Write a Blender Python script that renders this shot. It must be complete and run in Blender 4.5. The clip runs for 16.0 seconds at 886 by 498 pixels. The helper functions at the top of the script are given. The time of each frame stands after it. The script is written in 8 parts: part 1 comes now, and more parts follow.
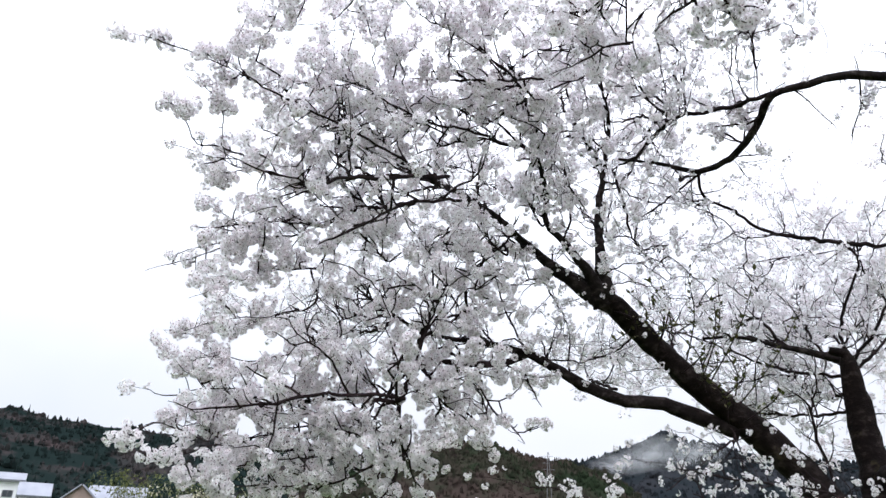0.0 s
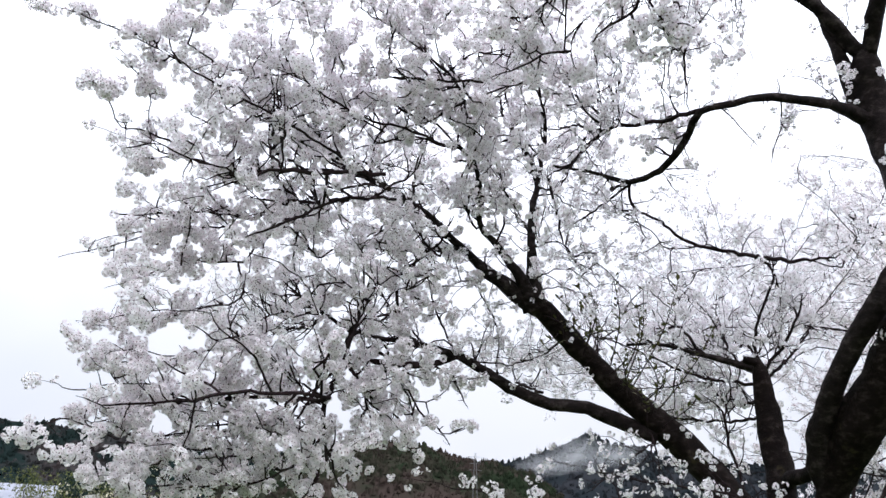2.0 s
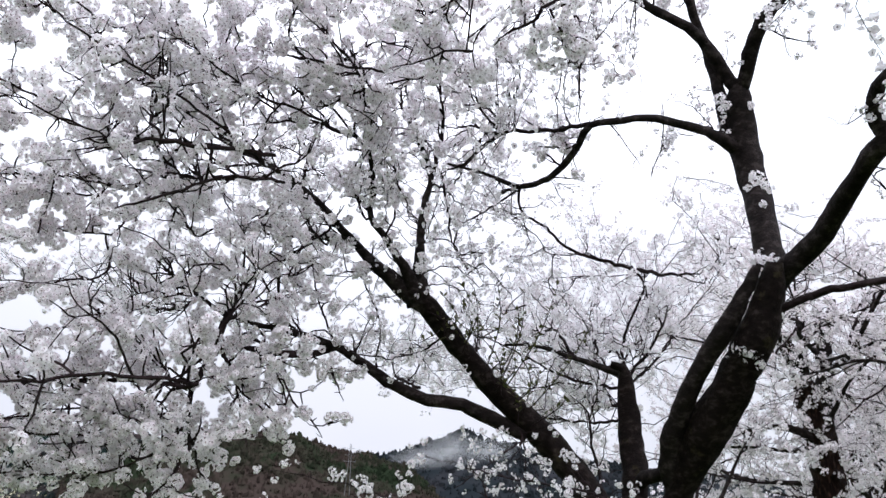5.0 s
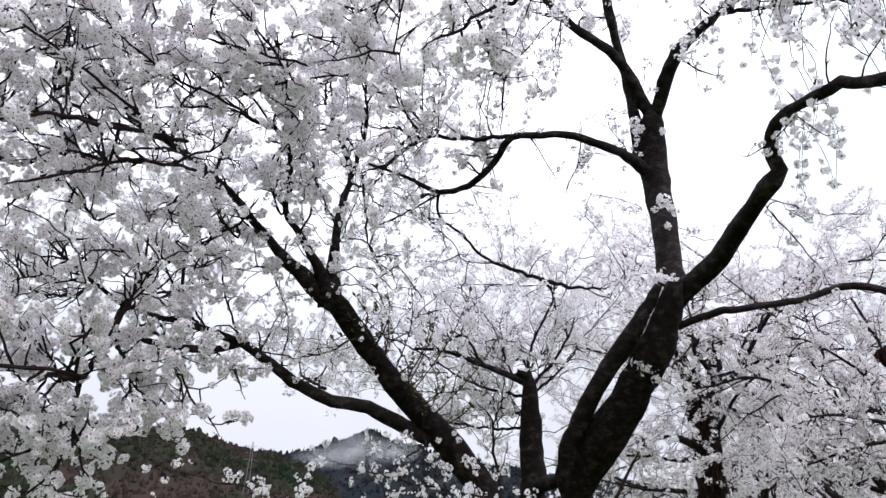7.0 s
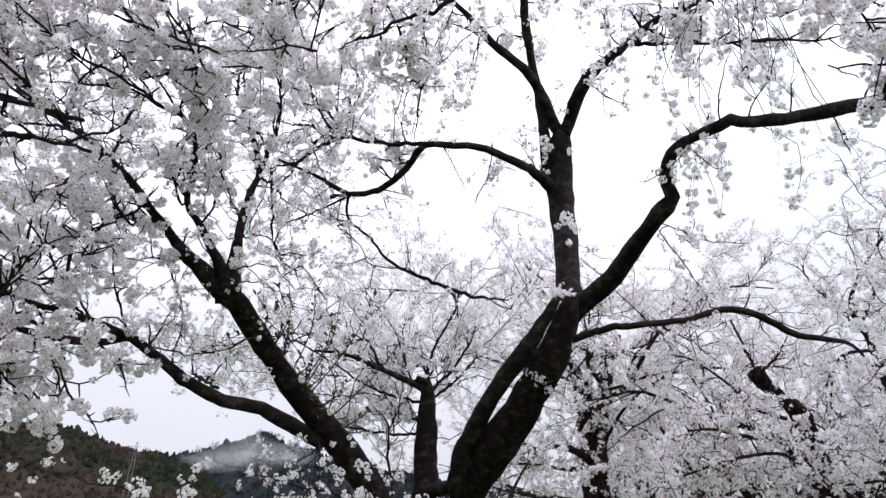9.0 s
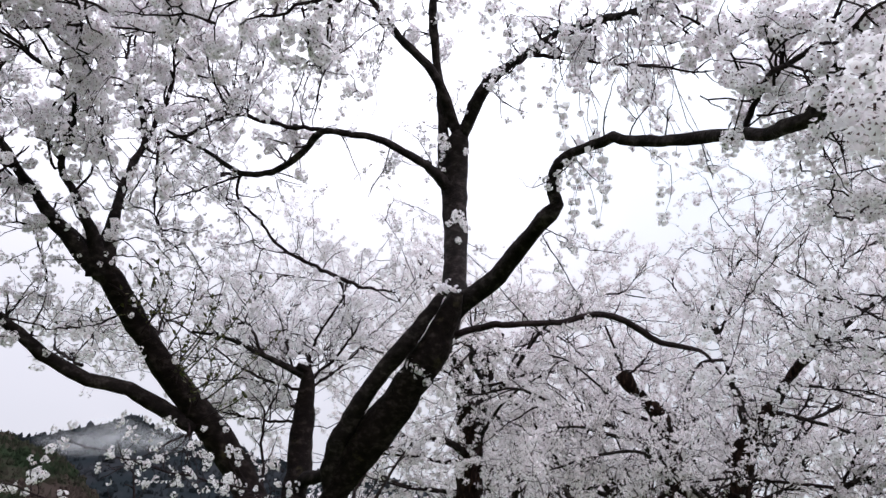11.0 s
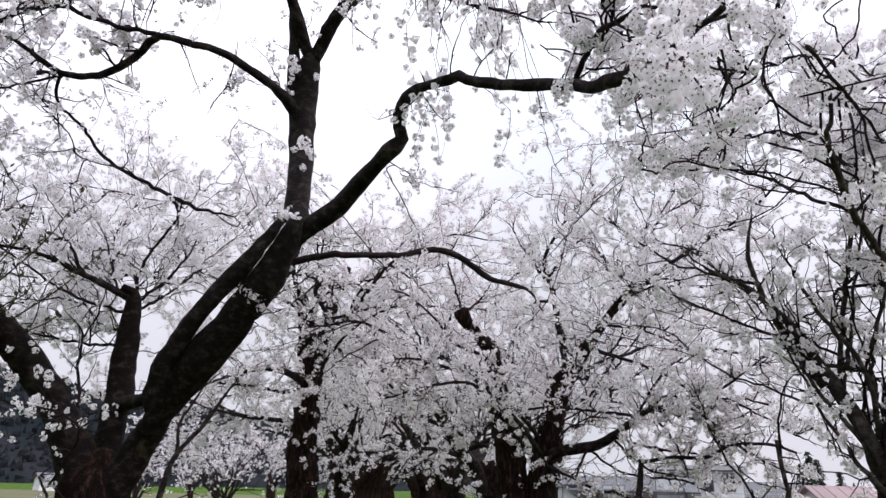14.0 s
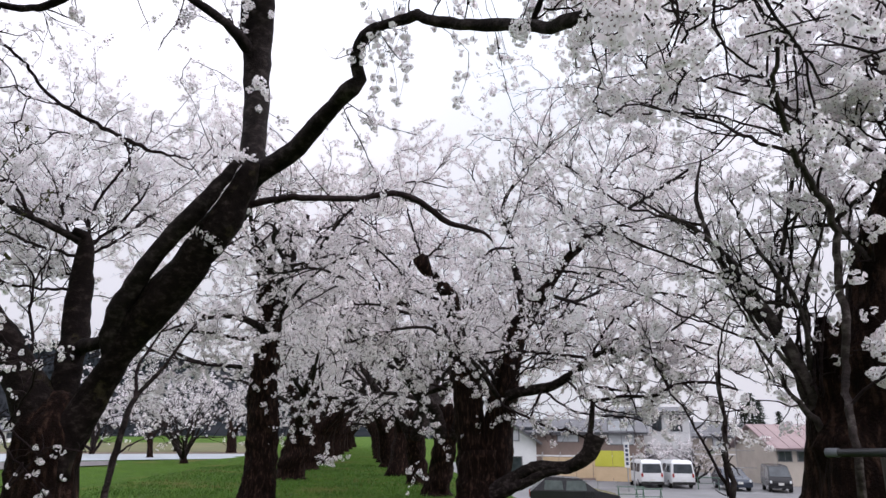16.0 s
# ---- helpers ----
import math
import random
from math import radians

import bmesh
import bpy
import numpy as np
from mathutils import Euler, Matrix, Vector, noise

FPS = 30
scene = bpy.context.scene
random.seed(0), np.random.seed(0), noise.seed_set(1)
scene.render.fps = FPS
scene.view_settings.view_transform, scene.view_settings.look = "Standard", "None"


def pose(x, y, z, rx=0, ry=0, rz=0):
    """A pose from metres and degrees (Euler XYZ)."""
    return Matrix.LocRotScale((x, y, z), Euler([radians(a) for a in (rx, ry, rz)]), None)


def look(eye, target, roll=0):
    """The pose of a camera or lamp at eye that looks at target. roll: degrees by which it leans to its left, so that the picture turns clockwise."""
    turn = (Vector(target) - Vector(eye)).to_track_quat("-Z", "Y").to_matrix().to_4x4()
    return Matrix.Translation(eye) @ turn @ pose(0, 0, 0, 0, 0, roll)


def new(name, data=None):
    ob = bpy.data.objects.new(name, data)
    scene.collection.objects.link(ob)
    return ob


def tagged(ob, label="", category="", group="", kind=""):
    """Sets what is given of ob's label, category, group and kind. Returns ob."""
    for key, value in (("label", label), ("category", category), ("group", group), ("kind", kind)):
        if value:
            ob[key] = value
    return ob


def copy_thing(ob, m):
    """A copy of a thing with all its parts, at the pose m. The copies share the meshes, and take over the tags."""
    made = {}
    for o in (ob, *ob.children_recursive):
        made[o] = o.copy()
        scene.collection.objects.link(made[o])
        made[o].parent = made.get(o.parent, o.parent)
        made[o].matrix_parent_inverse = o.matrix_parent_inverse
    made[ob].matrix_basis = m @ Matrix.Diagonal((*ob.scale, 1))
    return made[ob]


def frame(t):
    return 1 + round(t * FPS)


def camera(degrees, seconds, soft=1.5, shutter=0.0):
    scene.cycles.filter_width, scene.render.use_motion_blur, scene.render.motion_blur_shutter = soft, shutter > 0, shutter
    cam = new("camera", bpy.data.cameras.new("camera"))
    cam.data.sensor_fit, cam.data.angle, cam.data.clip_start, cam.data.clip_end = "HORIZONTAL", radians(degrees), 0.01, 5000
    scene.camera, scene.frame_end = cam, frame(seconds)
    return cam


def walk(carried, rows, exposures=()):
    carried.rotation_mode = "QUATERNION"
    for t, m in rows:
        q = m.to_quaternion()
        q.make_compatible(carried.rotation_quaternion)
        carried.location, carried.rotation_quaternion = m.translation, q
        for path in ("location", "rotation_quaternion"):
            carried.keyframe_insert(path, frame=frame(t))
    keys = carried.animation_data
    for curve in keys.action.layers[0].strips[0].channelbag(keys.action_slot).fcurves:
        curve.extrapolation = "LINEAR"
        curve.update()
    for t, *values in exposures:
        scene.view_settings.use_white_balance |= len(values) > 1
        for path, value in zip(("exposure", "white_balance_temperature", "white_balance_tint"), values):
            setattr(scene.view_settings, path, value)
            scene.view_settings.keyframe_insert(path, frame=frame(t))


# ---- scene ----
cam = camera(67.3, 16.0)
# seconds, eye in metres, turn in degrees
ROWS = [
    (0.0, 0.287, -0.055, 1.477, 113.93, -1.88, 2.62),
    (0.5, 0.294, -0.048, 1.479, 113.98, -1.76, 1.25),
    (1.0, 0.300, -0.040, 1.486, 114.06, -1.72, -0.22),
    (1.5, 0.305, -0.033, 1.488, 114.11, -1.73, -1.77),
    (2.0, 0.310, -0.026, 1.489, 114.11, -1.77, -3.33),
    (2.5, 0.316, -0.024, 1.496, 114.04, -1.80, -4.93),
    (3.0, 0.323, -0.017, 1.492, 114.02, -1.80, -6.50),
    (3.5, 0.332, -0.019, 1.488, 113.95, -1.78, -8.14),
    (4.0, 0.335, -0.011, 1.494, 113.87, -1.82, -9.93),
    (6.5, 0.347, 0.009, 1.517, 114.11, -2.33, -19.52),
    (7.0, 0.356, 0.005, 1.523, 114.26, -2.42, -21.55),
    (7.5, 0.364, 0.003, 1.527, 114.41, -2.50, -23.59),
    (8.0, 0.366, 0.002, 1.525, 114.64, -2.50, -25.69),
    (10.5, 0.377, -0.056, 1.506, 115.13, -2.49, -37.45),
    (11.0, 0.380, -0.070, 1.499, 114.88, -2.60, -40.07),
    (11.5, 0.384, -0.084, 1.488, 114.50, -2.74, -42.64),
    (12.0, 0.393, -0.105, 1.488, 113.73, -2.73, -45.01),
    (12.5, 0.405, -0.118, 1.486, 112.85, -2.51, -47.23),
    (13.0, 0.413, -0.126, 1.470, 111.92, -2.14, -49.33),
    (13.5, 0.421, -0.141, 1.455, 110.95, -1.71, -51.27),
    (14.0, 0.425, -0.156, 1.441, 109.98, -1.32, -53.03),
    (14.5, 0.426, -0.168, 1.420, 109.03, -1.03, -54.38),
    (15.0, 0.420, -0.176, 1.404, 108.03, -0.82, -55.32),
    (15.5, 0.414, -0.176, 1.395, 106.88, -0.60, -55.95),
    (16.0, 0.408, -0.183, 1.379, 105.72, -0.36, -56.34),
]
walk(cam, [(t, pose(x, y, z, rx, ry, rz)) for t, x, y, z, rx, ry, rz in ROWS],
     exposures=[(0.0, -0.13, 6080, 14.0), (3.0, -0.24, 6080, 15.5), (8.0, -0.28, 6140, 17.0), (11.0, -0.43, 6200, 18.5), (16.0, -0.44, 6270, 19.5)])

# ---- sky and light: an even white overcast ----
def mix_rgb(nt, fac, a, b, mode="MIX"):
    n = nt.nodes.new("ShaderNodeMix")
    n.data_type, n.blend_type = "RGBA", mode
    for sock, v in ((n.inputs[0], fac), (n.inputs[6], a), (n.inputs[7], b)):
        if isinstance(v, bpy.types.NodeSocket):
            nt.links.new(v, sock)
        else:
            sock.default_value = v if not isinstance(v, tuple) else (*v, 1.0)[:4]
    return n.outputs[2]


world = bpy.data.worlds.new("overcast")
scene.world = world
world.use_nodes = True
wn = world.node_tree
wn.nodes.clear()
w_out = wn.nodes.new("ShaderNodeOutputWorld")
w_bg = wn.nodes.new("ShaderNodeBackground")
w_sky = wn.nodes.new("ShaderNodeTexSky")
w_sky.sky_type = "NISHITA"
w_sky.sun_disc = False
w_sky.sun_elevation = radians(34)
w_sky.sun_rotation = radians(175)
w_sky.air_density, w_sky.dust_density = 1.0, 3.0
w_co = wn.nodes.new("ShaderNodeTexCoord")
w_no = wn.nodes.new("ShaderNodeTexNoise")
w_no.inputs["Scale"].default_value = 1.6
w_no.inputs["Detail"].default_value = 4.0
wn.links.new(w_co.outputs["Generated"], w_no.inputs["Vector"])
w_ramp = wn.nodes.new("ShaderNodeValToRGB")
w_ramp.color_ramp.elements[0].position, w_ramp.color_ramp.elements[0].color = 0.32, (8.1, 8.65, 8.9, 1)
w_ramp.color_ramp.elements[1].position, w_ramp.color_ramp.elements[1].color = 0.56, (9.9, 10.05, 10.3, 1)
wn.links.new(w_no.outputs["Fac"], w_ramp.inputs["Fac"])
w_sep = wn.nodes.new("ShaderNodeSeparateXYZ")
wn.links.new(w_co.outputs["Generated"], w_sep.inputs[0])
w_pow = wn.nodes.new("ShaderNodeMath")
w_pow.operation, w_pow.use_clamp = "POWER", True
w_pow.inputs[1].default_value = 2.4
wn.links.new(w_sep.outputs["Z"], w_pow.inputs[0])
w_zen = wn.nodes.new("ShaderNodeMapRange")
w_zen.inputs["From Min"].default_value, w_zen.inputs["From Max"].default_value = 0.0, 1.0
w_zen.inputs["To Min"].default_value, w_zen.inputs["To Max"].default_value = 0.87, 3.65
wn.links.new(w_pow.outputs[0], w_zen.inputs["Value"])
w_cloud = mix_rgb(wn, 0.94, w_sky.outputs["Color"], w_ramp.outputs["Color"])
w_mul = wn.nodes.new("ShaderNodeVectorMath")
w_mul.operation = "SCALE"
wn.links.new(w_cloud, w_mul.inputs[0])
wn.links.new(w_zen.outputs["Result"], w_mul.inputs["Scale"])
wn.links.new(w_mul.outputs["Vector"], w_bg.inputs["Color"])
w_bg.inputs["Strength"].default_value = 0.125
wn.links.new(w_bg.outputs["Background"], w_out.inputs["Surface"])

sun = new("sun", bpy.data.lights.new("sun", "SUN"))
sun.data.energy, sun.data.angle, sun.data.color = 2.0, radians(40), (1.0, 0.985, 0.96)
sun.matrix_world = look((6, -40, 27), (0, 0, 0))


# ---- materials ----
def material(name, rough=0.8, metal=0.0):
    m = bpy.data.materials.new(name)
    m.use_nodes = True
    nt = m.node_tree
    b = nt.nodes["Principled BSDF"]
    b.inputs["Roughness"].default_value = rough
    b.inputs["Metallic"].default_value = metal
    return m, nt, b


def noise_node(nt, scale, detail=4.0, rough=0.55, stretch=None, space="Object"):
    co = nt.nodes.new("ShaderNodeTexCoord")
    n = nt.nodes.new("ShaderNodeTexNoise")
    n.inputs["Scale"].default_value, n.inputs["Detail"].default_value, n.inputs["Roughness"].default_value = scale, detail, rough
    v = co.outputs[space]
    if stretch:
        mp = nt.nodes.new("ShaderNodeMapping")
        mp.inputs["Scale"].default_value = stretch
        nt.links.new(v, mp.inputs["Vector"])
        v = mp.outputs["Vector"]
    nt.links.new(v, n.inputs["Vector"])
    return n.outputs["Fac"]


def ramp(nt, fac, stops):
    r = nt.nodes.new("ShaderNodeValToRGB")
    e = r.color_ramp.elements
    while len(e) < len(stops):
        e.new(0.5)
    for el, (p, c) in zip(e, stops):
        el.position, el.color = p, (*c, 1.0)[:4]
    nt.links.new(fac, r.inputs["Fac"])
    return r.outputs["Color"]


def bump(nt, b, height, strength, dist):
    n = nt.nodes.new("ShaderNodeBump")
    n.inputs["Strength"].default_value, n.inputs["Distance"].default_value = strength, dist
    nt.links.new(height, n.inputs["Height"])
    nt.links.new(n.outputs["Normal"], b.inputs["Normal"])


def surface(name, dark, light, scale=6.0, rough=0.8, metal=0.0, fine=60.0, relief=0.2, depth=0.004):
    """A paint, stone or metal surface with two scales of variation."""
    m, nt, b = material(name, rough, metal)
    big = ramp(nt, noise_node(nt, scale), [(0.3, dark), (0.7, light)])
    small = noise_node(nt, fine)
    col = mix_rgb(nt, 0.35, big, ramp(nt, small, [(0.3, (0.75, 0.75, 0.75)), (0.7, (1.12, 1.12, 1.12))]), "MULTIPLY")
    nt.links.new(col, b.inputs["Base Color"])
    if relief:
        bump(nt, b, small, relief, depth)
    return m


def bark(name, dark, mid, light, moss=0.0, rough=0.75, grain=(1.0, 1.0, 1.5), deep=0.02):
    m, nt, b = material(name, rough)
    rings = noise_node(nt, 13.0, 6.0, 0.65, grain)
    plates = noise_node(nt, 3.2, 6.0, 0.65)
    fine = noise_node(nt, 70.0, 3.0)
    col = ramp(nt, rings, [(0.28, dark), (0.52, mid), (0.75, light)])
    col = mix_rgb(nt, 0.6, col, ramp(nt, plates, [(0.3, (0.45, 0.42, 0.42)), (0.7, (1.25, 1.2, 1.15))]), "MULTIPLY")
    if moss:
        patch = ramp(nt, noise_node(nt, 2.1, 5.0, 0.7), [(0.60 - moss, (0, 0, 0)), (0.70 - moss * 0.6, (1, 1, 1))])
        col = mix_rgb(nt, patch, col, (0.065, 0.055, 0.028))
    nt.links.new(col, b.inputs["Base Color"])
    b.inputs["Specular IOR Level"].default_value = 0.06
    h = mix_rgb(nt, 0.5, rings, fine)
    bump(nt, b, h, 0.9, deep)
    return m


M_BARK = bark("bark", (0.006, 0.0045, 0.0045), (0.02, 0.015, 0.0145), (0.085, 0.07, 0.067))
M_BARK_MOSS = bark("mossy_bark", (0.004, 0.0028, 0.0026), (0.012, 0.0084, 0.0078), (0.055, 0.044, 0.041), moss=0.03)
M_TWIG = bark("twig_bark", (0.011, 0.0075, 0.0085), (0.024, 0.016, 0.0175), (0.055, 0.041, 0.044))
M_BARK_OLD = bark("old_trunk_bark", (0.0016, 0.0009, 0.0007), (0.013, 0.0068, 0.0052), (0.082, 0.048, 0.036), grain=(1.6, 1.6, 0.45), deep=0.05)
M_BARK_GREY = bark("grey_bark", (0.013, 0.0105, 0.0105), (0.05, 0.041, 0.040), (0.17, 0.15, 0.145))
M_BARK_LIMB = bark("limb_bark", (0.006, 0.0048, 0.0048), (0.020, 0.0155, 0.0155), (0.082, 0.070, 0.067))
M_WOUND = surface("cut_wood", (0.02, 0.015, 0.014), (0.06, 0.045, 0.038), 20.0)


def petal_material(name, pale, pink, through_light):
    m, nt, b = material(name, 0.55)
    geo = nt.nodes.new("ShaderNodeNewGeometry")
    col = ramp(nt, geo.outputs["Random Per Island"], [(0.0, pink), (0.45, pale), (1.0, pale)])
    col = mix_rgb(nt, 0.2, col, ramp(nt, noise_node(nt, 4.0), [(0.35, (0.86, 0.82, 0.86)), (0.65, (1, 1, 1))]), "MULTIPLY")
    nt.links.new(col, b.inputs["Base Color"])
    b.inputs["Specular IOR Level"].default_value = 0.15
    tr = nt.nodes.new("ShaderNodeBsdfTranslucent")
    nt.links.new(col, tr.inputs["Color"])
    mx = nt.nodes.new("ShaderNodeMixShader")
    mx.inputs[0].default_value = through_light
    nt.links.new(b.outputs[0], mx.inputs[1])
    nt.links.new(tr.outputs[0], mx.inputs[2])
    nt.links.new(mx.outputs[0], nt.nodes["Material Output"].inputs["Surface"])
    return m


M_PETAL = petal_material("petal", (0.978, 0.962, 0.974), (0.968, 0.905, 0.935), 0.5)
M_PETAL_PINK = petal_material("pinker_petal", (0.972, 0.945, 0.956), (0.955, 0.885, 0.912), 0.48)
M_HEART = surface("flower_heart", (0.11, 0.065, 0.075), (0.24, 0.15, 0.165), 30.0, relief=0)
M_CALYX = surface("calyx", (0.10, 0.045, 0.05), (0.18, 0.10, 0.08), 30.0, relief=0)
M_LEAF = surface("young_leaf", (0.06, 0.075, 0.02), (0.14, 0.12, 0.04), 20.0, relief=0)


# ---- mesh helpers ----
def mesh_object(name, verts, faces, materials, parent=None, label="", mats=None, smooth=True):
    me = bpy.data.meshes.new(name)
    me.from_pydata([tuple(v) for v in verts], [], faces)
    for m in materials if isinstance(materials, (list, tuple)) else [materials]:
        me.materials.append(m)
    if mats is not None:
        me.polygons.foreach_set("material_index", mats)
    if smooth:
        me.polygons.foreach_set("use_smooth", [True] * len(me.polygons))
    me.update()
    ob = new(name, me)
    if parent:
        ob.parent = parent
    return tagged(ob, label)


def part(name, bm, mat, parent, label="", smooth=False):
    me = bpy.data.meshes.new(name)
    bm.to_mesh(me)
    bm.free()
    me.materials.append(mat)
    if smooth:
        me.polygons.foreach_set("use_smooth", [True] * len(me.polygons))
    ob = new(name, me)
    ob.parent = parent
    return tagged(ob, label)


def thing(name, m, label, category, group="", kind=""):
    ob = new(name)
    ob.empty_display_size = 0.2
    ob.matrix_world = m
    return tagged(ob, label, category, group, kind)


def box_bm(x0, x1, y0, y1, z0, z1, bevel=0.0):
    bm = bmesh.new()
    bmesh.ops.create_cube(bm, size=1.0)
    for v in bm.verts:
        v.co = Vector((x0 + (v.co.x + 0.5) * (x1 - x0), y0 + (v.co.y + 0.5) * (y1 - y0), z0 + (v.co.z + 0.5) * (z1 - z0)))
    if bevel:
        bmesh.ops.bevel(bm, geom=bm.edges[:], offset=bevel, segments=2, affect="EDGES")
    return bm


def spline(points, step):
    """Points (x, y, z, r) resampled along a Catmull-Rom curve."""
    p = np.array(points, float)
    p = np.vstack([2 * p[0] - p[1], p, 2 * p[-1] - p[-2]])
    out = []
    for i in range(1, len(p) - 2):
        n = max(1, int(np.ceil(np.linalg.norm(p[i + 1, :3] - p[i, :3]) / step)))
        for k in range(n):
            t = k / n
            out.append(0.5 * (2 * p[i] + (p[i + 1] - p[i - 1]) * t + (2 * p[i - 1] - 5 * p[i] + 4 * p[i + 1] - p[i + 2]) * t * t
                              + (3 * p[i] - p[i - 1] - 3 * p[i + 1] + p[i + 2]) * t ** 3))
    out.append(p[-2])
    out = np.array(out)
    out[:, 3] = np.clip(out[:, 3], np.min(p[1:-1, 3]) * 0.8, None)
    return out


def tube_arrays(path, sides, rng, rough=0.0, knots=0.0):
    """Ring vertices and faces of a swept, slightly uneven tube along path (n, 4), closed at both ends."""
    n = len(path)
    tan = np.gradient(path[:, :3], axis=0)
    tan /= np.linalg.norm(tan, axis=1)[:, None] + 1e-9
    ref = np.array([0.3, 0.2, 1.0]) if abs(tan[0, 2]) < 0.8 else np.array([1.0, 0.2, 0.1])
    verts = []
    u = np.cross(tan[0], ref)
    u /= np.linalg.norm(u)
    ang = np.arange(sides) * 2 * np.pi / sides
    lump = 1 + rough * rng.uniform(-1, 1, sides)
    for i in range(n):
        u = u - tan[i] * np.dot(u, tan[i])
        u /= np.linalg.norm(u) + 1e-9
        v = np.cross(tan[i], u)
        if rough:
            lump = 0.75 * lump + 0.25 * (1 + rough * 2.2 * rng.uniform(-1, 1, sides))
        r = path[i, 3] * lump * (1 + knots * rng.uniform(-0.4, 1) * (rng.random() < 0.3))
        verts.append(path[i, :3] + (np.cos(ang) * r)[:, None] * u + (np.sin(ang) * r)[:, None] * v)
    verts = np.vstack(verts)
    faces = [(i * sides + j, i * sides + (j + 1) % sides, (i + 1) * sides + (j + 1) % sides, (i + 1) * sides + j)
             for i in range(n - 1) for j in range(sides)]
    faces.append(tuple(range(sides))[::-1])
    faces.append(tuple((n - 1) * sides + j for j in range(sides)))
    return verts, faces


# ---- blossom ----
def flower_tris(rng, size, detail):
    """One five-petalled blossom facing +z: vertices, triangles, material slots (0 petal, 1 heart, 2 calyx and stalk)."""
    v, f, m = [(0, 0, -0.10 * size)], [], []
    turn = rng.uniform(0, 6.28)
    cup = rng.uniform(0.1, 0.5)
    if detail == 0:
        v = [(0.55 * size * math.cos(turn + a), 0.55 * size * math.sin(turn + a), cup * 0.4 * size * rng.uniform(-0.6, 1.0)) for a in (0, 1.4, 3.0, 4.5)]
        v += [(0.2 * size * math.cos(turn + a), 0.2 * size * math.sin(turn + a), (0.16 if a < 4 else -0.3) * size) for a in (0.5, 2.8, 4.6)]
        return v, [(0, 1, 2), (0, 2, 3), (4, 5, 6)], [0, 0, 2]
    ring = []
    for p in range(5):
        a = turn + p * 1.2566 + rng.uniform(-0.12, 0.12)
        q = 0.5 * size * rng.uniform(0.9, 1.08)
        ring.append((q * math.cos(a), q * math.sin(a), cup * size * rng.uniform(0.3, 0.7)))
    v += ring
    if detail == 1:
        f += [(0, p + 1, (p + 1) % 5 + 1) for p in range(5)]
        m += [0] * 5
    else:
        for p in range(5):
            a = turn + (p + 0.5) * 1.2566
            v.append((0.52 * size * math.cos(a), 0.52 * size * math.sin(a), cup * size * rng.uniform(0.3, 0.8)))
            f += [(0, p + 1, p + 6), (0, p + 6, (p + 1) % 5 + 1)]
            m += [0, 0]
    base = len(v)
    h = 0.175 * size
    v += [(h * math.cos(a), h * math.sin(a), (0.14 + 0.03 * a) * size) for a in (0, 2.1, 4.2)]
    f += [(base, base + 1, base + 2)]
    m += [1]
    return v, f, m


def clump_template(rng, count, radius, size, detail, stalks=True):
    """A ball or bunch of blossoms, facing outwards: arrays of vertices, triangles and slots."""
    V, T, S, n0 = [], [], [], 0
    squash = np.array([1.0, rng.uniform(0.8, 1.0), rng.uniform(0.6, 1.0)])
    for i in range(count):
        d = np.array([rng.normal(), rng.normal(), rng.normal() - 0.1])
        if count > 8:
            g = (i + 0.5) / count
            ph, th = math.acos(1 - 2 * g), 2.39996 * i + rng.uniform(-0.3, 0.3)
            d = np.array([math.sin(ph) * math.cos(th), math.sin(ph) * math.sin(th), math.cos(ph)]) + 0.28 * d
        d /= np.linalg.norm(d)
        v, f, m = flower_tris(rng, size * rng.uniform(0.85, 1.12), detail)
        v = np.array(v)
        tilt = d + 0.35 * rng.normal(size=3)
        tilt /= np.linalg.norm(tilt)
        a = np.cross(tilt, [0.31, 0.92, 0.22])
        a /= np.linalg.norm(a)
        rot = np.stack([a, np.cross(tilt, a), tilt], axis=1)
        at = d * squash * radius * rng.uniform(0.72, 1.1)
        v = v @ rot.T + at
        if stalks and detail and i % 4 == 0:
            k = len(v)
            s = np.cross(d, a) * 0.0022
            v = np.vstack([v, at - 0.1 * size * tilt + s, at - 0.1 * size * tilt - s, d * radius * 0.1])
            f = f + [(k, k + 1, k + 2)]
            m = m + [2]
        V.append(v)
        T.append(np.array(f) + n0)
        S.append(np.array(m))
        n0 += len(v)
    return np.vstack(V), np.vstack(T), np.concatenate(S)


RNG = np.random.default_rng(11)
CLUMPS = {
    "fine": [clump_template(RNG, n, r, 0.037, 1) for n, r in ((44, 0.066), (34, 0.058), (25, 0.049), (17, 0.040), (10, 0.031))],
    "bunch": [clump_template(RNG, n, r, 0.036, 1) for n, r in ((6, 0.030), (5, 0.028), (8, 0.034), (3, 0.024), (10, 0.037))],
    "dot": [clump_template(RNG, n, r, 0.034, 1) for n, r in ((2, 0.014), (3, 0.017), (1, 0.006), (4, 0.020))],
    "mid": [clump_template(RNG, n, r, 0.037, 0) for n, r in ((7, 0.042), (5, 0.036), (9, 0.052))],
    "far": [clump_template(RNG, n, r, 0.085, 0) for n, r in ((5, 0.11), (4, 0.10), (6, 0.13))],
}


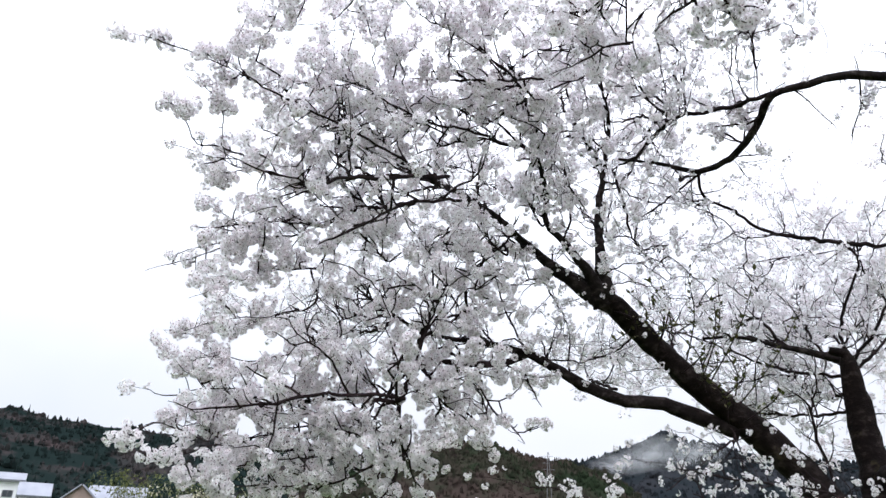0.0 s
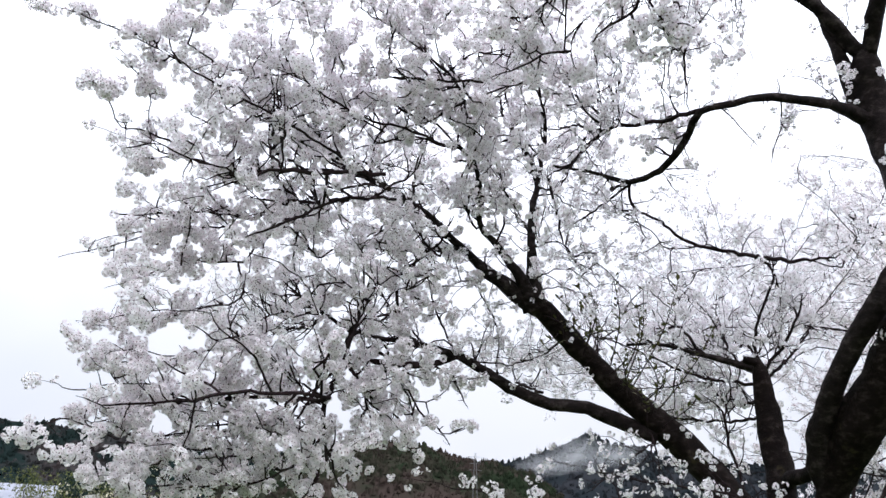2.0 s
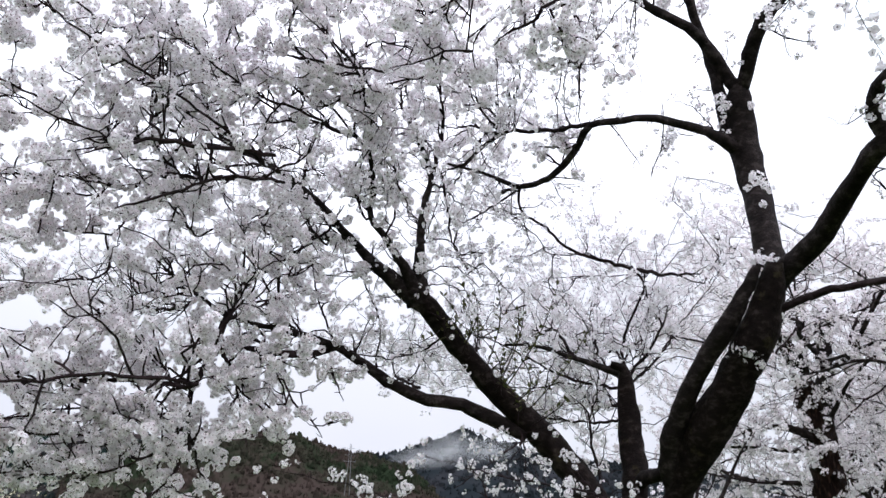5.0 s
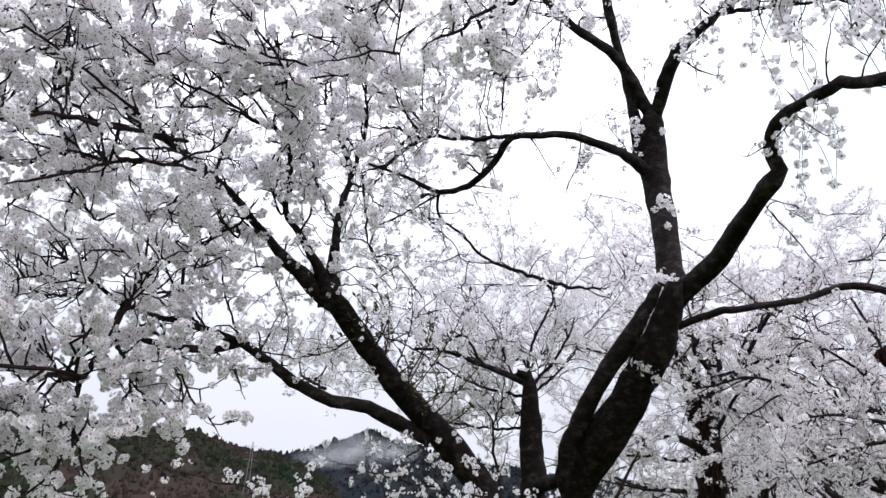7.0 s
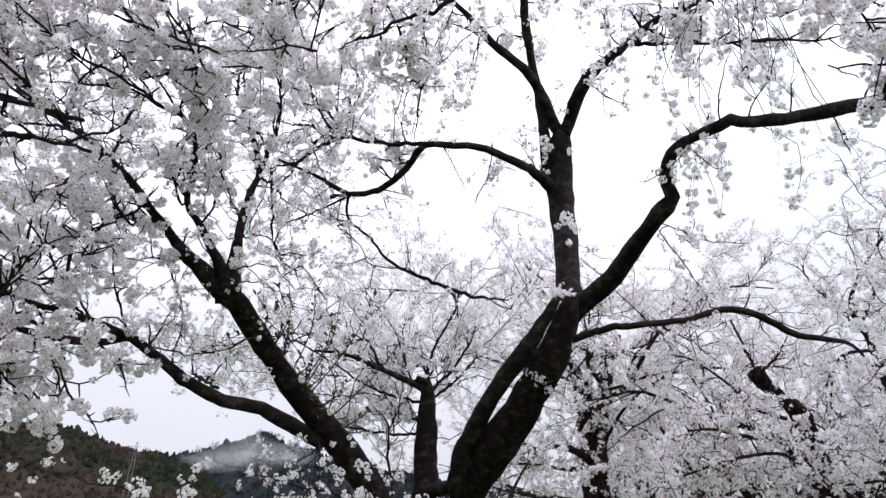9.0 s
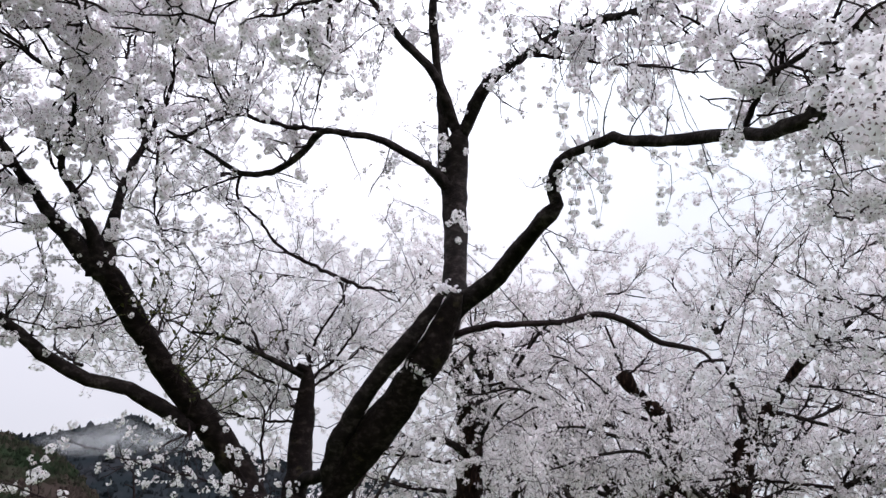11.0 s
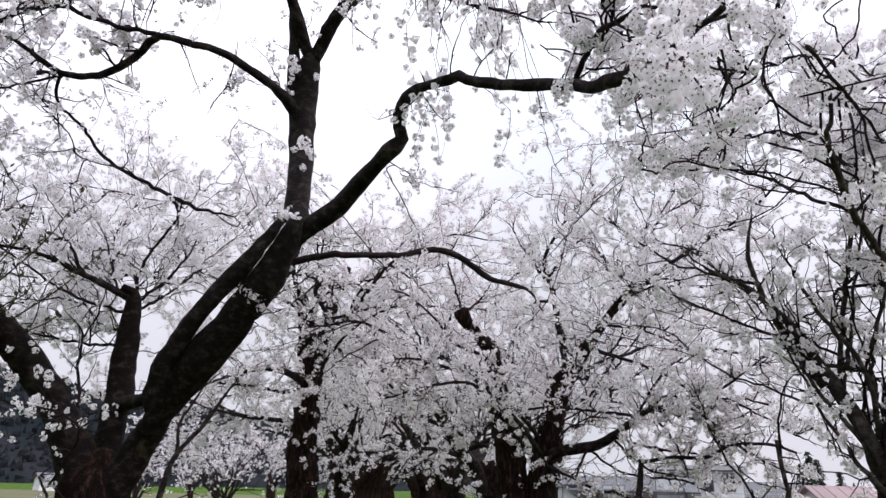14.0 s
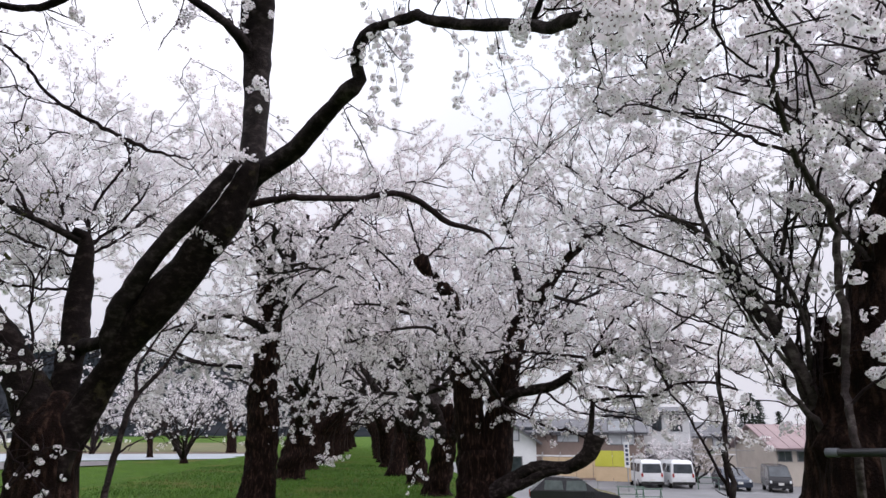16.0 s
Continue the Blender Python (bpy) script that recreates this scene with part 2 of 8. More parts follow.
def fast_mesh(name, V, T, S, materials):
    me = bpy.data.meshes.new(name)
    me.vertices.add(len(V))
    me.vertices.foreach_set("co", np.ascontiguousarray(V, dtype=np.float32).ravel())
    me.loops.add(T.size)
    me.loops.foreach_set("vertex_index", np.ascontiguousarray(T, dtype=np.int32).ravel())
    me.polygons.add(len(T))
    me.polygons.foreach_set("loop_start", np.arange(0, T.size, 3, dtype=np.int32))
    for m in materials:
        me.materials.append(m)
    me.polygons.foreach_set("material_index", S.astype(np.int32))
    me.update(calc_edges=True)
    return me


def scatter(name, spots, style, rng, materials):
    """One mesh of many clumps: spots is (n, 4), a place and a size."""
    spots = np.asarray(spots)
    temps = CLUMPS[style]
    pick = rng.integers(0, len(temps), len(spots))
    Vs, Ts, Ss, n0 = [], [], [], 0
    for k, (v, t, s) in enumerate(temps):
        sub = spots[pick == k]
        if not len(sub):
            continue
        q = rng.normal(size=(len(sub), 4))
        q /= np.linalg.norm(q, axis=1)[:, None]
        w, x, y, z = q.T
        R = np.stack([1 - 2 * (y * y + z * z), 2 * (x * y - z * w), 2 * (x * z + y * w), 2 * (x * y + z * w), 1 - 2 * (x * x + z * z), 2 * (y * z - x * w),
                      2 * (x * z - y * w), 2 * (y * z + x * w), 1 - 2 * (x * x + y * y)], axis=1).reshape(-1, 3, 3)
        P = np.einsum("nij,vj->nvi", R, v) * sub[:, 3][:, None, None] + sub[:, None, :3]
        Vs.append(P.reshape(-1, 3))
        Ts.append((t[None] + (np.arange(len(sub)) * len(v))[:, None, None]).reshape(-1, 3) + n0)
        Ss.append(np.tile(s, len(sub)))
        n0 += len(sub) * len(v)
    return fast_mesh(name, np.vstack(Vs), np.vstack(Ts), np.concatenate(Ss), materials)


# ---- trees ----
# how high the crowns of the rows rise, by bearing: (degrees east of north, degrees of rise)
CROWN_LINE = np.array([(8, 17), (14.2, 20), (18.4, 22.5), (23.2, 25), (28, 24), (31, 26.5), (34, 29), (37, 29), (39, 27.5), (41.3, 24.3), (44, 22.8),
                       (47, 26), (50, 27.8), (55.7, 28), (58.5, 29.5), (62, 31), (65, 32), (70, 34), (75, 44), (80, 60)])


def too_high(p, slack=0.0):
    """Whether world points (n, 3) rise above the line of the crowns."""
    p = np.atleast_2d(p) - np.array([0.36, -0.05, 1.49])
    rise = np.degrees(np.arctan2(p[:, 2], np.hypot(p[:, 0], p[:, 1])))
    return rise > np.interp(np.degrees(np.arctan2(p[:, 0], p[:, 1])), CROWN_LINE[:, 0], CROWN_LINE[:, 1]) + slack


class Tree:
    """A cherry tree under construction: its limbs are meshes at once, twigs and blossoms are gathered and made last."""

    def __init__(self, base, label, style, seed, bark_mat, group="", coarse=False):
        self.ob = thing("cherry_tree", pose(*base), label, "cherry tree", group)
        self.base = np.array(base)
        self.rng = np.random.default_rng(seed)
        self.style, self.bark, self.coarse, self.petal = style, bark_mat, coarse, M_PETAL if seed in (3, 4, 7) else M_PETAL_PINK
        self.twigs, self.spots, self.small, self.nodes, self.wood = [], [], [], [], []
        self.bunches, self.dots, self.lined = [], [], False
        self.gap = {"fine": 0.084, "mid": 0.064, "far": 0.19}.get(style, 0.07)

    def local(self, pts):
        p = np.array(pts, float)
        p[:, :3] -= self.base
        return p


def bark_for(tree, thick):
    """Old furrowed bark on boles, grey smooth bark on younger limbs of the near trees, dark bark on twigs."""
    if thick > 0.2:
        return M_BARK_OLD
    if tree.style == "fine" and thick < 0.115:
        young = M_BARK_GREY if tree.bark == M_BARK_GREY else M_BARK_LIMB
        return young if thick > (0.012 if tree.bark == M_BARK_GREY else 0.03) else M_TWIG
    return tree.bark if thick > 0.03 else M_TWIG


def limb(tree, name, pts, bloom=0.0, reach=1.0, size=1.0):
    """A limb or branch through points (x, y, z, radius), with blossoming twigs where bloom is above nothing."""
    rng = tree.rng
    p = tree.local(pts)
    p[:, 3] = np.maximum(p[:, 3], 0.003)
    thick = np.max(p[:, 3])
    path = spline(p, 0.4 if tree.coarse else 0.09 if thick > 0.05 else 0.06)
    if thick < 0.024 and not tree.coarse and len(path) > 4:
        walk_off = np.cumsum(rng.normal(size=(len(path), 3)) * 0.007, axis=0)
        ease = np.linspace(0, 1, len(path))[:, None]
        path[:, :3] += walk_off - walk_off[0] * (1 - ease) - walk_off[-1] * ease
        path[:, 3] *= np.interp(np.linspace(0, 1, len(path)), [0, 0.8, 1], [1, 1, 0.45])
    wob = rng.normal(size=(len(path), 3)) * np.minimum(path[:, 3], 0.02)[:, None] * (0.2 if thick > 0.05 else 0.12 if thick > 0.024 else 0.3)
    path[1:-1, :3] += wob[1:-1]
    sides = 20 if thick > 0.15 else 14 if thick > 0.07 else 8 if thick > 0.02 else 5
    sides = min(sides, 7) if tree.coarse else sides
    if name == "trunk" and not tree.coarse:
        sides = 36
    v, f = tube_arrays(path, sides, rng, 0.075 if name == "trunk" else 0.05 if thick > 0.04 else 0.08, 0.10 if thick < 0.08 else 0.03)
    if thick > 0.045:
        mid = np.repeat(path[:, :3], sides, axis=0)
        out = v - mid
        seed = Vector(tree.base * 3.7)
        swell = [0.16 * noise.noise(Vector(p) * 2.6 + seed) + 0.10 * noise.noise(Vector(p) * 7.0 + seed) + 0.05 * noise.noise(Vector(p) * 19.0) for p in v]
        v = mid + out * (1 + np.array(swell) * (1.5 if name in ("trunk", "stem") else 1.0))[:, None]
    mesh_object(name, v, f, bark_for(tree, thick), tree.ob)
    tree.nodes += [(*q[:3], q[3]) for q in path[len(path) // 3::3] if q[3] > 0.025 and q[2] > 2.2]
    tree.wood += [tuple(q) for q in path if q[3] > 0.016]
    if bloom:
        sprout(tree, path, bloom, reach, size)


def aside(rng, far):
    d = rng.normal(size=3)
    return d / (np.linalg.norm(d) + 1e-9) * far


def twig(tree, start, way, length, radius, size, dense):
    rng = tree.rng
    n = 2 if tree.coarse else 5
    pts = [np.array(start)]
    d = np.array(way) / np.linalg.norm(way)
    for i in range(n):
        d = d + 0.3 * rng.normal(size=3) + np.array([0, 0, 0.05])
        d /= np.linalg.norm(d)
        pts.append(pts[-1] + d * length / n)
    pts = np.array(pts)
    rad = np.linspace(radius, radius * 0.45, n + 1)
    tree.twigs.append(np.hstack([pts, rad[:, None] * (2.0 if tree.coarse else 1.3 if size >= 0.9 else 0.75)]))
    k = max(1, int(length * dense / (tree.gap * (1.0 if size >= 0.9 else 1.3))))
    for j in range(k):
        u = rng.uniform(0.25, 1.02)
        i = min(int(u * n), n - 1)
        q = pts[i] + (pts[i + 1] - pts[i]) * (u * n - i)
        s = (rng.uniform(0.55, 1.02) if tree.style == "fine" else rng.uniform(0.75, 1.3)) * (max(size, 0.95) if size >= 0.9 else size + 0.12)
        (tree.small if rng.random() < (0.9 if size < 0.9 else 0.18) else tree.spots).append((*(q + aside(rng, 0.045 if tree.style == "fine" else 0.02)), s))
    (tree.small if size < 0.9 else tree.spots).append((*pts[-1], (max(size, 0.95) if size >= 0.9 else size + 0.12) * (rng.uniform(0.6, 1.0) if tree.style == "fine" else rng.uniform(0.8, 1.3))))
    return pts


def spur(tree, start, length, radius):
    """A short bare crooked side twig."""
    rng = tree.rng
    d = aside(rng, 1.0) + np.array([0, 0, 0.3])
    pts = [np.array(start)]
    for i in range(5):
        d = d + 0.25 * rng.normal(size=3)
        pts.append(pts[-1] + d / np.linalg.norm(d) * length / 5)
    tree.twigs.append(np.hstack([np.array(pts), np.linspace(radius, radius * 0.55, 6)[:, None]]))


def sprout(tree, path, bloom, reach, size):
    rng = tree.rng
    seg = np.linalg.norm(np.diff(path[:, :3], axis=0), axis=1)
    total = seg.sum()
    count = int(total * (11.0 if tree.style == "fine" else 5.4) * bloom + rng.random())
    cum = np.concatenate([[0], np.cumsum(seg)])
    for _ in range(count):
        s = total * rng.uniform(0.45 if path[0, 3] > 0.03 else 0.06, 1.0)
        i = min(np.searchsorted(cum, s) - 1, len(seg) - 1)
        i = max(i, 0)
        p = path[i, :3] + (path[i + 1, :3] - path[i, :3]) * ((s - cum[i]) / max(seg[i], 1e-6))
        t = path[i + 1, :3] - path[i, :3]
        t /= np.linalg.norm(t) + 1e-9
        side = rng.normal(size=3)
        side -= t * np.dot(side, t)
        side /= np.linalg.norm(side) + 1e-9
        way = t * rng.uniform(0.2, 0.9) + side * rng.uniform(0.5, 1.0) + np.array([0, 0, 0.25])
        length = reach * rng.uniform(0.15, 0.7) * (1 - (0.6 if tree.style == "fine" else 0.2) * s / total)
        pts = twig(tree, p, way, length, min(0.0085, path[i, 3] * 0.75), size, 1.0)
        if length > 0.28 * reach:
            for _k in range(1 if length < 0.45 * reach else 2):
                twig(tree, pts[min(1 + 2 * _k, len(pts) - 1)], way + rng.normal(size=3) * 0.8, length * rng.uniform(0.35, 0.65), 0.0052, size, 1.0)
    if not tree.coarse:
        for _ in range(int(total * 7 + rng.random())):
            i = int(rng.integers(len(path) // 6, len(path)))
            if path[i, 3] < 0.03:
                spur(tree, path[i, :3], rng.uniform(0.03, 0.13), min(0.0055, path[i, 3]))


def finish(tree, twig_sides=3):
    """Makes the twigs and the blossoms of a tree, one mesh each."""
    rng = tree.rng
    if tree.lined:
        for kept in (tree.spots, tree.small):
            high = too_high(np.array(kept)[:, :3] + tree.base, rng.normal(size=len(kept)) * 0.9)
            kept[:] = [s for s, h in zip(kept, high) if not h]
        tree.twigs = [w for w, h in zip(tree.twigs, too_high(np.array(tree.twigs)[:, -1, :3] + tree.base, 1.0)) if not h]
    if tree.twigs:
        W = np.array(tree.twigs)
        n, k = W.shape[0], W.shape[1]
        t = np.gradient(W[:, :, :3], axis=1)
        t /= np.linalg.norm(t, axis=2)[:, :, None] + 1e-9
        u = np.cross(t, [0.27, 0.53, 0.80])
        u /= np.linalg.norm(u, axis=2)[:, :, None] + 1e-9
        w = np.cross(t, u)
        rings = [W[:, :, :3] + W[:, :, 3:4] * (math.cos(a) * u + math.sin(a) * w) for a in (0, 2.094, 4.189)]
        V = np.stack(rings, axis=2).reshape(-1, 3)
        one = []
        for i in range(k - 1):
            for j in range(3):
                a, b = i * 3 + j, i * 3 + (j + 1) % 3
                one += [(a, b, b + 3), (a, b + 3, a + 3)]
        T = (np.array(one)[None] + (np.arange(n) * k * 3)[:, None, None]).reshape(-1, 3)
        ob = new("twig_web", fast_mesh("twig_web", V, T, np.zeros(len(T)), [M_TWIG]))
        ob.parent = tree.ob
        tagged(ob, kind="stuff")
    if tree.style == "fine" and tree.spots:
        spots, wood = np.array(tree.spots), np.array(tree.wood)
        clear = np.array([np.min(np.linalg.norm(wood[:, :3] - s[:3], axis=1) - wood[:, 3]) for s in spots])
        keep = (clear > 0.10) | (rng.random(len(spots)) < 0.07)
        tree.spots = [tuple(s) for s in spots[keep]] + tree.bunches
    if tree.style == "mid" and tree.lined:
        thick = np.array([q for q in tree.wood if q[3] > 0.07])
        for kept in (tree.spots, tree.small):
            gaps = [np.min(np.linalg.norm(thick[:, :3] - s[:3], axis=1) - thick[:, 3]) for s in kept]
            kept[:] = [s for s, g in zip(kept, gaps) if g > 0.5 or rng.random() < 0.4]
    mats = [tree.petal, M_HEART, M_CALYX]
    if tree.spots:
        ob = new("blossom_crown", scatter("blossom_crown", tree.spots, tree.style, rng, mats))
        ob.parent = tree.ob
        tagged(ob, "pale pink-white cherry blossom in dense round clumps", kind="stuff")
    if tree.dots:
        ob = new("blossom_thread", scatter("blossom_thread", tree.dots, "dot", rng, mats))
        ob.parent = tree.ob
        tagged(ob, "single cherry blossoms on hanging threads", kind="stuff")
    if tree.small:
        style = {"fine": "bunch", "near": "bunch"}.get(tree.style, tree.style)
        ob = new("blossom_spray", scatter("blossom_spray", tree.small, style, rng, mats))
        ob.parent = tree.ob
        tagged(ob, "small sparse cherry blossom bunches", kind="stuff")


def veil(tree, share, low=1.4, size=1.0):
    """Short blossoming shoots straight from the old wood."""
    for x, y, z, r in list(tree.wood):
        if r > 0.035 and z > low and tree.rng.random() < share:
            way = tree.rng.normal(size=3)
            way /= np.linalg.norm(way)
            twig(tree, np.array([x, y, z]) + way * r * 0.9, way + np.array([0, 0, -0.1]), tree.rng.uniform(0.2, 0.75) * (1.0 if size >= 1 else 0.4), 0.006, size, 1.6)


def fill(tree, bearings, rises, reaches, count, size, each=3):
    """A part of the crown, by bearing, rise and distance from the path: shoots that branch from the nearest wood and blossom at their ends."""
    rng = tree.rng
    nodes = [np.array(q[:3]) for q in tree.wood[::2] if q[3] < 0.08]
    az, up, far = (np.radians(rng.uniform(*r, count)) for r in (bearings, rises, np.degrees(reaches)))
    goals = np.stack([np.sin(az) * np.cos(up), np.cos(az) * np.cos(up), np.sin(up)], axis=1) * far[:, None] + np.array([0.36, -0.05, 1.49])
    goals = goals[~too_high(goals)] if rises[1] > 60 else goals
    goals = goals - tree.base
    wood = np.array(nodes)
    goals = goals[np.argsort([np.min(np.linalg.norm(wood - g, axis=1)) for g in goals])]
    first = len(nodes)
    parent, load = [], []
    for g in goals:
        k = int(np.argmin(np.linalg.norm(np.array(nodes) - g, axis=1)))
        parent.append(k)
        nodes.append(g)
        load.append(1)
    for i in range(len(goals) - 1, -1, -1):
        if parent[i] >= first:
            load[parent[i] - first] += load[i]
    u = np.linspace(0, 1, 6)[:, None]
    for i, g in enumerate(goals):
        a = nodes[parent[i]]
        gap = np.linalg.norm(g - a)
        if gap > 0.9:
            continue
        sag = np.array([0, 0, 0.05 * gap]) * np.sin(u * 3.1416) + rng.normal(size=(6, 3)) * 0.035 * gap * np.sin(u * 3.1416)
        r = 0.0018 * math.sqrt(load[i])
        tree.twigs.append(np.hstack([a + (g - a) * u + sag, np.linspace(min(r * 1.15, 0.0065), min(r, 0.006), 6)[:, None]]))
        for _ in range(each):
            q = a + (g - a) * rng.uniform(0.45, 1.05) + aside(rng, rng.uniform(0.02, 0.09))
            s = rng.uniform(0.6, 1.05)
            (tree.spots if size >= 0.9 and rng.random() < 0.75 else tree.small).append((*q, s * size))


def thin(tree, bearings, rises, most):
    """Opens the thickest parts of a crown: no patch of it, seen from the path, keeps more than the given weight of blossom."""
    for kept in (tree.spots, tree.small):
        tree.rng.shuffle(kept)
    load = {}
    for kept in (tree.small, tree.spots):
        left = []
        for q in kept:
            w = np.array(q[:3]) + tree.base - np.array([0.36, -0.05, 1.49])
            az, up = math.degrees(math.atan2(w[0], w[1])), math.degrees(math.atan2(w[2], math.hypot(w[0], w[1])))
            cell = (round(az / 3), round(up / 3))
            if not (bearings[0] < az < bearings[1] and rises[0] < up < rises[1]) or load.get(cell, 0) < most:
                load[cell] = load.get(cell, 0) + q[3] ** 2 / float(w @ w)
                left.append(q)
        kept[:] = left


def hang(tree, bearings, rises, reaches, count):
    """Thin threads that hang from the wood above, each with a few single blossoms."""
    rng = tree.rng
    wood = np.array(tree.wood)[:, :3]
    u = np.linspace(0, 1, 6)[:, None]
    for _ in range(count):
        az, up, far = radians(rng.uniform(*bearings)), radians(rng.uniform(*rises)), rng.uniform(*reaches)
        top = np.array([math.sin(az) * math.cos(up), math.cos(az) * math.cos(up), math.sin(up)]) * far + np.array([0.36, -0.05, 1.49]) - tree.base
        foot = wood[np.argmin(np.linalg.norm(wood - top - np.array([0, 0, 0.3]), axis=1))]
        gap = np.linalg.norm(top - foot)
        if gap > 1.1:
            continue
        low = top + np.array([rng.normal() * 0.08, rng.normal() * 0.08, -rng.uniform(0.15, 0.55)])
        bow = np.sin(u * 3.1416)
        tree.twigs.append(np.hstack([foot + (top - foot) * u + bow * np.array([0, 0, 0.08 * gap]), np.linspace(0.0036, 0.0026, 6)[:, None]]))
        tree.twigs.append(np.hstack([top + (low - top) * u + bow * rng.normal(size=3) * 0.03, np.linspace(0.0026, 0.0014, 6)[:, None]]))
        for _k in range(int(rng.integers(5, 11))):
            a, b = (top, low) if rng.random() < 0.8 else (foot, top)
            tree.dots.append((*(a + (b - a) * rng.uniform(0.1, 1.05) + aside(rng, rng.uniform(0.01, 0.05))), rng.uniform(1.1, 1.4)))


def wild_limb(tree, start, way, length, radius, order, bloom, size, droop=0.0, sub=4, name="limb", reach=1.6):
    """A limb that grows by itself, with side branches that blossom."""
    rng = tree.rng
    n = 6
    for again in range(8):
        p = np.array(start, float)
        d = np.array(way, float) - np.array([0, 0, 0.15 * again])
        d /= np.linalg.norm(d)
        pts = [(*p, radius)]
        for i in range(n):
            d = d + rng.normal(size=3) * 0.17 + np.array([0, 0, 0.10 - droop * i / n])
            d /= np.linalg.norm(d)
            p = p + d * length / n
            pts.append((*p, radius * (1 - 0.78 * (i + 1) / n)))
        if not tree.lined or not too_high(np.array(pts)[2:, :3] + tree.base, 0.5).any():
            break
    world_pts = [(x + tree.base[0], y + tree.base[1], z + tree.base[2], r) for x, y, z, r in pts]
    limb(tree, name, world_pts, bloom if order == 0 else bloom * 0.5, reach, size)
    if order > 0:
        for k in range(sub):
            i = 1 + (k * (n - 1)) // max(sub - 1, 1)
            i = min(i, n - 1)
            q = np.array(pts[i][:3])
            f = np.array(pts[i + 1][:3]) - q
            f /= np.linalg.norm(f)
            s = rng.normal(size=3)
            s -= f * np.dot(s, f)
            s /= np.linalg.norm(s)
            wild_limb(tree, q, f * 0.7 + s * 0.75 + np.array([0, 0, 0.1]), length * rng.uniform(0.4, 0.62), pts[i][3] * 0.6, order - 1, bloom, size, droop + 0.08, sub, "branch", reach)


def leafy_shoot(tree, pts):
    """A thin upright shoot with small young leaves, no blossom."""
    rng = tree.rng
    path = spline(tree.local(pts), 0.06)
    v, f = tube_arrays(path, 5, rng, 0.05)
    ob = mesh_object("shoot", v, f, M_TWIG, tree.ob)
    V, T = [], []
    for q in path[2:]:
        for _ in range(rng.integers(2, 6)):
            g, up = rng.uniform(0, 6.28), rng.uniform(0.2, 0.9)
            d = np.array([math.cos(g), math.sin(g), up]) * rng.uniform(0.025, 0.055)
            s = np.cross(d, [0, 0, 1]) * 0.28
            b = len(V)
            c = q[:3] + rng.normal(size=3) * 0.012
            V += [c, c + d * 0.5 + s, c + d, c + d * 0.5 - s]
            T += [(b, b + 1, b + 2), (b, b + 2, b + 3)]
    lf = new("leaf_spray", fast_mesh("leaf_spray", np.array(V), np.array(T), np.zeros(len(T)), [M_LEAF]))
    lf.parent = ob
    tagged(lf, "small olive-brown young leaves", kind="stuff")

# ---- avenue axes: s runs along the rows, l to their right ----
AZ = radians(50.1)
ALONG = np.array([math.sin(AZ), math.cos(AZ)])
ACROSS = np.array([math.cos(AZ), -math.sin(AZ)])


def place(s, l, z=0.0):
    q = ALONG * s + ACROSS * l
    return (float(q[0]), float(q[1]), z)


LOT = -2.2


def ground_height(s, l):
    """The bank that carries the rows is level; its right side falls to the car park."""
    u = min(max((l - 3.6) / 4.5, 0.0), 1.0)
    z = LOT * (u * u * (3 - 2 * u))
    v = min(max((-l - 5.0) / 6.0, 0.0), 1.0)
    z -= 0.25 * v * v * (3 - 2 * v)
    near = max(0.0, 1.0 - abs(l) / 30.0)
    return z + 0.05 * near * noise.noise(Vector((s * 0.35, l * 0.35, 0.3)))


def grid_mesh(name, us, vs, fn, mat, smooth=True):
    V = [fn(u, v) for u in us for v in vs]
    n = len(vs)
    F = [(i * n + j, i * n + j + 1, (i + 1) * n + j + 1, (i + 1) * n + j) for i in range(len(us) - 1) for j in range(n - 1)]
    return mesh_object(name, V, F, mat, smooth=smooth)


def grass_material():
    m, nt, b = material("grass", 0.9)
    big = noise_node(nt, 0.25, 5.0, 0.6)
    mid = noise_node(nt, 2.2, 4.0)
    fine = noise_node(nt, 90.0, 3.0)
    col = ramp(nt, mid, [(0.3, (0.030, 0.074, 0.005)), (0.7, (0.064, 0.128, 0.009))])
    col = mix_rgb(nt, ramp(nt, big, [(0.56, (0, 0, 0)), (0.68, (1, 1, 1))]), col, (0.11, 0.10, 0.026))
    col = mix_rgb(nt, 0.5, col, ramp(nt, fine, [(0.3, (0.55, 0.6, 0.5)), (0.7, (1.3, 1.25, 1.1))]), "MULTIPLY")
    nt.links.new(col, b.inputs["Base Color"])
    b.inputs["Specular IOR Level"].default_value = 0.1
    bump(nt, b, fine, 0.8, 0.05)
    return m


M_GRASS = grass_material()
M_ASPHALT = surface("asphalt", (0.10, 0.10, 0.105), (0.16, 0.16, 0.165), 0.4, 0.55, fine=120.0)
M_GRAVEL = surface("pale_gravel", (0.08, 0.073, 0.07), (0.15, 0.14, 0.135), 1.5, 0.9, fine=80.0)
# the channel's pale base colour holds the reflection of the white sky
M_WATER = surface("sky_toned_channel", (0.24, 0.275, 0.30), (0.32, 0.35, 0.37), 0.3, 0.65, relief=0.05)
M_MEADOW = surface("rough_meadow", (0.062, 0.076, 0.022), (0.125, 0.112, 0.044), 0.12, 0.95, fine=6.0, relief=0.6, depth=0.05)
M_EARTH = surface("bank_earth", (0.09, 0.06, 0.045), (0.17, 0.12, 0.085), 2.0, 0.95)

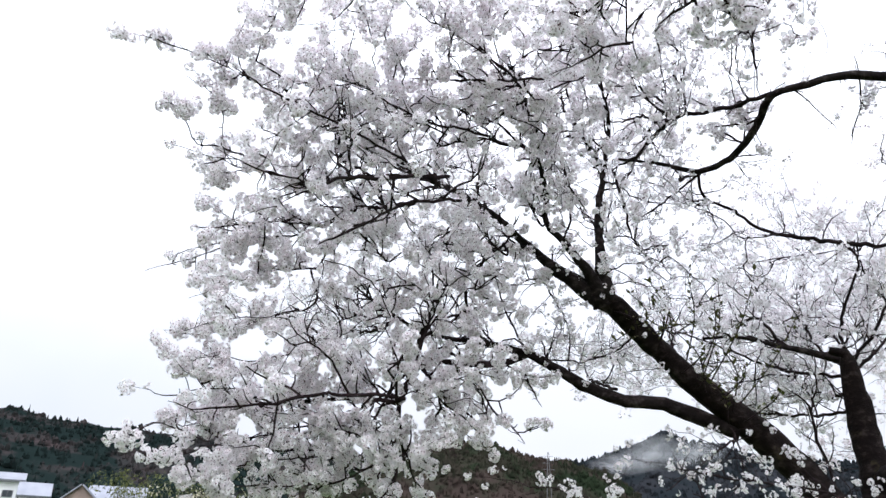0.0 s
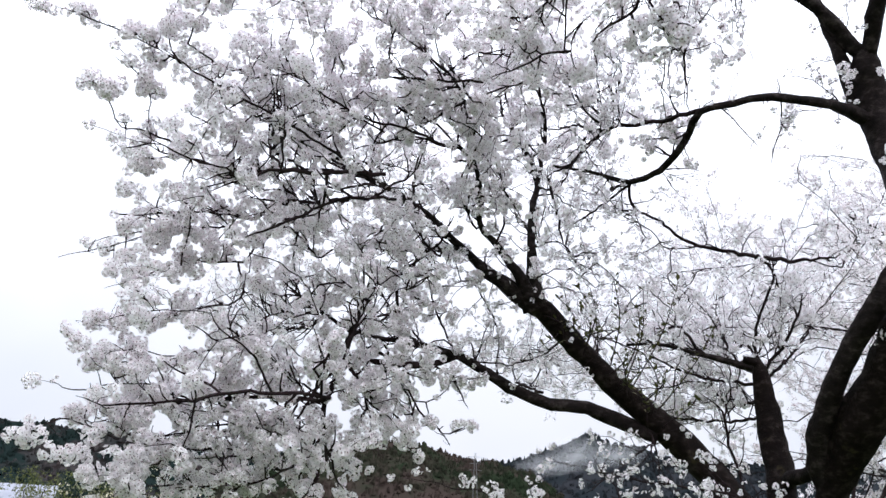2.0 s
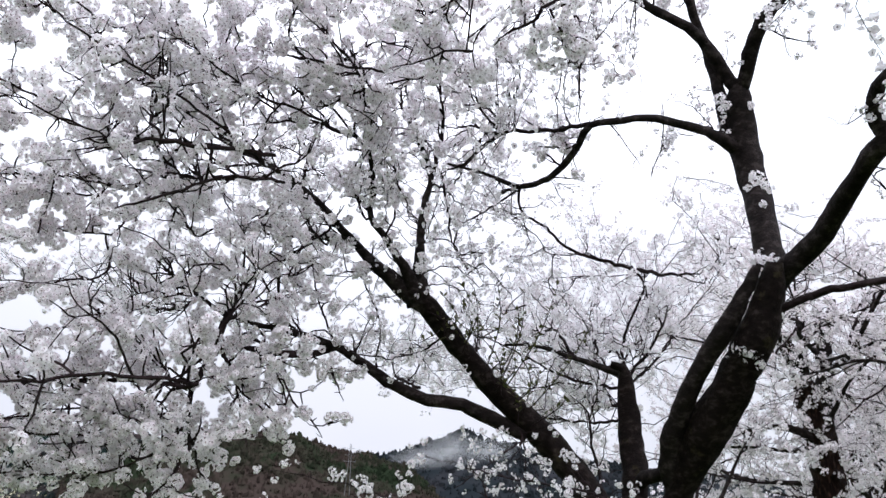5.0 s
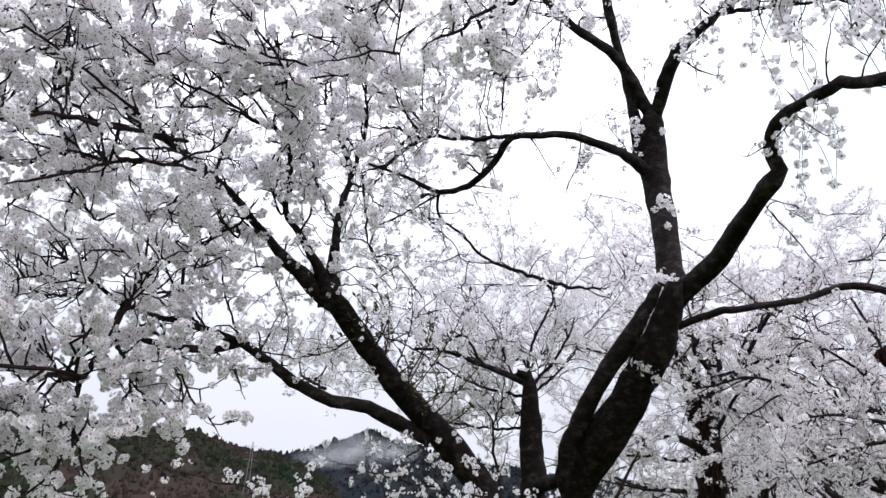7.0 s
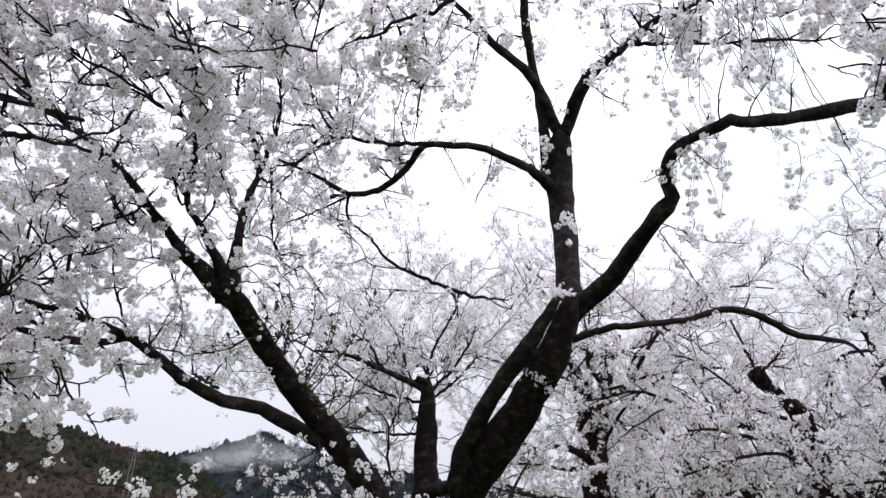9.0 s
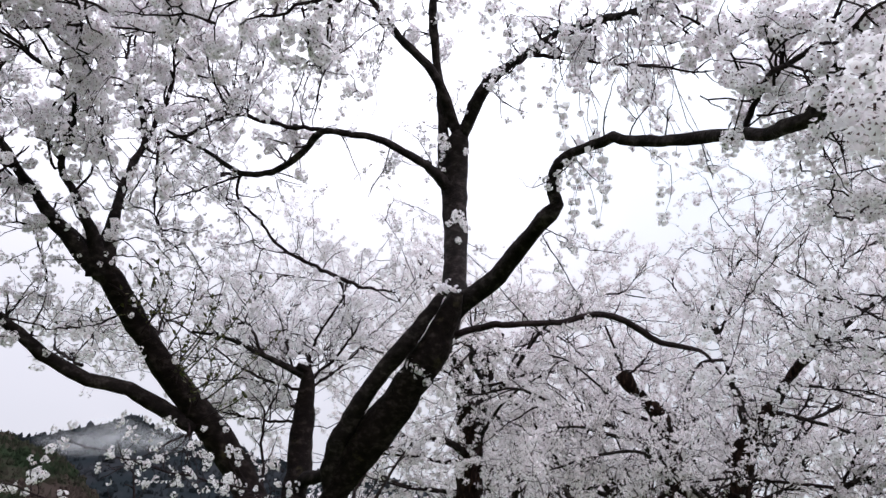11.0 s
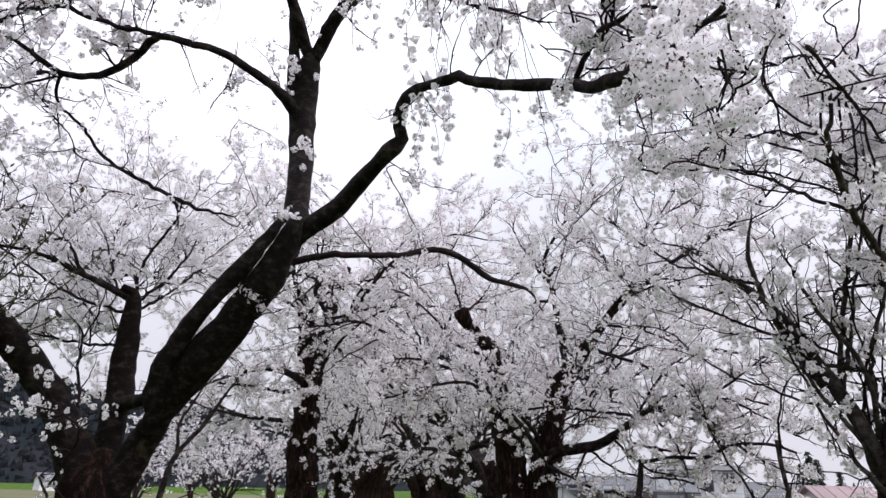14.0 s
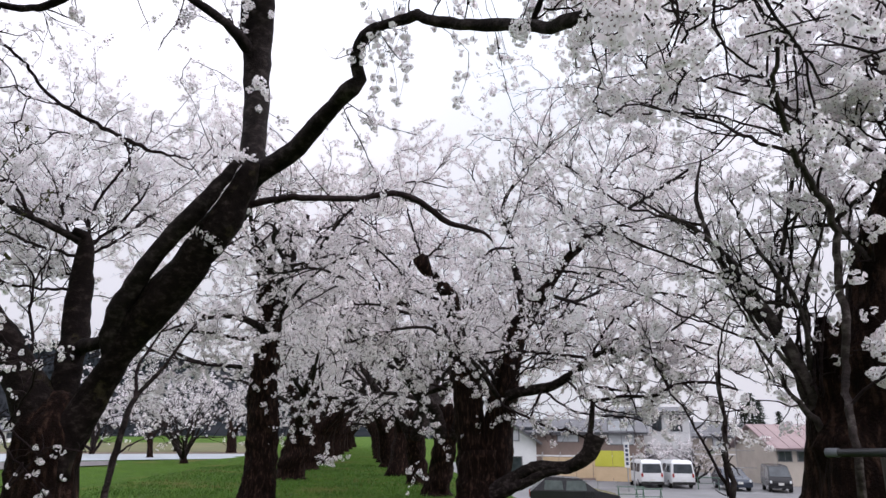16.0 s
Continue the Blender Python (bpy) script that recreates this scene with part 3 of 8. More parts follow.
us = [-1500, -700, -300, -120, -60, -30] + list(np.arange(-16, 70, 1.0)) + [75, 85, 100, 120, 150, 200, 300, 500, 900, 1800, 3000]
vs = [-3000, -1500, -700, -300, -150, -90, -60, -45, -35, -28, -22, -18] + list(np.arange(-15, 12, 0.75)) + [13, 16, 20, 30, 45, 70, 120, 250, 600, 1500, 3000]
ground = grid_mesh("ground", us, vs, lambda s, l: place(s, l, ground_height(s, l)), M_GRASS)
tagged(ground, "green grass bank with worn yellow patches", "ground", kind="structure")
lot = grid_mesh("car_park", list(np.arange(-20, 110, 10.0)), list(np.arange(9.5, 90, 8.0)), lambda s, l: place(s, l, LOT + 0.02), M_ASPHALT)
tagged(lot, "grey wet asphalt car park below the bank", "car park", kind="structure")
# the channel crosses the meadow beyond the first trees
far_l, far_r = np.array((29.10, 58.89)), np.array((41.63, 47.66))
near_l, near_r = np.array((21.61, 43.33)), np.array((33.79, 38.52))


def strip(p0, p1, q0, q1, z):
    def at(u, v):
        p = p0 + (p1 - p0) * u
        q = q0 + (q1 - q0) * u
        c = p + (q - p) * v
        return (float(c[0]), float(c[1]), z + 0.01 * noise.noise(Vector((u * 9, v, 1.0))))
    return at


channel = grid_mesh("water", list(np.linspace(-1.5, 1.1, 24)), [0.0, 0.5, 1.0], strip(far_l, far_r, near_l, near_r, -0.2), M_WATER)
tagged(channel, "narrow water channel with the white sky's reflection put into its pale colour", "channel", kind="structure")
bank = grid_mesh("bank", list(np.linspace(-1.5, 1.1, 24)), [0.0, 0.5, 1.0], strip(far_l * 1.09, far_r * 1.09, far_l * 1.01, far_r * 1.01, -0.2), M_EARTH)
tagged(bank, "low strip of bare brown earth along the water", "bank", kind="structure")
meadow = grid_mesh("meadow", list(np.linspace(-1.5, 1.1, 30)), list(np.linspace(0, 1, 12)), strip(far_l * 2.4, far_r * 2.4, far_l * 1.095, far_r * 1.095, -0.19), M_MEADOW)
tagged(meadow, "olive and straw-coloured rough meadow beyond the channel", "meadow", kind="structure")
gravel = grid_mesh("path", list(np.linspace(-1.5, 0.32, 16)), [0.0, 0.5, 1.0], strip(near_l * 0.97, near_r * 0.97, near_l * 0.80, near_r * 0.965, -0.2), M_GRAVEL)
tagged(gravel, "grey gravel strip beside the channel", "path", kind="structure")

# ---- grass tufts on the bank ----
M_BLADE = surface("grass_blade", (0.030, 0.088, 0.004), (0.070, 0.158, 0.010), 1.2, 0.8, relief=0)
M_DRY_BLADE = surface("dry_grass_blade", (0.12, 0.10, 0.03), (0.2, 0.17, 0.06), 2.0, 0.9, relief=0)
blade_rng = np.random.default_rng(41)
n_blades = 42000
bs, bl = 8.0 + 26.0 * blade_rng.random(n_blades) ** 1.5, blade_rng.uniform(-7.0, 3.4, n_blades)
bx = ALONG[0] * bs + ACROSS[0] * bl
by = ALONG[1] * bs + ACROSS[1] * bl
bz = np.array([ground_height(s, l) for s, l in zip(bs, bl)])
tall = blade_rng.uniform(0.03, 0.085, n_blades) * (0.6 + 0.9 * np.abs(np.sin(bs * 1.3) * np.cos(bl * 1.7)))
turn = blade_rng.uniform(0, 6.283, n_blades)
half = 0.006 + bs * 0.0003
lean = blade_rng.normal(size=(n_blades, 2)) * 0.03
base_a = np.stack([bx + np.cos(turn) * half, by + np.sin(turn) * half, bz - 0.01], axis=1)
base_b = np.stack([bx - np.cos(turn) * half, by - np.sin(turn) * half, bz - 0.01], axis=1)
tip = np.stack([bx + lean[:, 0], by + lean[:, 1], bz + tall], axis=1)
blade_v = np.stack([base_a, base_b, tip], axis=1).reshape(-1, 3)
dry = (blade_rng.random(n_blades) < 0.03 + 0.2 * (np.sin(bs * 0.9 + bl) > 0.8)).astype(int)
grass = new("grass", fast_mesh("grass", blade_v, np.arange(n_blades * 3).reshape(-1, 3), dry, [M_BLADE, M_DRY_BLADE]))
tagged(grass, "short green grass blades with dry yellow ones between", "grass", kind="stuff")

# ---- cherry trees near the camera ----
tree_a = Tree((2.91, 4.81, 0.0), "old cherry tree in full bloom, forked low, dark bark", "fine", 3, M_BARK_MOSS, "avenue trees")
limb(tree_a, "trunk", [(2.91, 4.81, -0.15, 0.360), (2.92, 4.81, 0.25, 0.265), (2.92, 4.81, 1.00, 0.238), (2.91, 4.83, 1.26, 0.234), (2.92, 4.82, 1.42, 0.250), (2.93, 4.81, 1.56, 0.170), (2.94, 4.84, 1.66, 0.090)])
limb(tree_a, "limb", [(2.92, 4.82, 1.30, 0.200), (2.81, 4.87, 1.58, 0.155), (2.64, 5.03, 1.97, 0.113), (2.49, 5.08, 2.16, 0.105), (2.35, 5.10, 2.33, 0.100), (1.95, 5.08, 2.65, 0.090), (1.57, 4.98, 3.00, 0.085), (1.30, 4.86, 3.22, 0.079), (1.19, 4.85, 3.28, 0.066), (1.07, 4.82, 3.38, 0.041), (0.91, 4.77, 3.45, 0.024)])
limb(tree_a, "limb", [(1.54, 4.99, 3.01, 0.023), (1.37, 4.88, 3.15, 0.049), (1.20, 4.87, 3.25, 0.063), (0.97, 4.76, 3.38, 0.053), (0.71, 4.70, 3.58, 0.035), (0.49, 4.58, 3.74, 0.026), (0.22, 4.46, 3.89, 0.026), (-0.10, 4.28, 3.97, 0.021), (-0.39, 4.24, 3.98, 0.017)], bloom=.5)
limb(tree_a, "limb", [(1.25, 4.86, 3.20, 0.079), (1.14, 4.76, 3.40, 0.045), (1.05, 4.68, 3.49, 0.031), (0.89, 4.58, 3.64, 0.027), (0.78, 4.49, 3.74, 0.023), (0.77, 4.28, 3.92, 0.019), (0.67, 4.06, 4.10, 0.013), (0.68, 3.92, 4.22, 0.010)], bloom=.5)
limb(tree_a, "limb", [(1.27, 4.84, 3.24, 0.071), (1.23, 4.78, 3.69, 0.037), (1.26, 4.79, 4.11, 0.030), (1.30, 4.79, 4.31, 0.026), (1.15, 4.59, 4.49, 0.018), (1.02, 4.42, 4.59, 0.011)], bloom=.4)
limb(tree_a, "branch", [(1.29, 4.80, 4.29, 0.018), (1.34, 4.63, 4.55, 0.018), (1.30, 4.40, 4.71, 0.014), (1.15, 4.34, 4.67, 0.008)], bloom=.6)
limb(tree_a, "limb", [(2.23, 5.11, 2.31, 0.050), (2.02, 5.15, 2.40, 0.065), (1.70, 5.12, 2.50, 0.055), (1.41, 5.13, 2.53, 0.050), (1.15, 5.06, 2.60, 0.049), (0.90, 5.01, 2.72, 0.044), (0.68, 4.90, 2.81, 0.035), (0.30, 4.80, 2.87, 0.025), (-0.05, 4.77, 2.91, 0.013), (-0.33, 4.60, 3.00, 0.004)], bloom=.3)
limb(tree_a, "branch", [(0.65, 4.95, 2.82, 0.024), (0.43, 4.89, 2.73, 0.027), (0.13, 4.79, 2.71, 0.023), (-0.11, 4.67, 2.70, 0.016), (-0.30, 4.56, 2.65, 0.012), (-0.48, 4.47, 2.50, 0.007)], bloom=.8)
limb(tree_a, "limb", [(-0.27, 4.63, 2.35, 0.015), (-0.18, 4.63, 2.63, 0.022), (-0.12, 4.62, 2.88, 0.026), (-0.06, 4.57, 3.06, 0.026), (0.08, 4.61, 3.25, 0.026), (0.25, 4.66, 3.41, 0.020)], bloom=.5)
limb(tree_a, "branch", [(0.21, 4.67, 3.39, 0.013), (0.46, 4.58, 3.59, 0.010), (0.58, 4.39, 3.74, 0.007)], bloom=.5)
limb(tree_a, "branch", [(0.14, 4.63, 3.31, 0.013), (0.17, 4.61, 3.28, 0.013), (0.21, 4.69, 3.04, 0.013), (0.22, 4.75, 2.84, 0.010)], bloom=.2)
limb(tree_a, "branch", [(-0.25, 4.63, 2.37, 0.015), (-0.51, 4.49, 2.36, 0.015), (-0.76, 4.39, 2.33, 0.012), (-1.06, 4.27, 2.29, 0.009), (-1.21, 4.17, 2.23, 0.009), (-1.46, 4.03, 2.20, 0.004)], bloom=1.17)
limb(tree_a, "branch", [(-0.13, 4.62, 2.88, 0.013), (-0.31, 4.47, 2.96, 0.012), (-0.46, 4.32, 3.03, 0.009), (-0.59, 4.16, 3.09, 0.004)], bloom=1.4)
limb(tree_a, "branch", [(-0.48, 4.47, 2.50, 0.007), (-0.50, 4.35, 2.55, 0.007), (-0.63, 4.20, 2.63, 0.006), (-0.83, 4.12, 2.72, 0.006), (-0.90, 3.97, 2.78, 0.004)], bloom=1.09)
limb(tree_a, "branch", [(-0.39, 4.23, 3.97, 0.019), (-0.70, 4.11, 3.87, 0.016), (-0.92, 4.05, 3.77, 0.015), (-1.13, 3.91, 3.79, 0.007), (-1.32, 3.78, 3.77, 0.007), (-1.46, 3.66, 3.77, 0.004)], bloom=1.01, reach=.7)
limb(tree_a, "branch", [(-0.74, 4.10, 3.86, 0.010), (-0.75, 3.98, 4.06, 0.010), (-0.69, 3.79, 4.27, 0.007), (-0.70, 3.61, 4.42, 0.004), (-0.69, 3.40, 4.58, 0.004)], bloom=1)
limb(tree_a, "branch", [(-0.06, 4.32, 3.98, 0.016), (-0.39, 4.14, 4.11, 0.013), (-0.51, 4.10, 4.14, 0.013), (-0.69, 3.98, 4.17, 0.010), (-0.84, 3.86, 4.20, 0.010), (-1.02, 3.71, 4.24, 0.007), (-1.18, 3.55, 4.28, 0.007)], bloom=1.2)
limb(tree_a, "branch", [(-1.18, 3.55, 4.28, 0.007), (-1.29, 3.45, 4.26, 0.007), (-1.37, 3.35, 4.26, 0.004), (-1.57, 3.18, 4.26, 0.004), (-1.74, 3.03, 4.22, 0.004), (-1.85, 2.97, 4.21, 0.002)], bloom=.8, reach=.32)
limb(tree_a, "branch", [(-1.25, 3.49, 4.27, 0.007), (-1.28, 3.50, 4.29, 0.007), (-1.31, 3.30, 4.36, 0.004), (-1.21, 3.17, 4.55, 0.002)], bloom=.8, reach=.32)
limb(tree_a, "branch", [(-1.16, 3.90, 3.78, 0.007), (-1.42, 3.68, 3.86, 0.007), (-1.57, 3.56, 3.84, 0.004), (-1.62, 3.42, 3.91, 0.004), (-1.68, 3.27, 3.97, 0.002)], bloom=.9, reach=.32)
limb(tree_a, "branch", [(-1.45, 3.66, 3.86, 0.004), (-1.41, 3.55, 4.05, 0.004), (-1.48, 3.40, 4.12, 0.004), (-1.55, 3.30, 4.20, 0.002)], bloom=1, reach=.32)
limb(tree_a, "branch", [(-1.32, 3.79, 3.76, 0.004), (-1.44, 3.71, 3.69, 0.004), (-1.53, 3.58, 3.63, 0.002)], bloom=1, reach=.32)
limb(tree_a, "branch", [(-0.20, 4.39, 3.83, 0.016), (-0.48, 4.28, 3.74, 0.016), (-0.70, 4.21, 3.67, 0.013), (-0.84, 4.18, 3.55, 0.010), (-1.09, 4.07, 3.51, 0.007), (-1.26, 3.98, 3.45, 0.007)], bloom=1.2)
limb(tree_a, "branch", [(-1.26, 3.98, 3.45, 0.007), (-1.41, 3.89, 3.38, 0.004), (-1.57, 3.73, 3.30, 0.002)], bloom=1.17)
limb(tree_a, "branch", [(-0.20, 4.39, 3.83, 0.016), (-0.18, 4.38, 3.85, 0.016), (-0.39, 4.35, 3.74, 0.016), (-0.58, 4.27, 3.60, 0.013), (-0.71, 4.25, 3.47, 0.010), (-0.79, 4.24, 3.33, 0.010), (-0.87, 4.26, 3.23, 0.007)], bloom=1.1)
limb(tree_a, "branch", [(-0.87, 4.26, 3.23, 0.007), (-1.06, 4.12, 3.15, 0.007), (-1.22, 4.03, 3.09, 0.004), (-1.39, 3.96, 2.98, 0.004), (-1.54, 3.82, 2.84, 0.002)], bloom=1, reach=.32)
limb(tree_a, "branch", [(-0.97, 4.12, 3.53, 0.007), (-0.95, 4.14, 3.46, 0.007), (-1.24, 3.98, 3.34, 0.007), (-1.44, 3.84, 3.21, 0.004), (-1.61, 3.75, 3.09, 0.004), (-1.77, 3.66, 2.96, 0.002)], bloom=0.94, reach=.45)
limb(tree_a, "branch", [(-0.90, 4.24, 3.22, 0.007), (-0.84, 4.26, 2.96, 0.007), (-1.06, 4.13, 2.83, 0.007), (-1.28, 4.03, 2.73, 0.004), (-1.42, 3.94, 2.64, 0.004), (-1.62, 3.75, 2.61, 0.002)], bloom=1, reach=.32)
limb(tree_a, "branch", [(-0.80, 4.13, 2.70, 0.007), (-0.85, 4.25, 2.64, 0.007), (-1.12, 4.09, 2.51, 0.004), (-1.31, 4.02, 2.52, 0.004), (-1.53, 3.83, 2.45, 0.002)], bloom=0.94, reach=.45)
limb(tree_a, "branch", [(-1.06, 4.27, 2.28, 0.007), (-1.24, 4.09, 2.33, 0.004), (-1.42, 3.92, 2.29, 0.004), (-1.59, 3.86, 2.22, 0.004), (-1.67, 3.75, 2.26, 0.002)], bloom=1.09)
limb(tree_a, "branch", [(-0.46, 4.51, 2.36, 0.009), (-0.43, 4.50, 2.37, 0.009), (-0.63, 4.39, 2.22, 0.007), (-0.95, 4.22, 2.11, 0.006), (-1.24, 4.04, 2.02, 0.004), (-1.46, 3.94, 2.10, 0.002)], bloom=1.25)
limb(tree_a, "branch", [(-0.43, 4.50, 2.37, 0.009), (-0.43, 4.51, 2.32, 0.009), (-0.62, 4.42, 2.04, 0.007), (-0.94, 4.25, 1.98, 0.006), (-1.23, 4.04, 1.98, 0.006), (-1.42, 3.92, 1.92, 0.004), (-1.56, 3.81, 1.81, 0.002)], bloom=1.09)
limb(tree_a, "branch", [(-1.31, 4.00, 2.05, 0.004), (-1.33, 4.00, 2.00, 0.004), (-1.46, 3.89, 2.05, 0.004), (-1.58, 3.77, 2.07, 0.004), (-1.74, 3.71, 1.93, 0.002)], bloom=1.1, reach=.32)
limb(tree_a, "branch", [(-0.27, 4.63, 2.35, 0.012), (-0.29, 4.64, 2.27, 0.012), (-0.30, 4.57, 2.03, 0.009), (-0.60, 4.44, 1.83, 0.007), (-0.98, 4.25, 1.77, 0.004), (-1.20, 4.08, 1.72, 0.004), (-1.43, 3.99, 1.69, 0.002)], bloom=1.25)
limb(tree_a, "branch", [(-0.29, 4.62, 2.19, 0.010), (-0.26, 4.66, 2.20, 0.010), (-0.26, 4.59, 1.93, 0.009), (-0.38, 4.49, 1.71, 0.007), (-0.56, 4.36, 1.56, 0.004)], bloom=1.09)
limb(tree_a, "branch", [(-1.04, 4.18, 1.98, 0.004), (-1.07, 4.21, 1.93, 0.004), (-1.27, 4.05, 1.78, 0.004), (-1.42, 3.94, 1.75, 0.002)], bloom=1.25)
limb(tree_a, "branch", [(-0.15, 4.63, 2.67, 0.012), (0.00, 4.63, 2.47, 0.010), (0.07, 4.62, 2.28, 0.007), (0.15, 4.61, 2.01, 0.004)], bloom=1)
limb(tree_a, "branch", [(-0.13, 4.63, 2.67, 0.010), (-0.33, 4.60, 2.46, 0.010), (-0.46, 4.53, 2.17, 0.007), (-0.75, 4.41, 1.90, 0.004)], bloom=1.5)
limb(tree_a, "branch", [(0.27, 4.75, 2.51, 0.007), (0.30, 4.74, 2.50, 0.007), (0.43, 4.77, 2.31, 0.007), (0.62, 4.79, 2.14, 0.005)], bloom=.5)
limb(tree_a, "branch", [(0.43, 3.66, 4.51, 0.007), (0.47, 3.69, 4.63, 0.007), (0.60, 3.85, 4.41, 0.010), (0.68, 3.93, 4.21, 0.010)], bloom=.8)
limb(tree_a, "branch", [(0.67, 4.06, 4.10, 0.010), (0.48, 4.01, 4.11, 0.010), (0.28, 3.95, 4.12, 0.007), (0.08, 3.93, 4.06, 0.007), (-0.19, 3.91, 3.95, 0.004)], bloom=.9)
limb(tree_a, "branch", [(0.56, 3.80, 4.49, 0.010), (0.59, 3.70, 4.45, 0.010), (0.40, 3.72, 4.44, 0.010), (0.16, 3.68, 4.41, 0.007), (-0.19, 3.61, 4.38, 0.004)], bloom=.9)
limb(tree_a, "branch", [(0.45, 3.67, 4.49, 0.007), (0.28, 3.52, 4.53, 0.007), (0.08, 3.43, 4.63, 0.007), (-0.13, 3.26, 4.64, 0.004), (-0.27, 3.15, 4.73, 0.002)], bloom=1)
limb(tree_a, "branch", [(0.43, 3.66, 4.51, 0.007), (0.35, 3.42, 4.64, 0.004), (0.45, 3.18, 4.75, 0.004)], bloom=1)
limb(tree_a, "branch", [(0.04, 4.00, 4.18, 0.007), (-0.04, 3.90, 4.18, 0.007), (-0.27, 3.77, 4.23, 0.007), (-0.49, 3.61, 4.31, 0.004), (-0.68, 3.55, 4.34, 0.004), (-0.88, 3.41, 4.35, 0.002)], bloom=1.2)
limb(tree_a, "branch", [(0.29, 4.45, 3.86, 0.013), (0.08, 4.44, 3.66, 0.010), (-0.08, 4.39, 3.50, 0.007), (-0.32, 4.31, 3.37, 0.004)], bloom=1)
limb(tree_a, "branch", [(0.97, 3.42, 4.41, 0.004), (0.96, 3.41, 4.26, 0.004), (0.69, 3.59, 4.26, 0.007), (0.47, 3.74, 4.24, 0.007), (0.28, 3.83, 4.11, 0.004)], bloom=.8)
limb(tree_a, "branch", [(1.29, 4.40, 4.71, 0.011), (1.16, 4.00, 4.78, 0.008), (1.00, 3.71, 4.85, 0.005), (0.85, 3.41, 5.03, 0.005)], bloom=1.1)
limb(tree_a, "branch", [(0.39, 4.50, 3.62, 0.007), (0.37, 4.47, 3.59, 0.007), (0.21, 4.48, 3.05, 0.007), (0.10, 4.41, 2.94, 0.004)], bloom=1)
limb(tree_a, "branch", [(-0.28, 4.33, 3.39, 0.007), (-0.40, 4.32, 3.33, 0.007), (-0.54, 4.14, 3.42, 0.007), (-0.84, 3.96, 3.64, 0.004), (-1.06, 3.74, 3.91, 0.004)], bloom=1.09)
limb(tree_a, "branch", [(-0.33, 4.45, 2.97, 0.007), (-0.30, 4.42, 2.94, 0.007), (-0.50, 4.16, 2.85, 0.006), (-0.63, 3.98, 2.64, 0.004), (-0.70, 3.90, 2.47, 0.004)], bloom=1.25)
limb(tree_a, "branch", [(-0.39, 4.23, 3.97, 0.007), (-0.37, 4.12, 3.96, 0.007), (-0.40, 3.86, 4.17, 0.007), (-0.30, 3.58, 4.40, 0.004), (-0.32, 3.34, 4.52, 0.004)], bloom=1)
limb(tree_a, "branch", [(-0.04, 4.33, 3.96, 0.007), (-0.05, 4.29, 3.92, 0.007), (-0.00, 4.04, 4.15, 0.007), (0.28, 3.80, 4.33, 0.004), (0.69, 3.55, 4.46, 0.004)], bloom=.8)
limb(tree_a, "branch", [(0.80, 4.50, 3.73, 0.010), (0.76, 4.51, 3.71, 0.010), (0.62, 4.29, 3.93, 0.007), (0.73, 4.03, 4.15, 0.007), (0.90, 3.77, 4.31, 0.004)], bloom=.5, reach=.7)
limb(tree_a, "branch", [(0.65, 4.08, 4.08, 0.010), (0.40, 3.89, 4.20, 0.007), (0.16, 3.77, 4.21, 0.007), (-0.06, 3.61, 4.23, 0.004)], bloom=.5, reach=.7)
limb(tree_a, "branch", [(0.46, 4.58, 3.59, 0.010), (0.51, 4.61, 3.52, 0.010), (0.33, 4.44, 3.67, 0.007), (0.28, 4.15, 3.99, 0.007), (0.40, 3.92, 4.17, 0.004)], bloom=.5, reach=.7)
limb(tree_a, "branch", [(0.92, 4.59, 3.62, 0.010), (0.89, 4.55, 3.58, 0.010), (0.95, 4.32, 3.80, 0.007), (0.89, 4.10, 4.00, 0.005)], bloom=.5, reach=.7)
limb(tree_a, "branch", [(1.13, 4.56, 4.51, 0.008), (1.18, 4.48, 4.45, 0.008), (0.92, 4.24, 4.34, 0.007), (0.74, 4.20, 4.06, 0.005)], bloom=.5, reach=.7)
limb(tree_a, "branch", [(0.36, 4.86, 2.88, 0.010), (0.34, 4.84, 2.91, 0.010), (0.17, 4.60, 3.01, 0.007), (0.01, 4.39, 3.28, 0.007), (-0.15, 4.19, 3.45, 0.004)], bloom=.5, reach=.7)
limb(tree_a, "branch", [(0.09, 4.78, 2.72, 0.010), (0.30, 4.74, 2.46, 0.007), (0.38, 4.69, 2.22, 0.004)], bloom=.5, reach=.7)
limb(tree_a, "branch", [(0.65, 4.95, 2.84, 0.010), (0.51, 4.78, 3.07, 0.007), (0.42, 4.61, 3.28, 0.005)], bloom=.5, reach=.7)
limb(tree_a, "branch", [(-0.02, 4.63, 2.47, 0.007), (0.23, 4.67, 2.29, 0.007), (0.34, 4.61, 2.06, 0.004)], bloom=.5, reach=.7)
limb(tree_a, "branch", [(-0.13, 4.63, 2.84, 0.010), (0.10, 4.42, 2.91, 0.007), (0.33, 4.29, 2.99, 0.004)], bloom=.5, reach=.7)
limb(tree_a, "branch", [(0.43, 4.88, 2.75, 0.007), (0.63, 4.80, 2.61, 0.007), (0.74, 4.74, 2.39, 0.005)], bloom=.5, reach=.7)
limb(tree_a, "branch", [(1.02, 4.42, 4.59, 0.008), (1.03, 4.35, 4.51, 0.008), (0.89, 3.89, 4.65, 0.007), (0.93, 3.56, 4.72, 0.005)], bloom=.5, reach=.7)
limb(tree_a, "branch", [(0.43, 3.69, 4.48, 0.007), (0.65, 3.51, 4.52, 0.007), (0.97, 3.42, 4.41, 0.004)], bloom=.5, reach=.7)
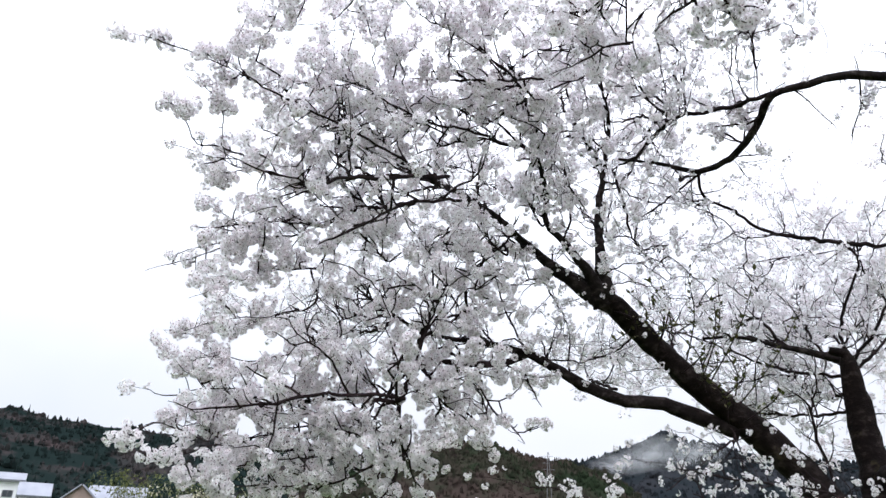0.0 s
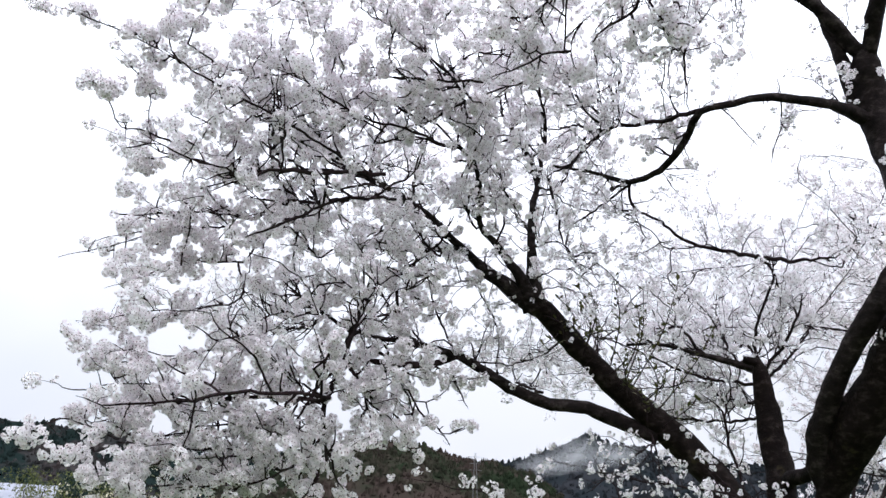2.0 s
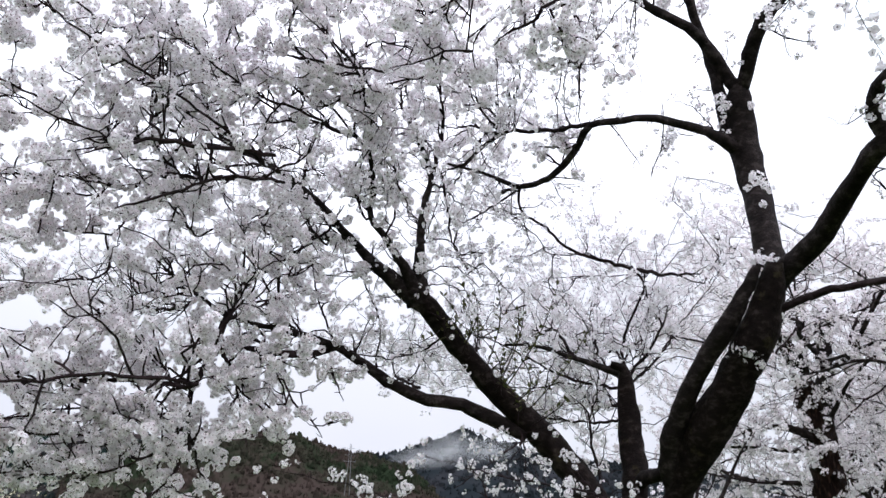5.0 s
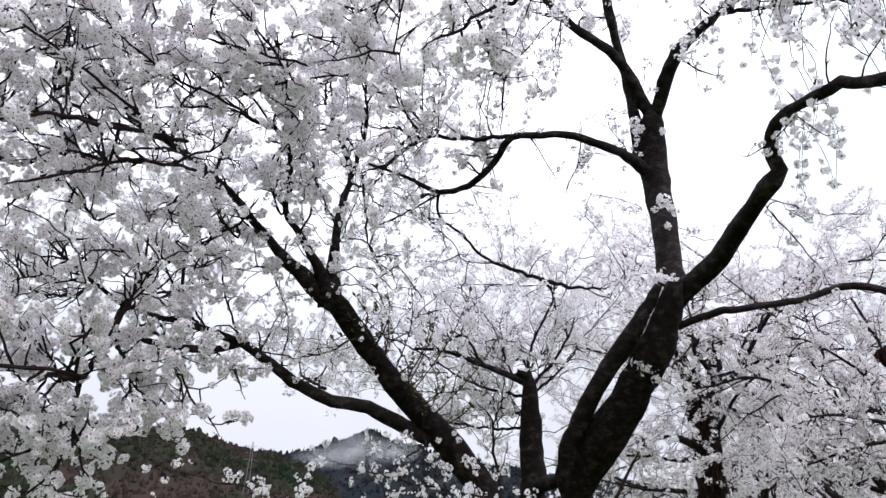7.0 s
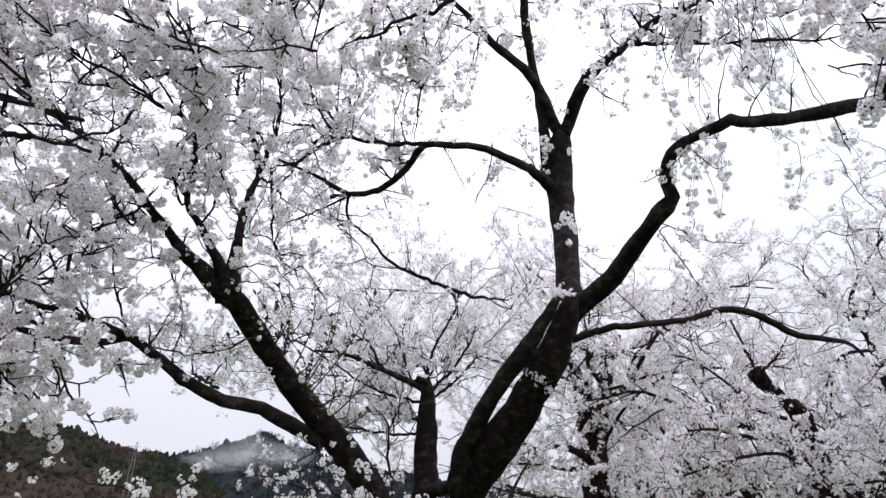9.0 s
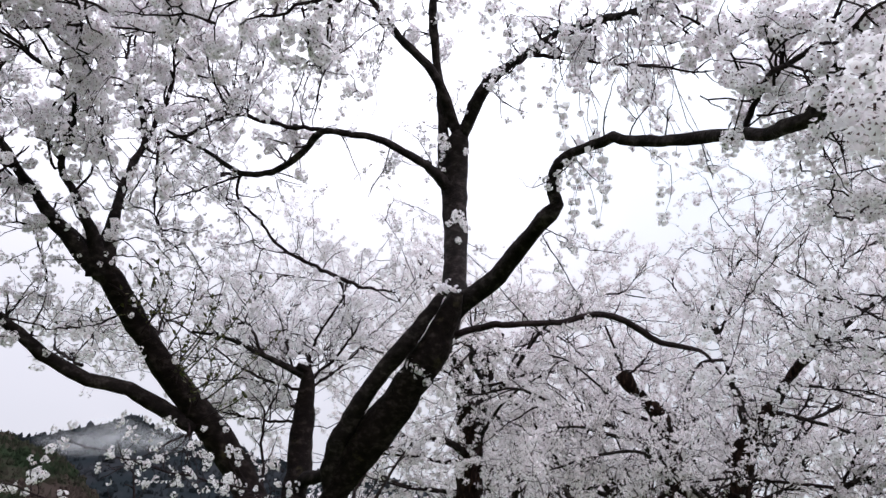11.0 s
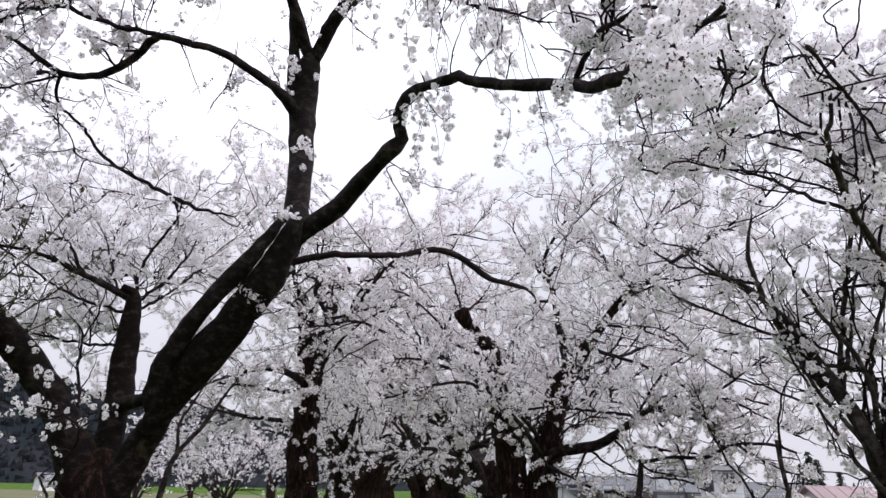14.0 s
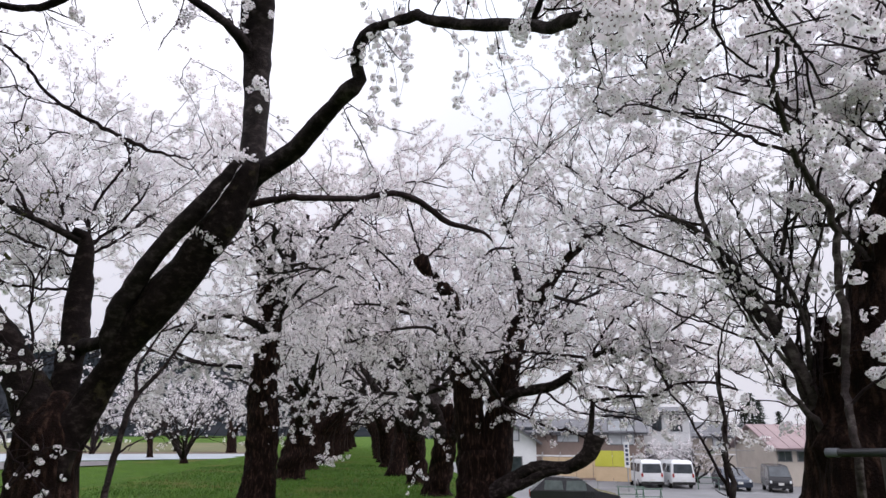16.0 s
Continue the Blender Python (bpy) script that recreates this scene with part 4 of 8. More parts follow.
limb(tree_a, "branch", [(0.24, 3.69, 4.42, 0.007), (0.24, 3.66, 4.36, 0.007), (0.09, 3.44, 4.47, 0.007), (0.17, 3.20, 4.58, 0.004)], bloom=.5, reach=.7)
limb(tree_a, "branch", [(0.75, 4.28, 3.92, 0.007), (0.90, 4.18, 3.86, 0.007), (1.06, 4.25, 3.68, 0.005)], bloom=.5, reach=.7)
limb(tree_a, "branch", [(1.54, 4.97, 3.02, 0.008), (1.39, 5.04, 2.90, 0.008), (1.12, 5.01, 2.80, 0.005), (0.94, 4.89, 2.94, 0.002)], bloom=1.3, size=.7)
limb(tree_a, "branch", [(1.52, 4.81, 3.71, 0.008), (1.65, 4.95, 3.58, 0.008), (1.54, 4.98, 3.84, 0.005), (1.67, 4.80, 4.12, 0.003)], bloom=1.3, size=.7)
limb(tree_a, "branch", [(0.84, 4.76, 3.48, 0.008), (0.78, 4.86, 3.39, 0.008), (0.96, 4.93, 3.13, 0.005), (1.00, 5.03, 2.80, 0.002)], bloom=1.3, size=.7)
limb(tree_a, "branch", [(2.03, 4.64, 3.96, 0.005), (1.94, 4.59, 3.91, 0.005), (2.14, 4.57, 3.80, 0.005), (2.25, 4.61, 3.63, 0.002)], bloom=1.3, size=.7)
limb(tree_a, "branch", [(1.67, 4.04, 4.35, 0.005), (1.61, 3.99, 4.29, 0.005), (1.67, 3.67, 4.51, 0.005), (1.59, 3.47, 4.63, 0.002)], bloom=1.3, size=.7)
limb(tree_a, "limb", [(3.53, 3.79, 4.36, 0.054), (3.32, 3.72, 4.40, 0.047), (2.97, 3.53, 4.31, 0.031), (2.55, 3.48, 4.28, 0.026), (2.20, 3.63, 4.25, 0.026), (2.17, 3.86, 4.15, 0.023), (2.10, 4.17, 4.11, 0.024), (1.96, 4.44, 4.15, 0.021), (1.66, 4.57, 4.30, 0.014), (1.40, 4.69, 4.41, 0.011)], bloom=.12)
limb(tree_a, "branch", [(2.22, 3.62, 4.26, 0.019), (1.95, 3.85, 4.30, 0.016), (1.67, 4.04, 4.35, 0.016), (1.50, 4.37, 4.29, 0.014), (1.35, 4.66, 4.28, 0.011)], bloom=.2)
limb(tree_a, "branch", [(1.67, 4.04, 4.35, 0.010), (1.48, 4.00, 4.49, 0.007), (1.31, 3.82, 4.61, 0.007), (1.23, 3.74, 4.73, 0.005)], bloom=.4, size=.6)
limb(tree_a, "branch", [(1.96, 4.44, 4.15, 0.014), (1.99, 4.55, 4.05, 0.012), (2.07, 4.62, 3.99, 0.011), (2.29, 4.69, 3.91, 0.012), (2.44, 4.73, 3.82, 0.013), (2.67, 4.71, 3.75, 0.015), (3.00, 4.68, 3.71, 0.018), (3.25, 4.63, 3.65, 0.018), (3.55, 4.51, 3.62, 0.015)], bloom=.25, size=.6)
limb(tree_a, "branch", [(3.02, 4.68, 3.69, 0.015), (3.14, 4.69, 3.51, 0.008), (3.18, 4.76, 3.28, 0.005)], bloom=.2, size=.6)
limb(tree_a, "branch", [(1.97, 4.45, 4.13, 0.011), (1.69, 4.73, 3.99, 0.008), (1.49, 4.85, 3.87, 0.005)], bloom=.5, size=.6)
limb(tree_a, "branch", [(1.36, 4.66, 4.27, 0.011), (1.42, 4.71, 3.95, 0.011), (1.52, 4.81, 3.71, 0.008)], bloom=.4, size=.6)
limb(tree_a, "branch", [(2.09, 3.73, 4.28, 0.005), (2.06, 3.69, 4.26, 0.005), (1.94, 3.53, 4.37, 0.004), (1.87, 3.19, 4.48, 0.004)], bloom=.6, size=.6)
limb(tree_a, "branch", [(2.02, 4.31, 4.13, 0.005), (2.18, 4.14, 4.10, 0.005), (2.35, 4.08, 4.06, 0.002)], bloom=.7, size=.6)
limb(tree_a, "branch", [(1.71, 4.03, 4.35, 0.005), (1.65, 3.78, 4.54, 0.005), (1.68, 3.55, 4.64, 0.002)], bloom=.7, size=.6)
limb(tree_a, "branch", [(2.31, 3.58, 4.26, 0.005), (2.33, 3.58, 4.23, 0.005), (2.43, 3.53, 4.03, 0.002), (2.51, 3.55, 3.93, 0.002)], bloom=.4, size=.6)
limb(tree_a, "limb", [(2.91, 4.71, 1.07, 0.140), (2.93, 4.70, 1.32, 0.138), (3.00, 4.61, 1.49, 0.119), (3.05, 4.52, 1.66, 0.104), (3.05, 4.39, 1.84, 0.098), (3.06, 4.24, 2.01, 0.110), (3.08, 4.09, 2.17, 0.129), (3.11, 3.91, 2.35, 0.130), (3.14, 3.72, 2.53, 0.124), (3.16, 3.55, 2.69, 0.119), (3.18, 3.46, 2.81, 0.106), (3.20, 3.39, 2.95, 0.091), (3.21, 3.32, 3.08, 0.071), (3.21, 3.27, 3.19, 0.047)])
limb(tree_a, "limb", [(3.06, 4.36, 1.85, 0.087), (2.97, 4.31, 2.05, 0.077), (2.93, 4.19, 2.20, 0.072), (2.93, 4.03, 2.37, 0.066), (2.94, 3.88, 2.52, 0.063), (2.97, 3.72, 2.67, 0.060), (3.00, 3.57, 2.81, 0.057), (3.05, 3.46, 2.94, 0.051), (3.09, 3.38, 3.06, 0.039), (3.12, 3.32, 3.17, 0.024)])
limb(tree_a, "limb", [(3.40, 3.65, 2.93, 0.089), (3.46, 3.65, 3.13, 0.091), (3.48, 3.62, 3.31, 0.096), (3.52, 3.66, 3.57, 0.099), (3.59, 3.76, 4.04, 0.105), (3.54, 3.75, 4.51, 0.113), (3.46, 3.62, 4.74, 0.094), (3.44, 3.56, 4.83, 0.064)])
limb(tree_a, "limb", [(3.49, 3.81, 4.48, 0.059), (3.32, 3.66, 4.83, 0.049), (3.24, 3.61, 5.11, 0.040), (3.07, 3.49, 5.37, 0.035), (2.88, 3.32, 5.63, 0.035), (2.68, 3.08, 5.93, 0.020), (2.47, 2.93, 6.13, 0.010)], bloom=.5)
limb(tree_a, "limb", [(3.46, 3.60, 4.77, 0.059), (3.32, 3.57, 4.93, 0.054), (3.02, 3.44, 5.13, 0.044), (2.70, 3.41, 5.22, 0.038), (2.48, 3.35, 5.26, 0.033), (2.25, 3.28, 5.30, 0.023), (1.77, 3.26, 5.38, 0.009)], bloom=.4)
limb(tree_a, "limb", [(3.47, 3.59, 4.78, 0.054), (3.39, 3.35, 4.93, 0.058), (3.34, 3.10, 5.04, 0.052), (3.26, 2.74, 4.95, 0.036), (3.11, 2.33, 4.78, 0.025), (3.07, 2.09, 4.69, 0.024), (3.06, 1.82, 4.58, 0.023), (3.06, 1.54, 4.46, 0.018), (3.05, 1.18, 4.35, 0.010)], bloom=.85, reach=.65)
limb(tree_a, "branch", [(3.16, 2.36, 4.79, 0.016), (3.10, 2.43, 4.72, 0.016), (3.20, 2.16, 4.61, 0.012), (3.24, 1.97, 4.47, 0.009), (3.34, 1.75, 4.35, 0.009), (3.35, 1.40, 4.08, 0.006), (3.30, 1.15, 3.94, 0.004)], bloom=1)
limb(tree_a, "limb", [(3.33, 3.61, 2.98, 0.064), (3.35, 3.38, 3.16, 0.071), (3.41, 3.12, 3.29, 0.065), (3.37, 2.86, 3.41, 0.059), (3.31, 2.64, 3.47, 0.053), (3.28, 2.45, 3.54, 0.060), (3.29, 2.40, 3.59, 0.049), (3.24, 2.39, 3.66, 0.041), (3.17, 2.31, 3.74, 0.041), (3.14, 2.23, 3.76, 0.037), (3.10, 2.11, 3.76, 0.032), (3.08, 1.98, 3.72, 0.028), (3.05, 1.84, 3.70, 0.031), (3.05, 1.71, 3.64, 0.030), (3.07, 1.56, 3.56, 0.035), (3.06, 1.43, 3.50, 0.031), (3.06, 1.27, 3.44, 0.034), (2.99, 1.05, 3.32, 0.032), (2.93, 0.91, 3.22, 0.033), (2.84, 0.77, 3.15, 0.032), (2.79, 0.64, 3.11, 0.028), (2.72, 0.53, 3.08, 0.022), (2.55, 0.37, 3.02, 0.014), (2.38, 0.21, 2.95, 0.011)], bloom=.1, reach=.5)
limb(tree_a, "branch", [(3.02, 1.07, 3.31, 0.015), (3.02, 1.03, 3.34, 0.015), (2.96, 0.97, 3.36, 0.015), (2.91, 0.91, 3.38, 0.013), (2.81, 0.78, 3.40, 0.012), (2.70, 0.62, 3.35, 0.012), (2.63, 0.52, 3.32, 0.009), (2.56, 0.43, 3.35, 0.007), (2.43, 0.36, 3.36, 0.006)], bloom=.2, reach=.5)
limb(tree_a, "branch", [(2.70, 0.62, 3.35, 0.010), (2.61, 0.47, 3.27, 0.009), (2.53, 0.37, 3.24, 0.007), (2.46, 0.24, 3.19, 0.005)], bloom=0.35, reach=.5)
limb(tree_a, "branch", [(2.81, 0.78, 3.40, 0.008), (2.78, 0.74, 3.46, 0.006), (2.77, 0.69, 3.49, 0.005), (2.63, 0.77, 3.61, 0.005)], bloom=0.35, reach=.5)
limb(tree_a, "branch", [(2.76, 0.70, 3.38, 0.006), (2.73, 0.71, 3.37, 0.006), (2.72, 0.62, 3.25, 0.006), (2.60, 0.48, 3.12, 0.004), (2.47, 0.35, 2.99, 0.004)], bloom=0.35, reach=.5)
limb(tree_a, "branch", [(2.83, 0.73, 3.14, 0.006), (2.84, 0.69, 3.03, 0.004), (2.81, 0.66, 2.90, 0.003), (2.85, 0.65, 2.84, 0.003)], bloom=0.35, reach=.5)
limb(tree_a, "branch", [(2.80, 0.66, 3.11, 0.006), (2.78, 0.66, 3.14, 0.006), (2.48, 0.47, 2.93, 0.005), (2.29, 0.35, 2.72, 0.003), (2.26, 0.28, 2.59, 0.002)], bloom=0.5, reach=.5)
limb(tree_a, "branch", [(2.55, 0.41, 3.03, 0.005), (2.48, 0.35, 2.79, 0.005), (2.47, 0.31, 2.61, 0.003), (2.52, 0.27, 2.52, 0.002)], bloom=0.6, reach=.5)
limb(tree_a, "branch", [(2.83, 0.81, 3.36, 0.007), (2.78, 0.77, 3.44, 0.006), (2.73, 0.70, 3.45, 0.005), (2.70, 0.62, 3.43, 0.005), (2.68, 0.46, 3.35, 0.003), (2.61, 0.33, 3.31, 0.003)], bloom=.15, reach=.3)
limb(tree_a, "branch", [(2.72, 0.65, 3.32, 0.005), (2.73, 0.65, 3.22, 0.004), (2.75, 0.61, 3.12, 0.004), (2.74, 0.56, 3.06, 0.003)], bloom=.15, reach=.3)
limb(tree_a, "branch", [(2.68, 0.59, 3.31, 0.004), (2.64, 0.48, 3.23, 0.003), (2.62, 0.39, 3.20, 0.002)], bloom=.15, reach=.3)
limb(tree_a, "branch", [(2.93, 0.94, 3.33, 0.006), (2.94, 0.80, 3.30, 0.005), (2.92, 0.70, 3.29, 0.003), (2.86, 0.60, 3.23, 0.002)], bloom=.15, reach=.3)
limb(tree_a, "branch", [(2.76, 0.89, 3.73, 0.004), (2.78, 0.79, 3.60, 0.004), (2.76, 0.74, 3.48, 0.005)], bloom=.15, reach=.3)
limb(tree_a, "branch", [(2.83, 0.99, 3.61, 0.003), (2.82, 0.88, 3.51, 0.005), (2.86, 0.83, 3.40, 0.006)], bloom=.15, reach=.3)
limb(tree_a, "branch", [(2.99, 1.21, 3.62, 0.004), (3.01, 1.06, 3.52, 0.005), (2.95, 0.92, 3.41, 0.006)], bloom=.15, reach=.3)
limb(tree_a, "branch", [(2.76, 0.71, 3.33, 0.004), (2.77, 0.64, 3.26, 0.004), (2.73, 0.52, 3.18, 0.003), (2.68, 0.39, 3.12, 0.002)], bloom=.15, reach=.3)
limb(tree_a, "branch", [(2.76, 0.64, 3.08, 0.004), (2.77, 0.63, 2.99, 0.004), (2.81, 0.62, 2.92, 0.003), (2.85, 0.63, 2.85, 0.002)], bloom=.15, reach=.3)
limb(tree_a, "branch", [(2.95, 1.23, 4.13, 0.007), (3.01, 1.15, 4.03, 0.008), (3.03, 1.10, 3.96, 0.005)], bloom=.15, reach=.3)
limb(tree_a, "branch", [(3.08, 1.85, 3.73, 0.005), (3.03, 1.79, 3.85, 0.004), (2.98, 1.70, 3.97, 0.003), (2.98, 1.60, 4.03, 0.003)], bloom=.15, reach=.3)
limb(tree_a, "branch", [(3.10, 1.71, 3.66, 0.005), (3.08, 1.64, 3.74, 0.004), (3.08, 1.54, 3.81, 0.003), (3.03, 1.44, 3.93, 0.003)], bloom=.15, reach=.3)
limb(tree_a, "branch", [(3.06, 1.46, 3.54, 0.004), (3.03, 1.42, 3.61, 0.004), (3.01, 1.37, 3.67, 0.003)], bloom=.15, reach=.3)
limb(tree_a, "branch", [(3.05, 1.27, 3.41, 0.003), (3.12, 1.28, 3.31, 0.003), (3.12, 1.27, 3.22, 0.002)], bloom=.15, reach=.3)
limb(tree_a, "branch", [(3.61, 3.48, 3.07, 0.026), (3.68, 3.40, 3.10, 0.026), (3.81, 3.27, 3.11, 0.024), (4.10, 3.10, 3.16, 0.022), (4.33, 2.94, 3.24, 0.025), (4.45, 2.81, 3.21, 0.025), (4.61, 2.72, 3.13, 0.025), (4.72, 2.68, 3.07, 0.023), (4.93, 2.56, 3.04, 0.019), (5.10, 2.50, 3.02, 0.012), (5.27, 2.48, 2.89, 0.007)], bloom=.25, size=.7)
limb(tree_a, "branch", [(3.36, 3.60, 2.96, 0.030), (3.59, 3.43, 3.07, 0.023)])
limb(tree_a, "branch", [(1.57, 2.16, 4.06, 0.013), (1.49, 2.24, 4.02, 0.012), (1.41, 2.32, 3.99, 0.010), (1.32, 2.42, 3.92, 0.009), (1.27, 2.57, 3.94, 0.008), (1.19, 2.71, 3.96, 0.005)], bloom=.5)
limb(tree_a, "branch", [(1.74, 2.86, 4.77, 0.013), (1.79, 2.97, 4.65, 0.012), (1.86, 3.07, 4.52, 0.010), (1.91, 3.17, 4.38, 0.007), (1.96, 3.30, 4.20, 0.005), (2.02, 3.41, 4.02, 0.004)], bloom=.3, size=.6, reach=.25)
limb(tree_a, "branch", [(1.36, 2.35, 3.93, 0.007), (1.45, 2.42, 3.82, 0.005), (1.50, 2.44, 3.77, 0.003)], bloom=1.3, reach=.4)
limb(tree_a, "branch", [(1.08, 2.74, 3.92, 0.008), (0.90, 2.88, 3.97, 0.006), (0.70, 3.05, 3.97, 0.004)], bloom=1.0, reach=.5)
limb(tree_a, "branch", [(1.05, 2.77, 3.93, 0.006), (1.02, 2.60, 4.24, 0.006), (0.85, 2.74, 4.14, 0.006), (0.61, 2.76, 4.16, 0.004)], bloom=1.2)
limb(tree_a, "branch", [(-0.48, 2.94, 4.46, 0.004), (-0.69, 2.79, 4.55, 0.004), (-0.77, 2.93, 4.38, 0.004), (-0.83, 3.01, 4.28, 0.002)], bloom=.3)
limb(tree_a, "branch", [(-0.69, 2.79, 4.55, 0.006), (-0.36, 2.84, 4.59, 0.006), (-0.54, 2.99, 4.39, 0.004), (-0.64, 3.02, 4.33, 0.004)], bloom=.8, reach=.32)
limb(tree_a, "branch", [(1.64, 3.05, 4.63, 0.004), (1.39, 3.25, 4.54, 0.004), (1.48, 3.52, 4.36, 0.004), (1.57, 3.77, 4.16, 0.002)], bloom=.9, size=.6, reach=.35)
limb(tree_a, "branch", [(1.79, 2.99, 4.19, 0.004), (1.72, 2.99, 4.23, 0.004), (1.79, 3.21, 4.11, 0.004), (1.85, 3.41, 3.97, 0.002)], bloom=.9, size=.6, reach=.35)
limb(tree_a, "branch", [(1.73, 3.03, 4.21, 0.004), (1.79, 2.99, 4.19, 0.004), (1.89, 3.17, 4.09, 0.002), (1.94, 3.34, 4.01, 0.002)], bloom=.9, size=.6, reach=.35)
limb(tree_a, "branch", [(1.27, 3.78, 4.67, 0.004), (1.25, 3.59, 4.52, 0.004), (1.42, 3.72, 4.30, 0.004), (1.56, 3.78, 4.15, 0.002)], bloom=.9, size=.6, reach=.35)
limb(tree_a, "branch", [(1.79, 2.99, 4.19, 0.004), (1.96, 2.57, 4.37, 0.004), (2.03, 2.65, 4.25, 0.004), (2.01, 2.74, 4.17, 0.002)], bloom=.9, size=.6, reach=.35)
limb(tree_a, "branch", [(1.80, 3.02, 4.18, 0.002), (2.00, 2.98, 4.25, 0.002), (2.05, 2.99, 4.20, 0.002), (2.11, 2.98, 4.17, 0.002)], bloom=.9, size=.6, reach=.35)
limb(tree_a, "branch", [(3.08, 2.47, 4.70, 0.002), (2.87, 2.49, 4.38, 0.002), (2.93, 2.55, 4.28, 0.002), (2.97, 2.59, 4.21, 0.002)], bloom=.9, size=.6, reach=.35)
limb(tree_a, "branch", [(3.26, 3.69, 4.38, 0.005), (3.22, 3.70, 4.52, 0.005), (3.06, 3.64, 4.56, 0.002), (2.88, 3.60, 4.58, 0.002)], bloom=.9, size=.6, reach=.35)
limb(tree_a, "branch", [(3.08, 3.59, 4.34, 0.002), (3.07, 3.64, 4.36, 0.002), (2.90, 3.66, 4.31, 0.002), (2.79, 3.65, 4.23, 0.002)], bloom=.9, size=.6, reach=.35)
limb(tree_a, "branch", [(1.85, 2.99, 4.90, 0.004), (1.52, 2.97, 4.75, 0.004), (1.70, 3.09, 4.57, 0.004), (1.73, 3.25, 4.38, 0.002)], bloom=.9, size=.6, reach=.35)
limb(tree_a, "branch", [(3.26, 2.71, 4.92, 0.005), (3.06, 2.81, 4.67, 0.005), (3.20, 2.75, 4.52, 0.005), (3.32, 2.67, 4.47, 0.002)], bloom=.9, size=.6, reach=.35)
limb(tree_a, "branch", [(3.08, 2.10, 4.67, 0.004), (3.16, 2.23, 4.52, 0.004), (3.27, 2.26, 4.39, 0.002)], bloom=.9, size=.6, reach=.35)
limb(tree_a, "branch", [(3.10, 2.43, 4.72, 0.005), (3.08, 2.47, 4.70, 0.005), (2.93, 2.46, 4.83, 0.005), (2.81, 2.42, 4.95, 0.002)], bloom=.9, size=.6, reach=.35)
limb(tree_a, "branch", [(2.05, 3.08, 5.00, 0.005), (2.31, 3.06, 4.96, 0.005), (2.31, 3.20, 4.76, 0.005), (2.32, 3.34, 4.60, 0.002)], bloom=.9, size=.6, reach=.35)
limb(tree_a, "branch", [(1.85, 2.99, 4.90, 0.005), (2.05, 3.05, 5.03, 0.005), (2.05, 3.27, 4.83, 0.005), (2.06, 3.53, 4.54, 0.002)], bloom=.9, size=.6, reach=.35)
limb(tree_a, "branch", [(3.24, 1.97, 4.47, 0.004), (3.27, 2.09, 4.36, 0.004), (3.39, 2.08, 4.23, 0.002)], bloom=.9, size=.6, reach=.35)
limb(tree_a, "branch", [(3.13, 1.75, 4.56, 0.004), (3.28, 1.74, 4.42, 0.004), (3.35, 1.82, 4.29, 0.002)], bloom=.9, size=.6, reach=.35)
limb(tree_a, "branch", [(2.05, 3.08, 5.00, 0.004), (1.85, 2.99, 4.90, 0.004), (1.95, 3.18, 4.66, 0.004), (2.00, 3.33, 4.48, 0.002)], bloom=.9, size=.6, reach=.35)
limb(tree_a, "branch", [(3.09, 2.07, 3.71, 0.004), (3.09, 2.11, 3.68, 0.004), (3.09, 2.34, 3.62, 0.002), (3.08, 2.47, 3.67, 0.002)], bloom=.9, size=.6, reach=.35)
limb(tree_a, "branch", [(3.09, 2.06, 3.76, 0.004), (3.06, 2.08, 3.73, 0.004), (3.23, 2.02, 3.58, 0.002), (3.26, 1.95, 3.60, 0.002)], bloom=.9, size=.6, reach=.35)
limb(tree_a, "branch", [(3.28, 2.57, 3.49, 0.004), (3.50, 2.51, 3.47, 0.004), (3.68, 2.48, 3.44, 0.002), (3.91, 2.36, 3.43, 0.002)], bloom=.9, size=.6, reach=.35)
limb(tree_a, "branch", [(3.39, 2.54, 3.48, 0.004), (3.40, 2.62, 3.47, 0.004), (3.68, 2.63, 3.23, 0.004), (3.88, 2.66, 3.05, 0.002)], bloom=.9, size=.6, reach=.35)
limb(tree_a, "branch", [(2.69, 3.50, 4.29, 0.005), (2.69, 3.49, 4.33, 0.005), (2.73, 3.60, 4.15, 0.005), (2.70, 3.75, 3.95, 0.002)], bloom=.9, size=.6, reach=.35)
limb(tree_a, "branch", [(3.03, 1.13, 3.35, 0.005), (3.08, 1.12, 3.38, 0.005), (2.99, 0.90, 3.45, 0.005), (2.81, 0.74, 3.58, 0.005), (2.70, 0.55, 3.62, 0.003)], bloom=.3, reach=.4)
limb(tree_a, "branch", [(2.91, 0.92, 3.38, 0.005), (2.77, 0.95, 3.54, 0.005), (2.65, 0.92, 3.67, 0.003), (2.60, 0.80, 3.78, 0.003)], bloom=.35, reach=.4)
limb(tree_a, "branch", [(3.11, 1.46, 4.45, 0.009), (3.24, 1.35, 4.23, 0.006), (3.25, 1.16, 4.15, 0.006), (3.34, 1.02, 3.96, 0.004)], bloom=.6, reach=.5)
limb(tree_a, "limb", [(2.95, 4.81, 1.41, 0.135), (2.98, 4.84, 1.69, 0.098), (3.00, 4.87, 1.89, 0.097), (3.04, 4.93, 2.13, 0.097), (3.04, 4.95, 2.35, 0.087), (3.04, 4.95, 2.60, 0.077), (3.02, 4.92, 2.77, 0.062), (2.99, 4.91, 2.87, 0.043), (2.91, 4.94, 2.90, 0.027)])
limb(tree_a, "limb", [(3.02, 4.90, 1.97, 0.055), (3.02, 4.73, 2.00, 0.051), (3.00, 4.51, 2.01, 0.050), (2.99, 4.34, 2.03, 0.060)])
